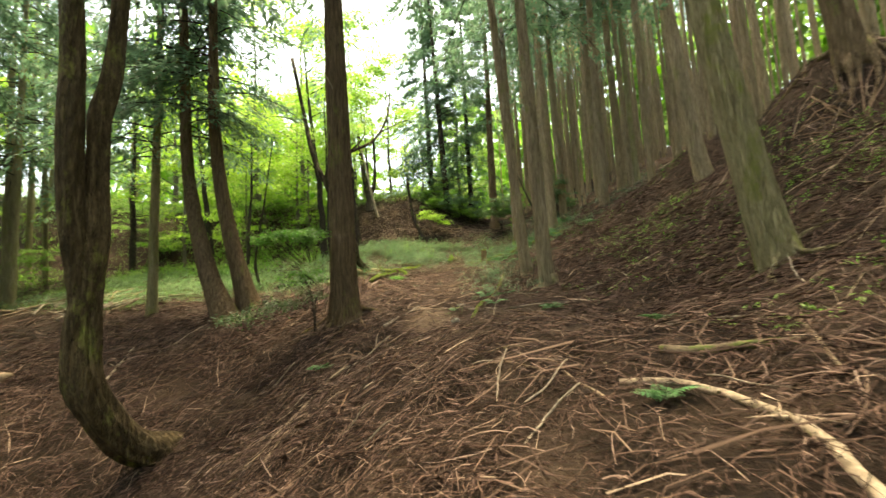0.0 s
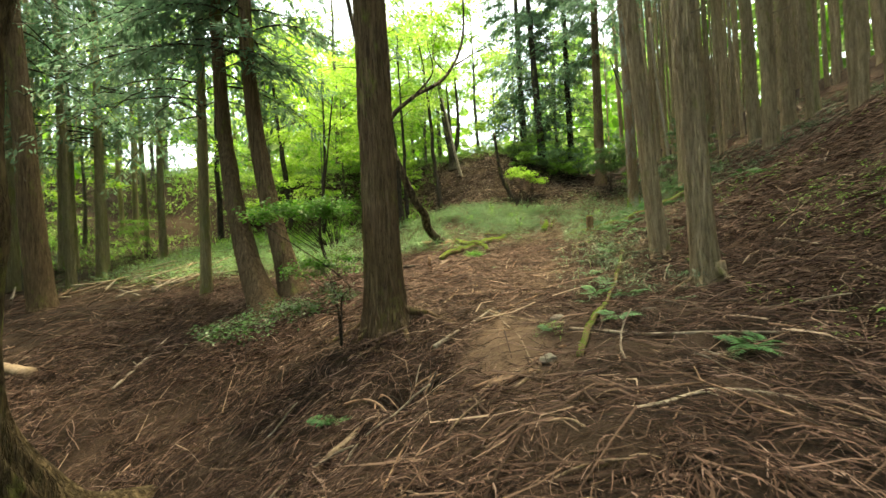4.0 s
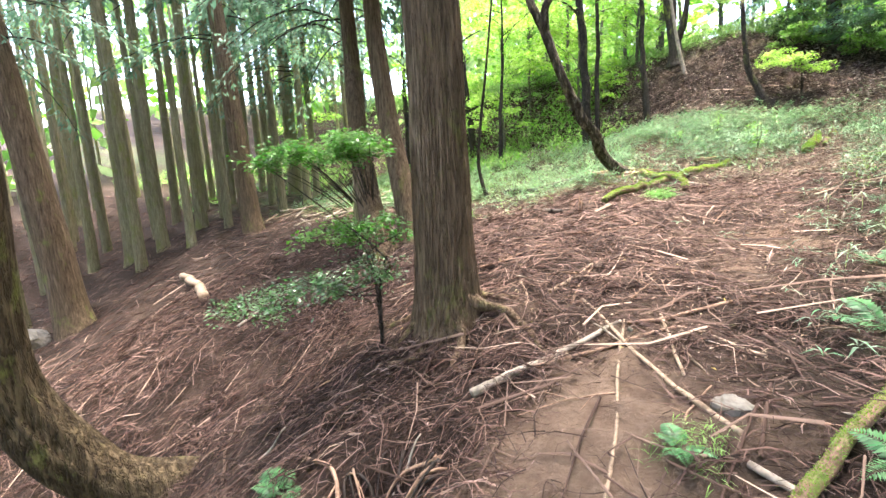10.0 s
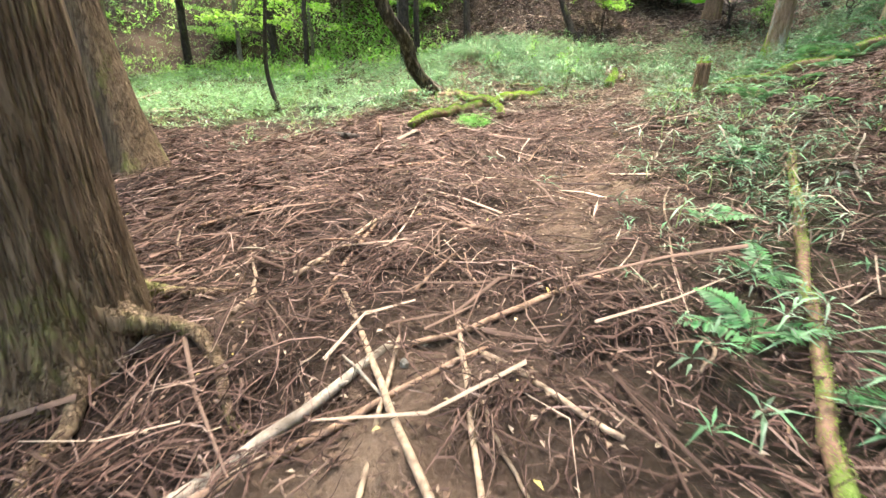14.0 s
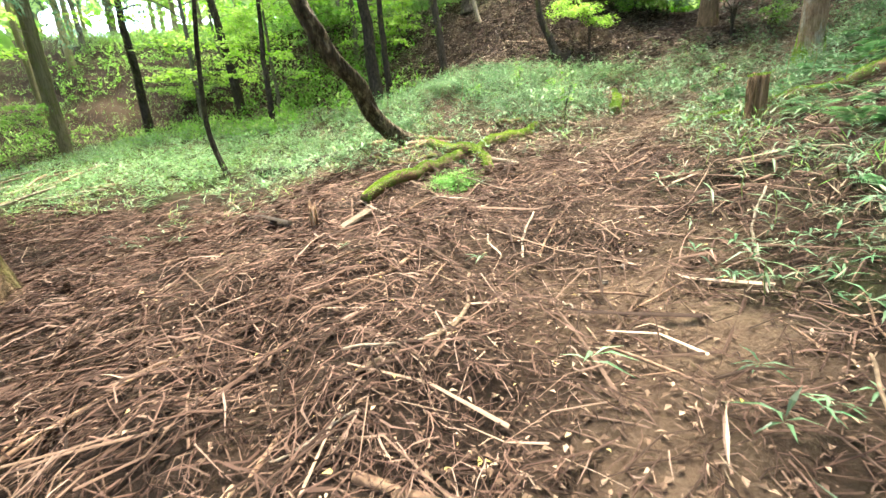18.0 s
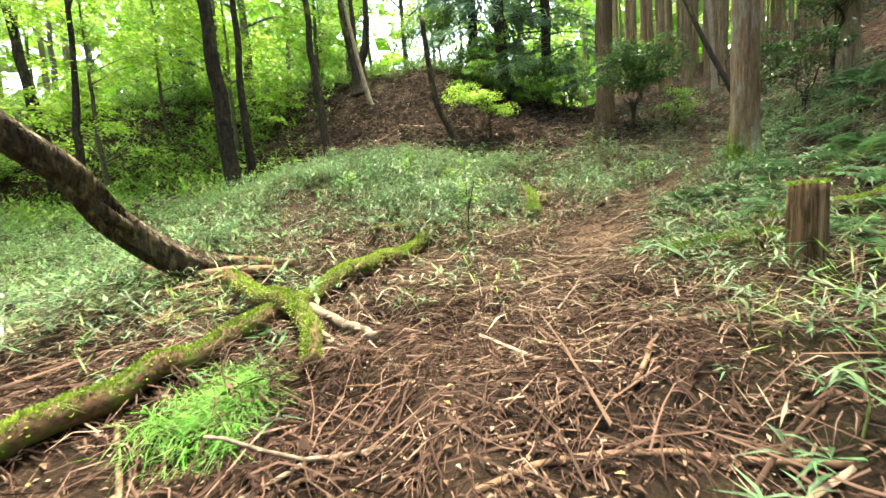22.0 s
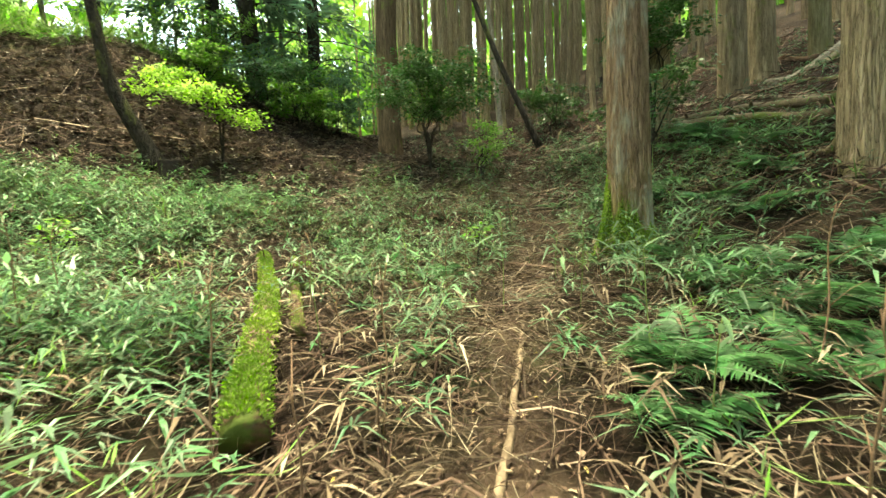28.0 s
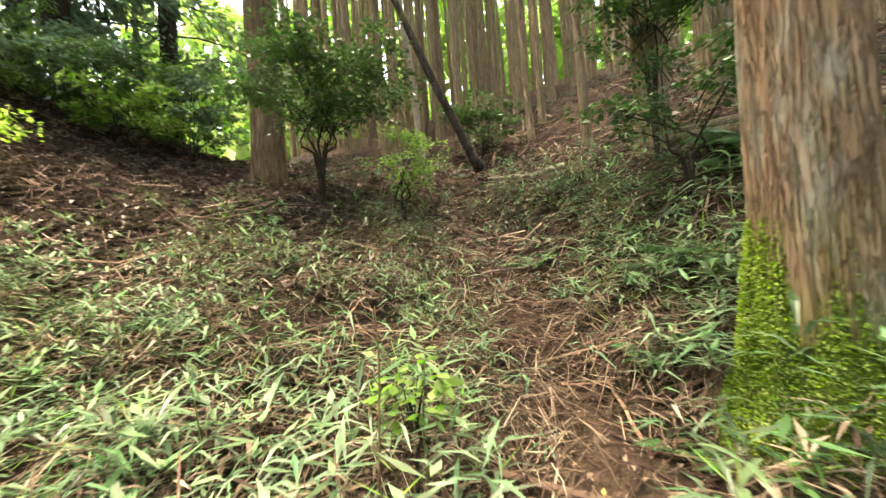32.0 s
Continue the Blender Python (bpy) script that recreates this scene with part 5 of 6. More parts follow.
def mossy_log(pts, r0, r1, label, tufts, seed, n=26):
    rng = np.random.default_rng(seed)
    line = curve_through(pts, n)
    line[:, 2] += high(line[:, 0], line[:, 1]) + 0.03
    o = line[n // 2].copy()
    e = thing("mossy_log", o[0], o[1], o[2], label, "log", "mossy logs")
    rad = np.linspace(r0, r1, n)
    part("stem", mesh_np("stem", *tube(line - o, rad, 18, 0.14, 0.14, 9, seed), MOSS_WOOD_FULL), e)
    v, f = fur(line - o, rad, int(tufts * 2.4), rng, 0.018 if r0 > 0.04 or r1 > 0.04 else 0.008)
    tagged(part("moss", mesh_np("moss", v, f, MOSS, False), e, "bright green moss"), kind="stuff")
    return e


mossy_log([(1.63, 11.45, 0.0), (1.25, 9.9, 0.01), (0.82, 8.22, 0.01), (0.58, 7.4, 0.01), (0.4, 6.7, 0.0)], 0.028, 0.026, "long slender fallen pole furred with moss", 3000, 11, 40)
mossy_log([(-2.2, 12.6, 0.03), (-1.98, 13.1, 0.05), (-1.68, 13.97, 0.06), (-1.4, 14.8, 0.06), (-1.15, 15.5, 0.06), (-0.95, 16.1, 0.02)], 0.055, 0.065, "long fallen log covered in bright moss on the litter", 5200, 1)
mossy_log([(-2.2, 14.55, 0.12), (-1.85, 14.3, 0.14), (-1.5, 14.05, 0.13), (-1.3, 13.85, 0.08), (-1.2, 13.6, 0.0)], 0.06, 0.05, "crooked mossy branch lying over the mossy log", 1600, 2)
mossy_log([(-3.0, 14.4, 0.0), (-2.6, 14.25, 0.02), (-2.0, 14.2, 0.03)], 0.03, 0.025, "thin mossy branch beside the leaning tree", 700, 3)
mossy_log([(0.24, 16.85, 0.06), (0.27, 17.2, 0.08), (0.34, 17.85, 0.09), (0.37, 18.6, 0.07), (0.36, 19.4, 0.0)], 0.085, 0.05, "rotting log thickly covered in moss beside the trail", 4200, 4)
mossy_log([(0.5, 17.75, 0.03), (0.54, 18.4, 0.04), (0.62, 19.4, 0.02)], 0.04, 0.03, "thin mossy branch beside the rotting log", 1200, 5)
mossy_log([(1.62, 14.98, 0.03), (2.2, 14.86, 0.06), (2.87, 14.8, 0.06), (3.6, 14.6, 0.06), (4.3, 14.4, 0.0)], 0.06, 0.07, "mossy log lying behind the stump", 2600, 6)
mossy_log([(2.85, 16.05, 0.02), (3.1, 15.95, 0.06), (3.4, 15.98, 0.03)], 0.08, 0.065, "lump of mossed rotten wood among ferns", 2400, 7)
mossy_log([(0.9, 14.75, 0.02), (1.3, 14.62, 0.05), (1.7, 14.55, 0.03)], 0.05, 0.045, "short mossy log near the trail", 1500, 8)
mossy_log([(-1.6, 16.2, 0.02), (-1.2, 16.5, 0.04), (-0.8, 16.6, 0.02)], 0.04, 0.035, "mossy log sunk in the bamboo grass", 1200, 9)


def stump(x, y, r, h, label, mat=None, moss_top=True, seed=1, lean=(0.0, 0.0)):
    rng = np.random.default_rng(seed)
    z = float(high(x, y))
    e = thing("stump", x, y, z, label, "stump")
    s = np.linspace(-0.12, h, 14)
    line = np.stack([lean[0] * s, lean[1] * s, s], -1)
    v, f = tube(line, np.full(14, r), 26, 0.12, 0.16, 13, seed, 0.25, 0.12)
    top = v[13 * 26:14 * 26]
    top[:, 2] += rng.normal(0, 0.012, 26)
    part("body", mesh_np("body", v, f, mat or STUMP_WOOD), e)
    for k in range(7):
        a = rng.uniform(0, 6.28)
        p = np.array([math.cos(a) * r * 0.98, math.sin(a) * r * 0.98, rng.uniform(0.05, h * 0.6)])
        ln = np.stack([p, p + np.array([math.cos(a) * 0.008, math.sin(a) * 0.008, 0.1]), p + np.array([math.cos(a) * 0.004, math.sin(a) * 0.004, 0.22])])
        part("splinter", mesh_np("splinter", *tube(ln, np.array([0.01, 0.008, 0.003]), 5), mat or STUMP_WOOD), e)
    if moss_top:
        n = 500
        a, q = rng.uniform(0, 6.28, n), np.sqrt(rng.random(n)) * r * 1.05
        at = np.stack([np.cos(a) * q + lean[0] * h, np.sin(a) * q + lean[1] * h, np.full(n, h - 0.005)], -1)
        vv, ff = cards(at, rng.normal(0, 0.7, (n, 3)) + np.array([0, 0, 1.0]), rng.uniform(0.012, 0.035, n), rng.uniform(0.008, 0.016, n), up=rng.normal(0, 1, (n, 3)))
        tagged(part("moss", mesh_np("moss", vv, ff, MOSS, False), e, "yellow-green moss cap"), kind="stuff")
    return e


stump(1.36, 14.08, 0.08, 0.46, "weathered brown tree stump with a mossy top", seed=3)
stump(0.62, 18.75, 0.07, 0.2, "small mossy stump among bamboo grass", MOSS_WOOD_FULL, seed=5)
stump(-0.85, 22.85, 0.17, 0.2, "black rotten stump at the snag's foot", ROT, False, seed=6)
stump(-2.3, 11.9, 0.018, 0.26, "thin dead snapped sapling stub", DEAD_BROWN, False, 8)


def stone(x, y, sx, sy, sz, label, seed, turn=0.0, mat=None):
    bm = bmesh.new()
    bmesh.ops.create_icosphere(bm, subdivisions=3, radius=1.0)
    for v in bm.verts:
        n = noise.noise(v.co * 1.1 + Vector((seed * 3.7, 0, 0)))
        c = Vector((round(v.co.x * 2.2) / 2.2, round(v.co.y * 2.2) / 2.2, round(v.co.z * 2.2) / 2.2))
        v.co = (v.co * 0.6 + c * 0.4) * (1 + 0.35 * n)
        v.co.x, v.co.y, v.co.z = v.co.x * sx, v.co.y * sy, v.co.z * sz
    me = bpy.data.meshes.new("stone")
    bm.to_mesh(me)
    bm.free()
    me.materials.append(mat or ROCK)
    ob = new("stone", me)
    ob.matrix_world = pose(x, y, float(high(x, y)) + sz * 0.45, 0, 0, turn)
    return tagged(ob, label, "stone", "stones")


stone(0.27, 7.74, 0.09, 0.07, 0.045, "pale angular stone on the bare soil", 1)
stone(0.14, 6.69, 0.075, 0.055, 0.045, "pale angular stone beside the trail", 2, 40)
stone(-13.2, 6.0, 0.55, 0.4, 0.3, "grey boulder in the gully", 3)
stone(-8.2, 4.6, 0.16, 0.12, 0.08, "flat grey stone in the gully bed", 4)
for k in range(16):
    x, y = RNG.normal(-0.1, 1.0), RNG.uniform(5, 13)
    stone(x, y, RNG.uniform(0.014, 0.03), RNG.uniform(0.012, 0.024), RNG.uniform(0.01, 0.02), "small pale stone on the litter", 10 + k, 30 * k)

# a cut timber block lying in the litter
bm = bmesh.new()
bmesh.ops.create_cube(bm, size=1.0)
bmesh.ops.scale(bm, vec=(0.3, 0.11, 0.1), verts=bm.verts)
bmesh.ops.bevel(bm, geom=bm.edges[:], offset=0.008, segments=2, affect="EDGES")
bmesh.ops.subdivide_edges(bm, edges=bm.edges[:], cuts=1)
for v in bm.verts:
    v.co += 0.004 * noise.noise_vector(v.co * 18)
me = bpy.data.meshes.new("timber_block")
bm.to_mesh(me)
bm.free()
me.materials.append(TIMBER)
block = tagged(new("timber_block", me), "dark square-cut timber block lying in the litter", "timber")
block.matrix_world = lay(-2.02, 12.1, 0.75, 0.05) @ pose(0, 0, 0, 10, -4, 0)


# roots hanging into the washed-out hollow beside the trail
def hollow_roots(x, y, radius, count, seed):
    rng = np.random.default_rng(seed)
    z = float(high(x, y))
    e = thing("hanging_roots", x, y, z, "dark bare roots hanging into a washed-out hollow", "roots")
    for _ in range(count):
        a = rng.normal(1.2, 0.9)
        s = np.linspace(0, 1, 8)
        d = radius * (1.25 - 1.15 * s * rng.uniform(0.7, 1.1))
        px, py = np.cos(a + 0.5 * rng.normal() * s) * d, np.sin(a + 0.5 * rng.normal() * s) * d
        pz = high(x + px, y + py) - z + 0.015 + 0.09 * np.sin(np.pi * s) * rng.uniform(0.3, 1.0) + rng.normal(0, 0.008, 8)
        part("root", mesh_np("root", *tube(np.stack([px, py, pz], -1), np.linspace(0.009, 0.003, 8) * rng.uniform(0.6, 1.5), 6, 0.2), DEAD_BROWN if rng.random() < 0.4 else ROT), e)


hollow_roots(-1.15, 6.7, 0.32, 26, 5)
hollow_roots(6.2, 5.9, 0.7, 22, 6)


# ---------------------------------------------------------------- ferns
def frond_mesh(L, pairs, arch, seed, width=0.32):
    rng = np.random.default_rng(seed)
    s = np.linspace(0, 1, 12)
    line = np.stack([L * s * (1 - 0.12 * arch * s), 0 * s, L * arch * (1.1 * s - 1.35 * s * s)], -1)
    stem = tube(line, np.linspace(0.004, 0.0012, 12), 4)
    k = np.repeat(np.linspace(0.16, 0.99, pairs), 2)
    at = np.stack([np.interp(k, s, line[:, c]) for c in range(3)], -1)
    side = np.tile([-1.0, 1.0], pairs)
    way = np.stack([np.full(len(k), 0.45), side, np.full(len(k), -0.12)], -1) + rng.normal(0, 0.07, (len(k), 3))
    ln = L * width * np.sin(np.pi * np.clip(0.12 + 0.86 * k, 0, 1)) ** 0.8 * (1.15 - 0.55 * k)
    leaves = blades(at, way, np.maximum(ln, 0.012), np.maximum(ln * 0.24, 0.008), 0.12, fold=0.05)
    return mesh_np("frond", *merged([stem, leaves]), LEAF_FERN, False)


FRONDS = [frond_mesh(0.42 + 0.06 * k, 20 + 2 * (k % 3), 0.35 + 0.12 * (k % 3), k) for k in range(5)]


def fern(x, y, size, seed, label="green fern with arching fronds on the forest floor"):
    rng = np.random.default_rng(seed + 400)
    e = thing("fern", x, y, float(high(x, y)), label, "fern", "ferns")
    count = int(rng.integers(5, 9))
    for k in range(count):
        ob = part("frond", FRONDS[int(rng.integers(len(FRONDS)))], e)
        s = size * rng.uniform(0.7, 1.15)
        ob.matrix_basis = pose(0, 0, 0, 0, 0, 360 / count * k + rng.uniform(-20, 20)) @ pose(0, 0, 0, rng.uniform(-18, 18), -rng.uniform(5, 32), 0) @ Matrix.Diagonal((s, s, s, 1))
    return e


FERNS = ((1.19, 8.66, 0.6), (0.85, 9.1, 0.55), (0.85, 7.55, 0.42), (1.14, 11.2, 0.45), (0.14, 7.35, 0.35), (-1.9, 6.55, 0.45), (1.36, 2.76, 0.42), (2.24, 4.4, 0.6), (1.69, 6.6, 0.55), (1.0, 9.6, 0.5), (0.9, 10.3, 0.5),
         (1.42, 12.0, 0.5), (1.3, 11.5, 0.45), (-1.6, 13.9, 0.4), (4.87, 17.9, 0.9), (3.28, 16.48, 0.9), (1.95, 14.4, 0.75), (1.75, 14.05, 0.75), (5.1, 18.4, 0.9), (3.4, 16.2, 0.9), (4.3, 16.0, 0.9), (2.55, 16.3, 0.8), (1.4, 14.75, 0.6), (5.0, 16.7, 0.9),
         (1.85, 16.5, 0.7), (1.85, 15.25, 0.85), (0.95, 15.2, 0.5), (1.05, 14.9, 0.6), (3.06, 15.95, 0.9), (1.5, 15.2, 0.7), (2.05, 15.0, 0.85), (5.3, 18.7, 0.9), (1.7, 16.3, 0.65), (2.3, 16.15, 0.85), (2.15, 15.6, 0.75), (3.8, 17.2, 0.8), (4.0, 18.6, 0.7), (2.0, 16.5, 0.8), (2.85, 16.8, 0.85), (2.75, 16.4, 0.85),
         (2.15, 16.25, 0.85), (3.0, 17.35, 0.7), (3.95, 17.7, 0.7), (2.9, 18.25, 0.35), (3.2, 18.5, 0.35), (5.0, 18.15, 0.9), (3.95, 19.8, 0.5), (2.7, 15.2, 0.8), (3.5, 15.4, 0.9), (2.3, 13.6, 0.7), (2.8, 14.1, 0.75), (2.2, 12.6, 0.6), (3.7, 13.6, 0.8), (4.2, 15.0, 0.8), (2.75, 17.0, 0.7), (1.75, 13.1, 0.55))
for k, (x, y, s) in enumerate(FERNS):
    fern(x, y, s, k)


# ---------------------------------------------------------------- shrubs
def shrub(x, y, height, width, label, leaf_mat, seed, stems=4, clumps=26, per=90, size=0.06, low=0.35, name="shrub", centres=None, stem_r=0.02):
    rng = np.random.default_rng(seed + 700)
    z = float(high(x, y))
    e = thing(name, x, y, z, label, "shrub", "shrubs")
    tips = []
    if centres is None:
        for _ in range(clumps):
            u = unit(rng.normal(0, 1, 3)) * rng.uniform(0.45, 1.0)
            tips.append(np.array([u[0] * width / 2, u[1] * width / 2, height * (low + (1 - low) * (0.5 + 0.5 * u[2]))]))
    else:
        tips = [np.asarray(c, float) - np.array([x, y, z]) for c in centres]
    order = sorted(range(len(tips)), key=lambda i: math.atan2(tips[i][1], tips[i][0]))
    fork = np.array([0, 0, height * low * 0.6])
    for s in range(stems):
        a = 6.28 * s / stems
        mid = np.array([math.cos(a) * width * 0.1, math.sin(a) * width * 0.1, height * low])
        end = tips[order[int(len(tips) * (s + 0.5) / stems)]]
        part("stem", mesh_np("stem", *tube(curve_through([np.array([0, 0, -0.08]), fork * 0.7 + mid * 0.3, mid, end], 12), np.linspace(stem_r, 0.005, 12), 6, 0.1), BARK_DARK), e)
    twigs = []
    for t in tips:
        root = np.array([t[0] * 0.25, t[1] * 0.25, t[2] * 0.75])
        twigs.append(tube(curve_through([root, (root + t) / 2 + np.array([0, 0, 0.04]), t], 5), np.linspace(min(0.006, 0.4 * stem_r), 0.0015, 5), 4))
    tagged(part("branchwork", mesh_np("branchwork", *merged(twigs), BARK_DARK), e), kind="stuff")
    v, f = leaf_layers(tips, width * 0.24, 0.035, per, size, rng, 0.1)
    part("foliage", mesh_np("foliage", v, f, leaf_mat, False), e)
    return e


shrub(3.2, 22.3, 2.1, 2.0, "dense dark evergreen shrub in front of a cedar", LEAF_SHRUB, 1, 5, 44, 190, 0.07, 0.4)
shrub(5.45, 19.55, 2.2, 1.5, "evergreen shrub with layered leaves among cedars", LEAF_SHRUB, 2, 4, 22, 150, 0.07, 0.5)
shrub(3.75, 21.4, 1.0, 0.9, "small leafy shrub beside the trail", LEAF_MID, 3, 3, 14, 90, 0.05, 0.3)
shrub(4.6, 18.9, 1.3, 1.2, "evergreen shrub above the mossy cedar", LEAF_SHRUB, 4, 3, 14, 100, 0.06, 0.35)
shrub(-0.15, 23.4, 1.9, 2.0, "bright yellow-green maple sapling in layers", LEAF_BRIGHT, 5, 3, 0, 280, 0.068, 0.6, "maple_sapling",
      [(-0.9, 23.2, 5.45), (-0.6, 23.3, 5.3), (-0.3, 23.2, 5.1), (0.1, 23.3, 4.95), (-0.8, 23.4, 5.6), (-1.0, 23.3, 5.2), (0.3, 23.4, 4.85), (-0.45, 23.5, 5.4), (-0.15, 23.1, 5.25), (-0.7, 23.0, 5.15)])
for k, (x, y, hh, w, mat) in enumerate(((1.3, 25.2, 1.6, 2.0, LEAF_SHRUB), (2.3, 26.2, 1.8, 2.2, LEAF_MID), (-0.6, 25.8, 1.5, 1.8, LEAF_SHRUB), (-13.5, 22.5, 2.2, 2.6, LEAF_BRIGHT), (-6.6, 24.8, 1.6, 1.6, LEAF_BRIGHT), (-9.8, 26.8, 2.4, 2.8, LEAF_BRIGHT), (-13.5, 27.5, 2.6, 3.0, LEAF_BRIGHT), (-6.8, 27.6, 2.2, 2.4, LEAF_BRIGHT), (-17.5, 24.0, 2.8, 3.2, LEAF_MID), (-18.5, 19.5, 2.0, 2.6, LEAF_MID), (-2.9, 28.4, 2.4, 2.8, LEAF_BRIGHT), (5.0, 27.0, 2.0, 2.2, LEAF_MID), (7.2, 24.0, 1.3, 1.6, LEAF_SHRUB))):
    shrub(x, y, hh, w, ("dark evergreen shrub on the bank" if mat is LEAF_SHRUB else "leafy green shrub at the foot of the bank" if mat is LEAF_MID else "bright green shrub in open light"), mat, 20 + k, 3, 18, 130, 0.085, 0.25)
for k, (x, y, hh) in enumerate(((-0.52, 16.2, 0.75), (-1.57, 18.45, 0.6), (-1.72, 19.5, 0.65), (-2.2, 17.4, 0.55), (-0.95, 19.0, 0.5), (2.1, 18.6, 0.55))):
    shrub(x, y, hh, 0.26, "thin upright seedling with few leaves among bamboo grass", LEAF_MID, 80 + k, 1, 7, 14, 0.055, 0.45, "seedling", stem_r=0.007)
# the sapling beside the stout cedar: tiers of sprays that reach out over the bank
def tier(z, drop, reach, count, seed):
    rng = np.random.default_rng(seed)
    out = []
    for k in range(count):
        f = (k + rng.random()) / count
        d = reach * (f * 1.15 - 0.15)
        out.append(np.array([-2.45 - 0.8 * d + rng.normal(0, 0.13), 7.88 - 0.55 * d + rng.normal(0, 0.17), z - drop * f + rng.normal(0, 0.05)]))
    return out


sapling = shrub(-2.45, 7.88, 2.0, 1.0, "slim evergreen sapling with layered leaf sprays beside a cedar", LEAF_SAPLING, 60, 2, 0, 150, 0.052, 0.45, "evergreen_sapling", tier(2.3, 0.12, 1.0, 22, 64) + tier(1.55, 0.06, 0.5, 8, 65), 0.016)
low_tips = [c - np.array(sapling.location) for c in tier(1.2, 0.42, 1.55, 26, 66)]
part("low_foliage", mesh_np("low_foliage", *leaf_layers(low_tips, 0.26, 0.05, 90, 0.045, np.random.default_rng(67), 0.1), LEAF_SHRUB, False), sapling, "dull bluish-green lower leaf sprays")
for k in range(5):
    tip = low_tips[5 * k + 3]
    part("side_branch", mesh_np("side_branch", *tube(curve_through([np.array([0, 0, 0.35 + 0.08 * k]), tip * 0.5 + np.array([0, 0, 0.2]), tip], 9), np.linspace(0.008, 0.003, 9), 6), BARK_DARK), sapling)


# ---------------------------------------------------------------- ground cover that nobody could count
def scatter(count, xr, yr, keep, rng):
    out = []
    got = 0
    while got < count:
        x, y = rng.uniform(*xr, count), rng.uniform(*yr, count)
        ok = rng.random(count) < keep(x, y)
        out.append(np.stack([x[ok], y[ok]], -1))
        got += int(ok.sum())
    return np.vstack(out)[:count]


def near_trail(x, y, width=2.6):
    return np.exp(-np.abs(x - trail_x(y) + 0.3) / width)


def twigs_stuff(count, seed, xr, yr, keep, lmin, lmax, r, mat, name, label, lift=0.012):
    rng = np.random.default_rng(seed)
    p = scatter(count, xr, yr, keep, rng)
    a = rng.uniform(0, 2 * np.pi, count)
    L = np.exp(rng.uniform(math.log(lmin), math.log(lmax), count))
    bend = rng.normal(0, 0.35, count)
    rad = r * rng.uniform(0.5, 1.4, count) * (L / lmax) ** 0.35
    rings = []
    base = np.abs(rng.normal(0, lift, count))
    for s in (0.0, 0.5, 1.0):
        ang = a + bend * s
        x = p[:, 0] + np.cos(ang) * L * (s - 0.5)
        y = p[:, 1] + np.sin(ang) * L * (s - 0.5)
        z = high(x, y) + base + rad + rng.normal(0, lift * 0.5, count)
        tn = np.stack([-np.sin(ang), np.cos(ang)], -1)
        rr = rad * (1 - 0.55 * s)
        ring = [np.stack([x + tn[:, 0] * rr * c, y + tn[:, 1] * rr * c, z + rr * d], -1) for c, d in ((1, -0.6), (0, 1), (-1, -0.6))]
        rings.append(np.stack(ring, 1))
    v = np.stack(rings, 1).reshape(-1, 3)
    o = np.arange(count)[:, None, None] * 9
    q = [[i * 3 + k, i * 3 + k + 1, i * 3 + k + 4, i * 3 + k + 3] for i in range(2) for k in range(2)]
    f = (o + np.array(q)[None]).reshape(-1, 4)
    tagged(new(name, mesh_np(name, v, f, mat)), label, "litter", kind="stuff")


def litter_zone(x, y):
    return near_trail(x, y) * (1 - 0.9 * bare(x, y)) * np.where(y > 14.5, 0.5, 1.0)


def strands_stuff(count, seed, xr, yr, keep, lmin, lmax, width, mat, name, label, lift=0.03, clump=1.5):
    """Thin curled strands of dead foliage lying over one another in clumps."""
    rng = np.random.default_rng(seed)
    p = scatter(count, xr, yr, lambda x, y: np.clip(keep(x, y) * (1 + clump * vnoise(x * 3.3, y * 3.3, seed)), 0, 1), rng)
    a = rng.uniform(0, 2 * np.pi, count)
    L = rng.uniform(lmin, lmax, count)
    bend = rng.normal(0, 0.7, count)
    base = np.abs(rng.normal(0, lift, count))
    tilt = rng.normal(0, 0.22, count)
    rings = []
    roll = rng.uniform(0, np.pi, count)
    for s in (0.0, 0.5, 1.0):
        ang = a + bend * s
        x = p[:, 0] + np.cos(ang) * L * (s - 0.5)
        y = p[:, 1] + np.sin(ang) * L * (s - 0.5)
        z = high(x, y) + 0.004 + np.maximum(base + tilt * L * (s - 0.5), 0.0) + (0.12 * L if s == 0.5 else 0.0)
        w = width * (1.0, 0.85, 0.2)[int(2 * s)] * np.sqrt(L / lmax)
        off = np.stack([-np.sin(ang) * np.cos(roll) * w, np.cos(ang) * np.cos(roll) * w, np.sin(roll) * w], -1)
        q = np.stack([x, y, z], -1)
        rings.append(np.stack([q - off, q + off], 1))
    v = np.stack(rings, 1).reshape(-1, 3)
    o = np.arange(count)[:, None, None] * 6
    f = (o + np.array([[0, 1, 3, 2], [2, 3, 5, 4]])[None]).reshape(-1, 4)
    tagged(new(name, mesh_np(name, v, f, mat)), label, "litter", kind="stuff")


def heap(x, y):
    """Loose heaps into which the litter gathers."""
    return 0.12 * np.clip(vnoise(x * 1.7, y * 1.7, 51) + 0.8 * vnoise(x * 4.1, y * 4.1, 53) + 0.12, 0, 1)


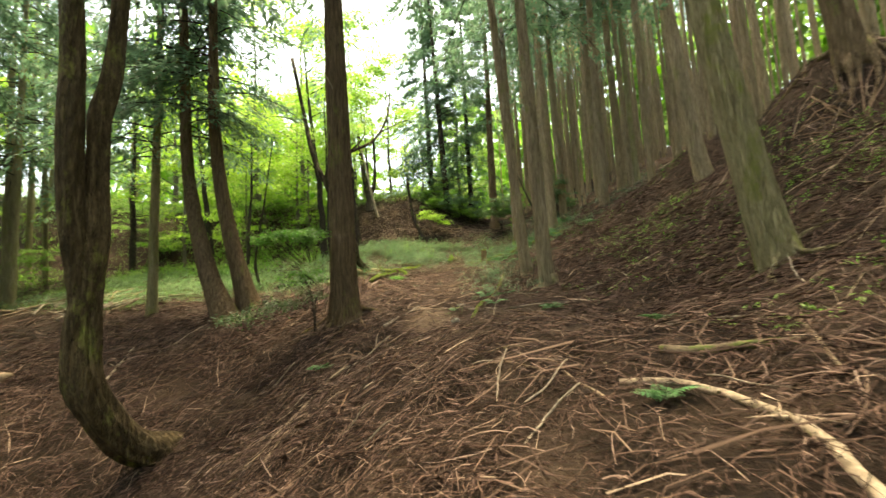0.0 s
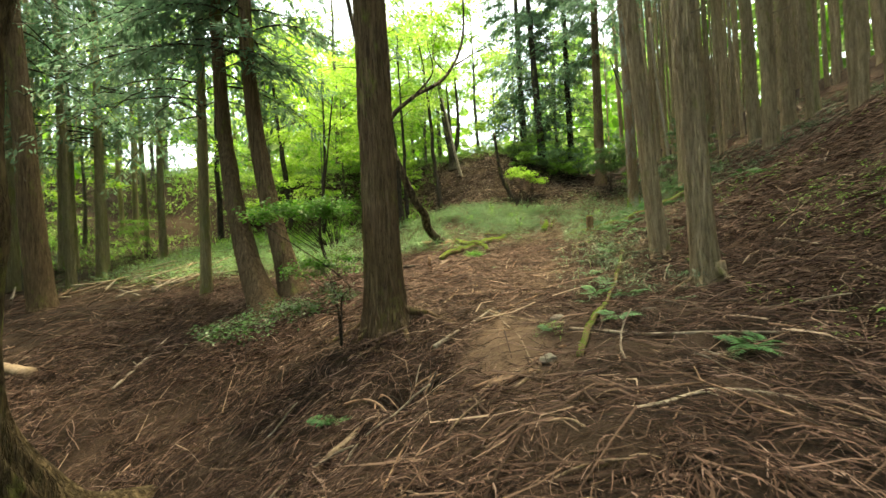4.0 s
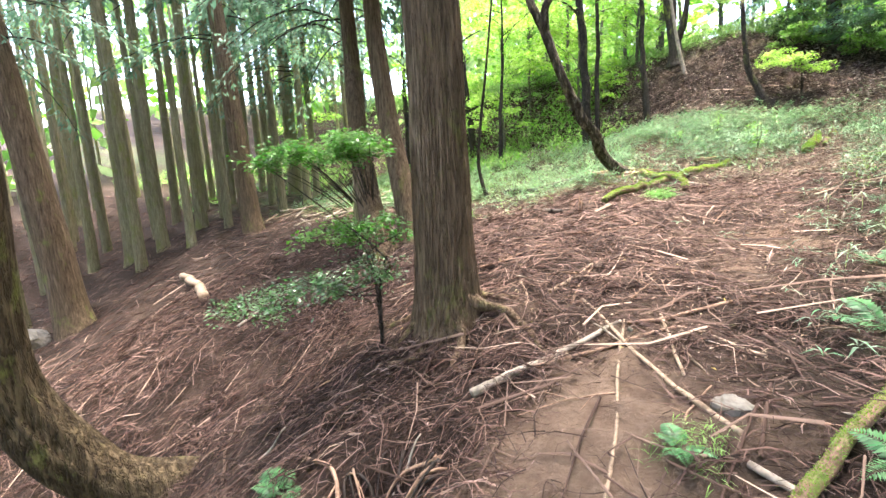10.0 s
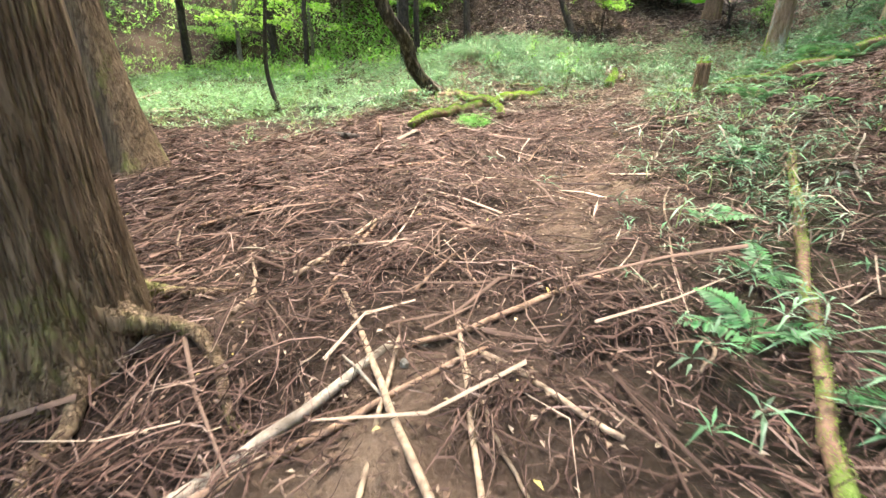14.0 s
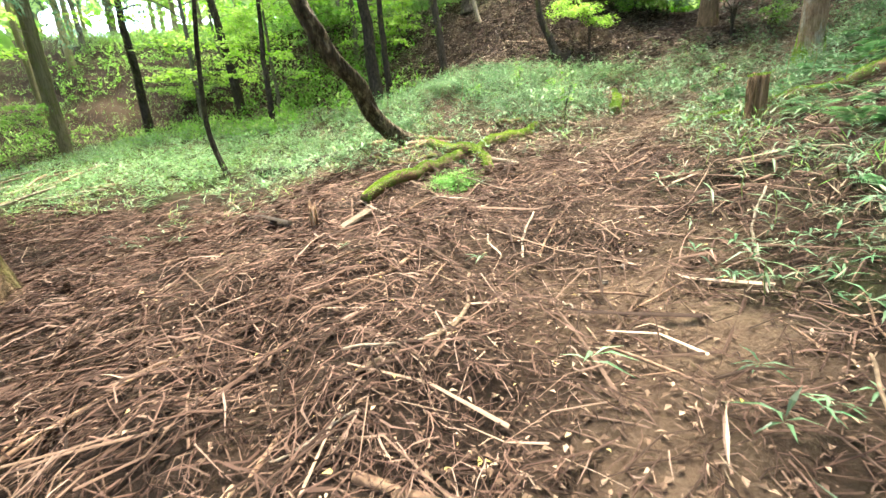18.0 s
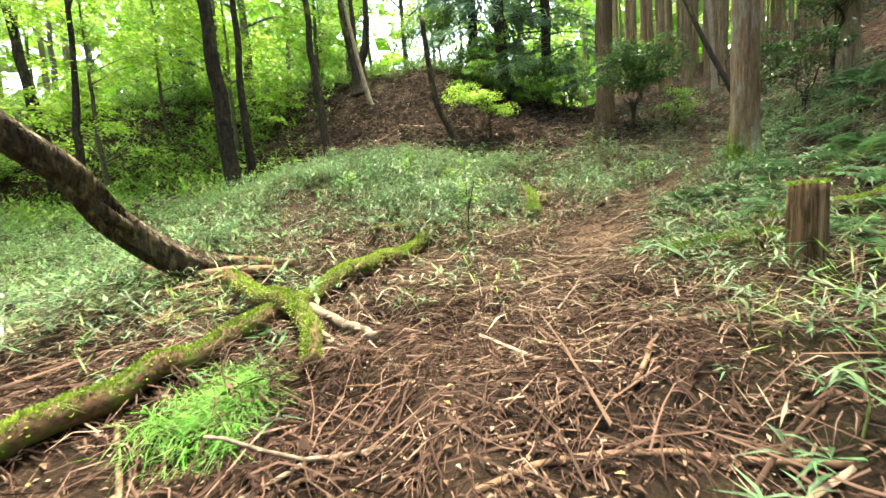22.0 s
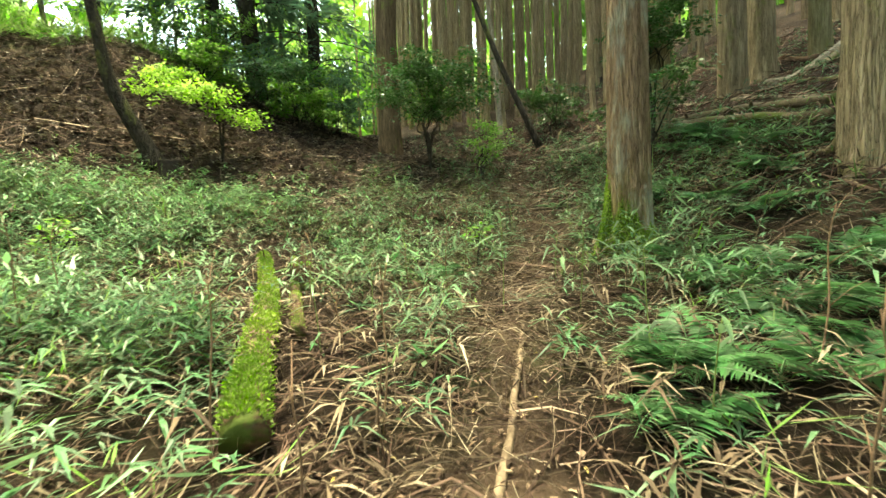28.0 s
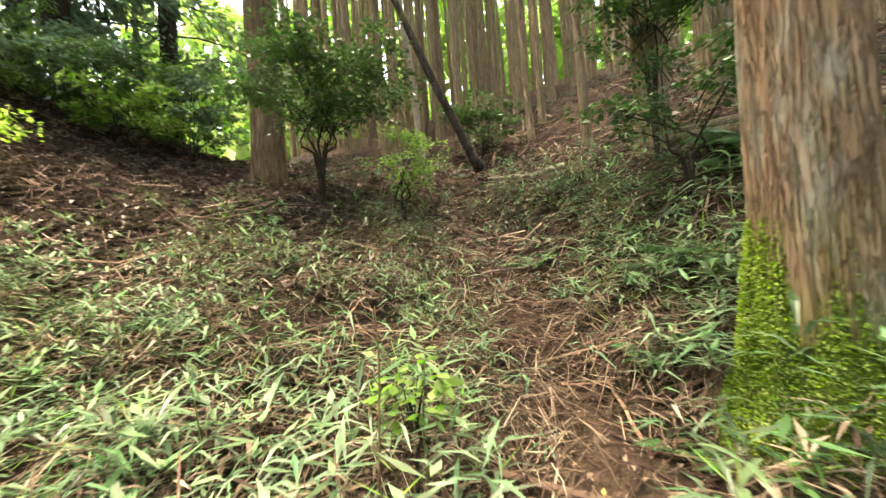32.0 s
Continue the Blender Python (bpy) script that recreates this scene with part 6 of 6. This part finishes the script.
def sprays_stuff(count, seed, xr, yr, keep, lmin, lmax, r, mat, name, label, sides=7):
    """Fallen cedar sprays: a bent stalk with limp side shoots, mostly pointing down the slope and tangled in heaps."""
    rng = np.random.default_rng(seed)
    p = scatter(count, xr, yr, lambda x, y: np.clip(keep(x, y) * (0.75 + 1.6 * vnoise(x * 1.9, y * 1.9, 51)), 0, 1), rng)
    e = 0.3
    fall = np.arctan2(high(p[:, 0], p[:, 1] - e) - high(p[:, 0], p[:, 1] + e), high(p[:, 0] - e, p[:, 1]) - high(p[:, 0] + e, p[:, 1]))
    a = np.where(rng.random(count) < 0.45, fall + rng.normal(0, 0.5, count), rng.uniform(0, 2 * np.pi, count))
    L = np.exp(rng.uniform(math.log(lmin), math.log(lmax), count))
    bend = rng.normal(0, 0.9, count)
    up = heap(p[:, 0], p[:, 1]) * rng.random(count) + np.abs(rng.normal(0, 0.012, count))
    rad = r * rng.uniform(0.6, 1.5, count)
    steps = np.linspace(0, 1, 5)
    xs, ys = [p[:, 0] - np.cos(a) * L * 0.5], [p[:, 1] - np.sin(a) * L * 0.5]
    for s in steps[1:]:
        ang = a + bend * (s - 0.5)
        xs.append(xs[-1] + np.cos(ang) * L * 0.25)
        ys.append(ys[-1] + np.sin(ang) * L * 0.25)
    x, y = np.stack(xs, 1), np.stack(ys, 1)
    z = high(x, y) + up[:, None] + rad[:, None] + (L * 0.16 * rng.random(count))[:, None] * np.sin(np.pi * steps)[None]
    head = a[:, None] + bend[:, None] * (steps - 0.5)[None]
    rr = rad[:, None] * (1 - 0.65 * steps)[None]
    ring = [np.stack([x - np.sin(head) * rr * c, y + np.cos(head) * rr * c, z + rr * d], -1) for c, d in ((1, -0.6), (0, 1), (-1, -0.6))]
    v = np.stack(ring, 2).reshape(-1, 3)
    q = np.array([[i * 3 + k, i * 3 + k + 1, i * 3 + k + 4, i * 3 + k + 3] for i in range(4) for k in range(2)])
    f = (np.arange(count)[:, None, None] * 15 + q[None]).reshape(-1, 4)
    i = np.repeat(np.arange(count), sides)
    n = len(i)
    s = rng.uniform(0.15, 0.98, n)
    j = np.minimum((s * 4).astype(int), 3)
    w = s * 4 - j
    bx, by, bz = (c[i, j] * (1 - w) + c[i, j + 1] * w for c in (x, y, z))
    ang = a[i] + bend[i] * (s - 0.5) + rng.choice([-1, 1], n) * rng.uniform(0.25, 0.9, n)
    ln = L[i] * rng.uniform(0.15, 0.45, n) * (1.15 - 0.6 * s)
    curl = rng.normal(0, 0.6, n)
    wide = rad[i] * rng.uniform(0.5, 1.0, n)
    rows = []
    for t, k in ((0.0, 1.0), (0.5, 0.9), (1.0, 0.25)):
        g = ang + curl * t
        cx, cy = bx + np.cos(g) * ln * t, by + np.sin(g) * ln * t
        cz = np.maximum(bz + ln * (0.12 * t - 0.3 * t * t), high(cx, cy) + 0.003)
        off = np.stack([-np.sin(g) * wide * k, np.cos(g) * wide * k, wide * k * 0.8], -1)
        c = np.stack([cx, cy, cz], -1)
        rows.append(np.stack([c - off, c + off], 1))
    v2 = np.stack(rows, 1).reshape(-1, 3)
    f2 = (np.arange(n)[:, None, None] * 6 + np.array([[0, 1, 3, 2], [2, 3, 5, 4]])[None]).reshape(-1, 4)
    tagged(new(name, mesh_np(name, *merged([(v, f), (v2, f2)]), mat)), label, "litter", kind="stuff")


sprays_stuff(7000, 41, (-5, 4.5), (-0.8, 14.5), lambda x, y: litter_zone(x, y) * np.where(y > 9.5, 0.45, 1.0), 0.12, 0.5, 0.0034, NEEDLES, "cedar_sprays", "tangled red-brown cedar sprays fallen on the floor")
sprays_stuff(8000, 42, (-10, -1), (0, 14), lambda x, y: sig((-x - 1.2) / 0.6) * (1 - 0.7 * green(x, y)), 0.2, 0.7, 0.0048, NEEDLES, "cedar_sprays", "tangled red-brown cedar sprays on the gully bank")
sprays_stuff(5000, 43, (1.8, 9), (0, 14), lambda x, y: 0.9 * sig((x - 2.2) / 0.4) * sig((8 - x) / 1.5), 0.2, 0.7, 0.005, NEEDLES, "cedar_sprays", "tangled red-brown cedar sprays on the litter slope")
twigs_stuff(7500, 1, (-8, 6), (-0.8, 21), litter_zone, 0.08, 0.6, 0.0046, TWIGS, "dead_twigs", "thin dead twigs strewn over the floor", 0.03)
twigs_stuff(9000, 26, (-5, 4), (8, 17), litter_zone, 0.025, 0.1, 0.0042, TWIGS, "wood_chips", "short broken twigs and chips on the floor", 0.015)
strands_stuff(70000, 2, (-6, 5), (-0.8, 14.5), litter_zone, 0.025, 0.14, 0.0023, NEEDLES, "cedar_litter", "brown fallen cedar sprays covering the floor", 0.026)
strands_stuff(16000, 24, (-4, 5), (13.5, 20), litter_zone, 0.05, 0.18, 0.0024, NEEDLES, "cedar_litter", "brown fallen cedar sprays among the bamboo grass", 0.02)
strands_stuff(30000, 25, (-5, 5), (13.5, 22), lambda x, y: np.clip(0.12 + green(x, y), 0, 1) * near_trail(x, y, 2.2), 0.08, 0.26, 0.0024, STRAW, "withered_stalks", "withered straw-coloured stalks among the bamboo grass", 0.07, 1.0)
twigs_stuff(5000, 3, (-16, 10), (2, 24), lambda x, y: 0.3 + 0 * x, 0.3, 1.1, 0.009, TWIGS, "distant_twigs", "dead twigs over the wider slopes", 0.03)


def leaves_stuff(count, seed, xr, yr, keep, lo, hi, mat, name, label):
    rng = np.random.default_rng(seed)
    p = scatter(count, xr, yr, keep, rng)
    a = rng.uniform(0, 2 * np.pi, count)
    base = np.stack([p[:, 0], p[:, 1], high(p[:, 0], p[:, 1]) + rng.uniform(0.004, 0.03, count)], -1)
    way = np.stack([np.cos(a), np.sin(a), rng.normal(0.05, 0.2, count)], -1)
    ln = rng.uniform(lo, hi, count)
    v, f = blades(base, way, ln, ln * rng.uniform(0.35, 0.6, count), 0.1, up=(0.15, 0.1, 1), fold=0.3)
    tagged(new(name, mesh_np(name, v, f, mat, False)), label, "litter", kind="stuff")


leaves_stuff(26000, 4, (-5, 5), (8, 21), lambda x, y: near_trail(x, y, 1.8) * np.where(y > 10, 1.0, 0.4), 0.014, 0.045, DRY_LEAVES, "dry_leaves", "dry brown and tan leaves on the floor")
leaves_stuff(34000, 5, (-12, 5), (20.5, 26.8), lambda x, y: np.clip(1.1 - green(x, y), 0, 1), 0.05, 0.14, BANK_LEAVES, "bank_leaves", "dry leaves lying on the far bank")


def bamboo_grass(plants, seed, xr, yr, keep, tall, leaf_l, leaf_w, per, mat, name, label, plain=False):
    """Low bamboo grass: short stems, each with a whorl of lance leaves."""
    rng = np.random.default_rng(seed)
    p = scatter(plants, xr, yr, keep, rng)
    hgt = rng.uniform(0.25, 1.0, plants) ** 1.2 * tall
    i = np.repeat(np.arange(plants), per)
    n = len(i)
    a = rng.uniform(0, 2 * np.pi, n)
    up = hgt[i] * rng.uniform(0.35, 1.0, n)
    x = p[i, 0] + rng.normal(0, 0.02, n)
    y = p[i, 1] + rng.normal(0, 0.02, n)
    base = np.stack([x, y, high(x, y) + up], -1)
    way = np.stack([np.cos(a), np.sin(a), rng.normal(0.35, 0.45, n)], -1)
    ln = leaf_l * rng.uniform(0.35, 1.45, n)
    if plain:
        v, f = cards(base, way, ln, leaf_w * rng.uniform(0.6, 1.3, n))
    else:
        v, f = blades(base, way, ln, leaf_w * rng.uniform(0.6, 1.3, n), 0.35, fold=0.12, mid=0.4)
    tagged(new(name, mesh_np(name, v, f, mat, False)), label, "grass", kind="stuff")


def sasa(plants, seed, xr, yr, keep, tall, leaf_l, leaf_w, per, mat, label, fine=True):
    """Bamboo grass: thin leaning stems, each with a fan of lance leaves at its top."""
    rng = np.random.default_rng(seed)
    p = scatter(plants, xr, yr, lambda x, y: keep(x, y) * (1 - 0.97 * np.exp(-((x - trail_x(y) + 0.02) / 0.42) ** 4)), rng)
    hgt = rng.uniform(0.15, 1.0, plants) ** 1.3 * tall
    lean = rng.normal(0, 0.35, (plants, 2)) * hgt[:, None]
    size = leaf_l * rng.uniform(0.6, 1.3, plants)
    i = np.repeat(np.arange(plants), per)
    n = len(i)
    a = rng.uniform(0, 2 * np.pi, plants)[i] + np.tile(np.arange(per), plants) * 2 * np.pi / per * 1.62 + rng.normal(0, 0.3, n)
    f = rng.uniform(0.72, 1.0, n)
    foot = np.stack([p[i, 0], p[i, 1], high(p[i, 0], p[i, 1])], -1)
    base = foot + np.stack([lean[i, 0] * f, lean[i, 1] * f, hgt[i] * f], -1)
    way = np.stack([np.cos(a), np.sin(a), rng.normal(0.3, 0.3, n)], -1)
    ln = size[i] * rng.uniform(0.6, 1.25, n)
    w = leaf_w * (ln / leaf_l) ** 0.5 * rng.uniform(0.75, 1.2, n)
    v, faces = blades(base, way, ln, w, 0.3, fold=0.14, mid=0.38) if fine else cards(base, way - np.array([0, 0, 0.15]), ln, w)
    tagged(new("bamboo_grass", mesh_np("bamboo_grass", v, faces, mat, False)), label, "grass", kind="stuff")


sasa(5200, 6, (-6, 5.5), (8.0, 20.5), green, 0.3, 0.125, 0.0135, 6, LEAF_SASA, "low bamboo grass with pale-edged leaves")
sasa(10500, 7, (-15, 5.5), (13.5, 23), lambda x, y: green(x, y) * (1 - 0.7 * sig((17.6 - y) / 0.3) * sig((x + 2.6) / 0.3)), 0.42, 0.115, 0.023, 6, LEAF_SASA_SUNLIT, "low bamboo grass on the flat below the bank", False)
bamboo_grass(6500, 8, (-15, 5.5), (12, 23), lambda x, y: green(x, y) * (1 - np.exp(-((x - trail_x(y) + 0.02) / 0.5) ** 4)), 0.34, 0.13, 0.008, 6, LEAF_GRASS, "fine_grass", "fine green grass among the bamboo grass", True)
bamboo_grass(4500, 9, (-6, 5.5), (9, 22), green, 0.16, 0.14, 0.009, 5, STRAW, "withered_grass", "withered straw-coloured bamboo grass leaves", True)
bamboo_grass(6000, 10, (-26, 2), (26, 33), lambda x, y: 0.9 + 0 * x, 0.5, 0.3, 0.035, 6, LEAF_GRASS, "ridge_grass", "sunlit grass on the ridge", True)
sasa(4600, 33, (-4, 5), (13.8, 21.5), lambda x, y: np.clip(green(x, y) + 0.25 * sig((y - 15.2) / 0.4) * sig((20.5 - y) / 0.5) * sig((x + 2.2) / 0.4) * sig((3.0 - x) / 0.4), 0, 1), 0.2, 0.16, 0.014, 5, STRAW, "withered tan bamboo grass leaves among the green")
sasa(2300, 29, (-3.4, 0.9), (15.6, 21.6), green, 0.42, 0.14, 0.017, 6, LEAF_SASA, "thick bamboo grass beside the rotting log")
sasa(800, 32, (0.9, 5.2), (14.2, 21.0), green, 0.45, 0.17, 0.017, 6, LEAF_SASA, "thick bamboo grass beside the climbing trail")
bamboo_grass(330, 11, (-1.2, 3.2), (14.5, 20.5), lambda x, y: np.where((np.abs(x - trail_x(y)) > 0.4) & (x < 3.2), green(x, y), 0.0), 0.3, 0.17, 0.018, 5, LEAF_PLANT, "broad_bamboo_grass", "broad-leaved bamboo grass beside the trail")
bamboo_grass(150, 12, (-1.7, -1.3), (13.0, 13.6), lambda x, y: np.exp(-((x + 1.5) / 0.16) ** 2 - ((y - 13.3) / 0.24) ** 2), 0.07, 0.16, 0.0045, 16, LEAF_TUFT, "grass_tuft", "tuft of fine bright grass beside the mossy log")
bamboo_grass(26, 13, (0.02, 0.28), (7.25, 7.5), lambda x, y: 0.9 + 0 * x, 0.03, 0.09, 0.004, 8, LEAF_GRASS, "grass_tuft", "small tuft of green grass on bare soil")

def gully_side(x, y):
    return sig((-x - 0.8) / 0.6) * (1 - 0.6 * green(x, y))


twigs_stuff(5500, 15, (-10, -0.5), (0, 14), gully_side, 0.08, 0.5, 0.004, TWIGS, "bank_twigs", "dead twigs over the gully bank", 0.015)
strands_stuff(28000, 16, (-10, -0.5), (0, 14), gully_side, 0.06, 0.28, 0.0036, NEEDLES, "bank_litter", "brown cedar sprays over the gully bank", 0.03)
twigs_stuff(6000, 17, (2, 11), (0, 25), lambda x, y: 0.9 * sig((x - 2.6) / 0.5), 0.15, 0.9, 0.007, TWIGS, "slope_twigs", "dead twigs over the cedar slope", 0.03)
strands_stuff(26000, 27, (-32, -8), (-2, 26), lambda x, y: 0.9 + 0 * x, 0.15, 0.5, 0.009, NEEDLES, "flat_litter", "brown cedar sprays over the far flat", 0.04, 1.8)
twigs_stuff(4000, 30, (-10, 5), (20.5, 26.8), lambda x, y: np.clip(1.0 - green(x, y), 0, 1), 0.1, 0.7, 0.006, TWIGS, "bank_sticks", "dead twigs over the far bank", 0.03)
strands_stuff(26000, 18, (1.5, 8), (0, 13), lambda x, y: 0.9 * sig((x - 2.0) / 0.4) * sig((8 - x) / 1.5), 0.08, 0.32, 0.0042, NEEDLES, "slope_litter", "brown cedar sprays over the litter slope", 0.035, 1.8)
strands_stuff(12000, 28, (4, 12), (13, 26), lambda x, y: 0.9 + 0 * x, 0.12, 0.4, 0.007, NEEDLES, "slope_litter", "brown cedar sprays over the cedar slope", 0.04, 1.8)
bamboo_grass(2200, 19, (3.5, 11), (13, 26), lambda x, y: np.clip(0.5 + 1.6 * vnoise(x * 0.7, y * 0.7, 33), 0, 1), 0.25, 0.11, 0.018, 5, LEAF_SASA, "slope_grass", "scattered bamboo grass on the cedar slope")
bamboo_grass(1500, 20, (2.2, 9), (3, 13), lambda x, y: np.clip(0.15 + 1.2 * vnoise(x * 0.7, y * 0.7, 35), 0, 1), 0.12, 0.07, 0.02, 5, LEAF_MID, "slope_seedlings", "scattered green seedlings on the litter slope")

rng = np.random.default_rng(12)
for k in range(26):
    x, y = rng.uniform(1.5, 5.2), rng.uniform(12.5, 19.2)
    if abs(x - trail_x(y)) > 0.75 and (x - 3.2) ** 2 + (y - 17.92) ** 2 > 0.2 and (x - 1.36) ** 2 + (y - 14.08) ** 2 > 0.12:
        fern(x, y, rng.uniform(0.45, 0.8), 200 + k)
for k in range(7):
    x, y = rng.uniform(-17, -7.5), rng.uniform(22.5, 26.5)
    shrub(x, y, rng.uniform(1.0, 2.2), rng.uniform(1.4, 2.6), "leafy green undergrowth at the foot of the bank" if k % 2 else "bright green undergrowth in open light", LEAF_MID if k % 2 else LEAF_BRIGHT, 80 + k, 3, 14, 110, 0.09, 0.2)
bamboo_grass(2600, 34, (-16, -5.0), (19.5, 26.5), lambda x, y: sig((-x - 6.0) / 0.7) * np.clip(0.5 + 1.5 * vnoise(x * 0.8, y * 0.8, 61), 0, 1), 0.55, 0.17, 0.05, 6, LEAF_MID, "bank_undergrowth", "leafy green undergrowth on the far bank", True)
bamboo_grass(7000, 22, (-30, -5.5), (16, 28), lambda x, y: sig((-x - 6.2) / 0.7) * np.where(y < 19.5, sig((-x - 13.5) / 0.6), 1.0), 0.3, 0.13, 0.02, 6, LEAF_GRASS, "bank_undergrowth", "low green undergrowth on the far bank", True)


def stalk(x, y, h, seed):
    """A thin bare stalk with a few dry side shoots."""
    rng = np.random.default_rng(seed + 1500)
    z = float(high(x, y))
    e = thing("dry_stalk", x, y, z, "thin brown leafless stalk standing in the bamboo grass", "stalk", "dry stalks", turn=rng.uniform(0, 360))
    line = curve_through([(0, 0, -0.03), (0.03, 0.01, h * 0.4), (0.02, 0.03, h * 0.75), (0.07 * h, 0.02, h)], 10)
    part("stem", mesh_np("stem", *tube(line, np.linspace(0.0045, 0.0018, 10), 5), DEAD_BROWN), e)
    for k in range(4):
        i = 3 + k * 2 if k < 3 else 8
        a = rng.uniform(0, 6.28)
        d = np.array([math.cos(a), math.sin(a), 0.9]) * rng.uniform(0.06, 0.16)
        part("side_shoot", mesh_np("side_shoot", *tube(curve_through([line[i], line[i] + d * 0.5, line[i] + d * np.array([1.0, 1.0, 0.8])], 5), np.linspace(0.0022, 0.001, 5), 4), DEAD_BROWN), e)
    return e


for k in range(44):
    x, y = rng.uniform(-3.6, 2.6), rng.uniform(15.6, 20.5)
    if abs(x - trail_x(y)) > 0.45:
        stalk(x, y, rng.uniform(0.3, 0.75), k)


def bamboo_plant(x, y, h, leaves, length, seed):
    """A taller bamboo grass plant: a thin bent stem with long lance leaves near its top."""
    rng = np.random.default_rng(seed + 1700)
    e = thing("bamboo_grass_plant", x, y, float(high(x, y)), "tall bamboo grass plant with long pointed leaves", "bamboo grass", "bamboo grass plants", turn=rng.uniform(0, 360))
    line = curve_through([(0, 0, -0.03), (0.02, 0.0, h * 0.5), (0.07 * h, 0.02, h)], 8)
    part("stem", mesh_np("stem", *tube(line, np.linspace(0.004, 0.002, 8), 5), STALK_GREEN), e)
    for k in range(leaves):
        at = line[-1 - (k % 4)] if k else line[-1]
        a = 2.4 * k + rng.uniform(-0.4, 0.4)
        way = np.array([[math.cos(a), math.sin(a), rng.uniform(-0.1, 0.7)]])
        L = length * rng.uniform(0.7, 1.2)
        s = np.linspace(0, 1, 7)
        d = unit(way)[0]
        mid = at + np.outer(s * L, d) - np.outer(s ** 2 * L * rng.uniform(0.2, 0.5), np.array([0, 0, 1.0]))
        side = unit(np.cross(d, np.array([0, 0, 1.0])))
        w = L * 0.05 * np.sin(np.pi * np.clip(0.08 + 0.92 * s, 0, 1)) ** 0.7
        v = np.stack([mid - np.outer(w, side) + np.outer(w * 0.35, [0, 0, 1]), mid, mid + np.outer(w, side) + np.outer(w * 0.35, [0, 0, 1])], 1).reshape(-1, 3)
        idx = np.arange(21).reshape(7, 3)
        q = np.concatenate([np.stack([idx[:-1, c], idx[:-1, c + 1], idx[1:, c + 1], idx[1:, c]], -1) for c in (0, 1)])
        part("leaf", mesh_np("leaf", v, [q], LEAF_PLANT), e)
    return e


STALK_GREEN = wood("green_stalk", (0.09, 0.13, 0.04), (0.2, 0.24, 0.09))
for k, (x, y, h, n, L) in enumerate(((1.75, 17.62, 0.6, 6, 0.24), (1.9, 16.62, 0.5, 6, 0.24), (1.75, 16.25, 0.42, 7, 0.22), (2.1, 17.3, 0.5, 6, 0.2), (0.85, 14.55, 0.3, 7, 0.2), (0.75, 14.25, 0.28, 7, 0.19), (0.95, 14.95, 0.32, 7, 0.2), (-0.15, 14.5, 0.26, 6, 0.17), (0.6, 17.6, 0.42, 6, 0.19), (0.95, 17.9, 0.4, 6, 0.19),
                                     (2.4, 17.9, 0.4, 6, 0.2), (2.5, 17.2, 0.4, 7, 0.2), (1.0, 18.6, 0.4, 6, 0.18), (3.0, 19.4, 0.5, 6, 0.2), (3.4, 18.9, 0.45, 6, 0.2), (4.2, 18.5, 0.5, 6, 0.22), (1.0, 13.2, 0.22, 7, 0.15), (1.4, 13.6, 0.25, 7, 0.16), (0.8, 12.3, 0.2, 7, 0.14), (2.2, 18.7, 0.4, 6, 0.18), (1.6, 19.1, 0.4, 6, 0.18), (-0.6, 17.4, 0.4, 6, 0.18), (-0.4, 18.2, 0.4, 6, 0.18), (-0.9, 15.7, 0.3, 6, 0.17), (0.7, 10.2, 0.18, 8, 0.14), (0.95, 10.7, 0.2, 8, 0.15), (0.6, 11.2, 0.18, 8, 0.13), (0.85, 11.9, 0.2, 8, 0.15), (1.15, 12.6, 0.22, 8, 0.16), (0.7, 12.9, 0.2, 8, 0.15), (1.3, 13.1, 0.22, 8, 0.16), (0.58, 12.1, 0.17, 8, 0.13), (1.5, 12.2, 0.2, 8, 0.15), (1.0, 9.5, 0.18, 8, 0.14), (1.3, 10.2, 0.2, 8, 0.15), (1.45, 11.2, 0.2, 8, 0.15), (0.75, 13.5, 0.22, 8, 0.16))):
    bamboo_plant(x, y, h, n, L, k)

for k, (x, y, hh, w) in enumerate(((-0.5, 25.2, 1.2, 1.5), (0.5, 25.6, 1.5, 1.9), (1.5, 24.9, 1.1, 1.4), (2.2, 25.2, 1.5, 1.6), (0.0, 26.4, 2.0, 2.2), (1.6, 26.8, 2.0, 2.2))):
    shrub(x, y, hh, w, "leafy bluish-green shrub on the crest of the bank" if k % 2 else "green leafy shrub on the crest of the bank", LEAF_CEDAR if k % 2 else LEAF_MID, 120 + k, 3, 16, 130, 0.085, 0.2)

bamboo_grass(2600, 31, (-36, -19), (12, 32), lambda x, y: np.clip(0.35 + 1.5 * vnoise(x * 0.4, y * 0.4, 41), 0, 1), 0.5, 0.2, 0.07, 6, LEAF_MID, "flat_undergrowth", "low green undergrowth among the plantation trunks", True)
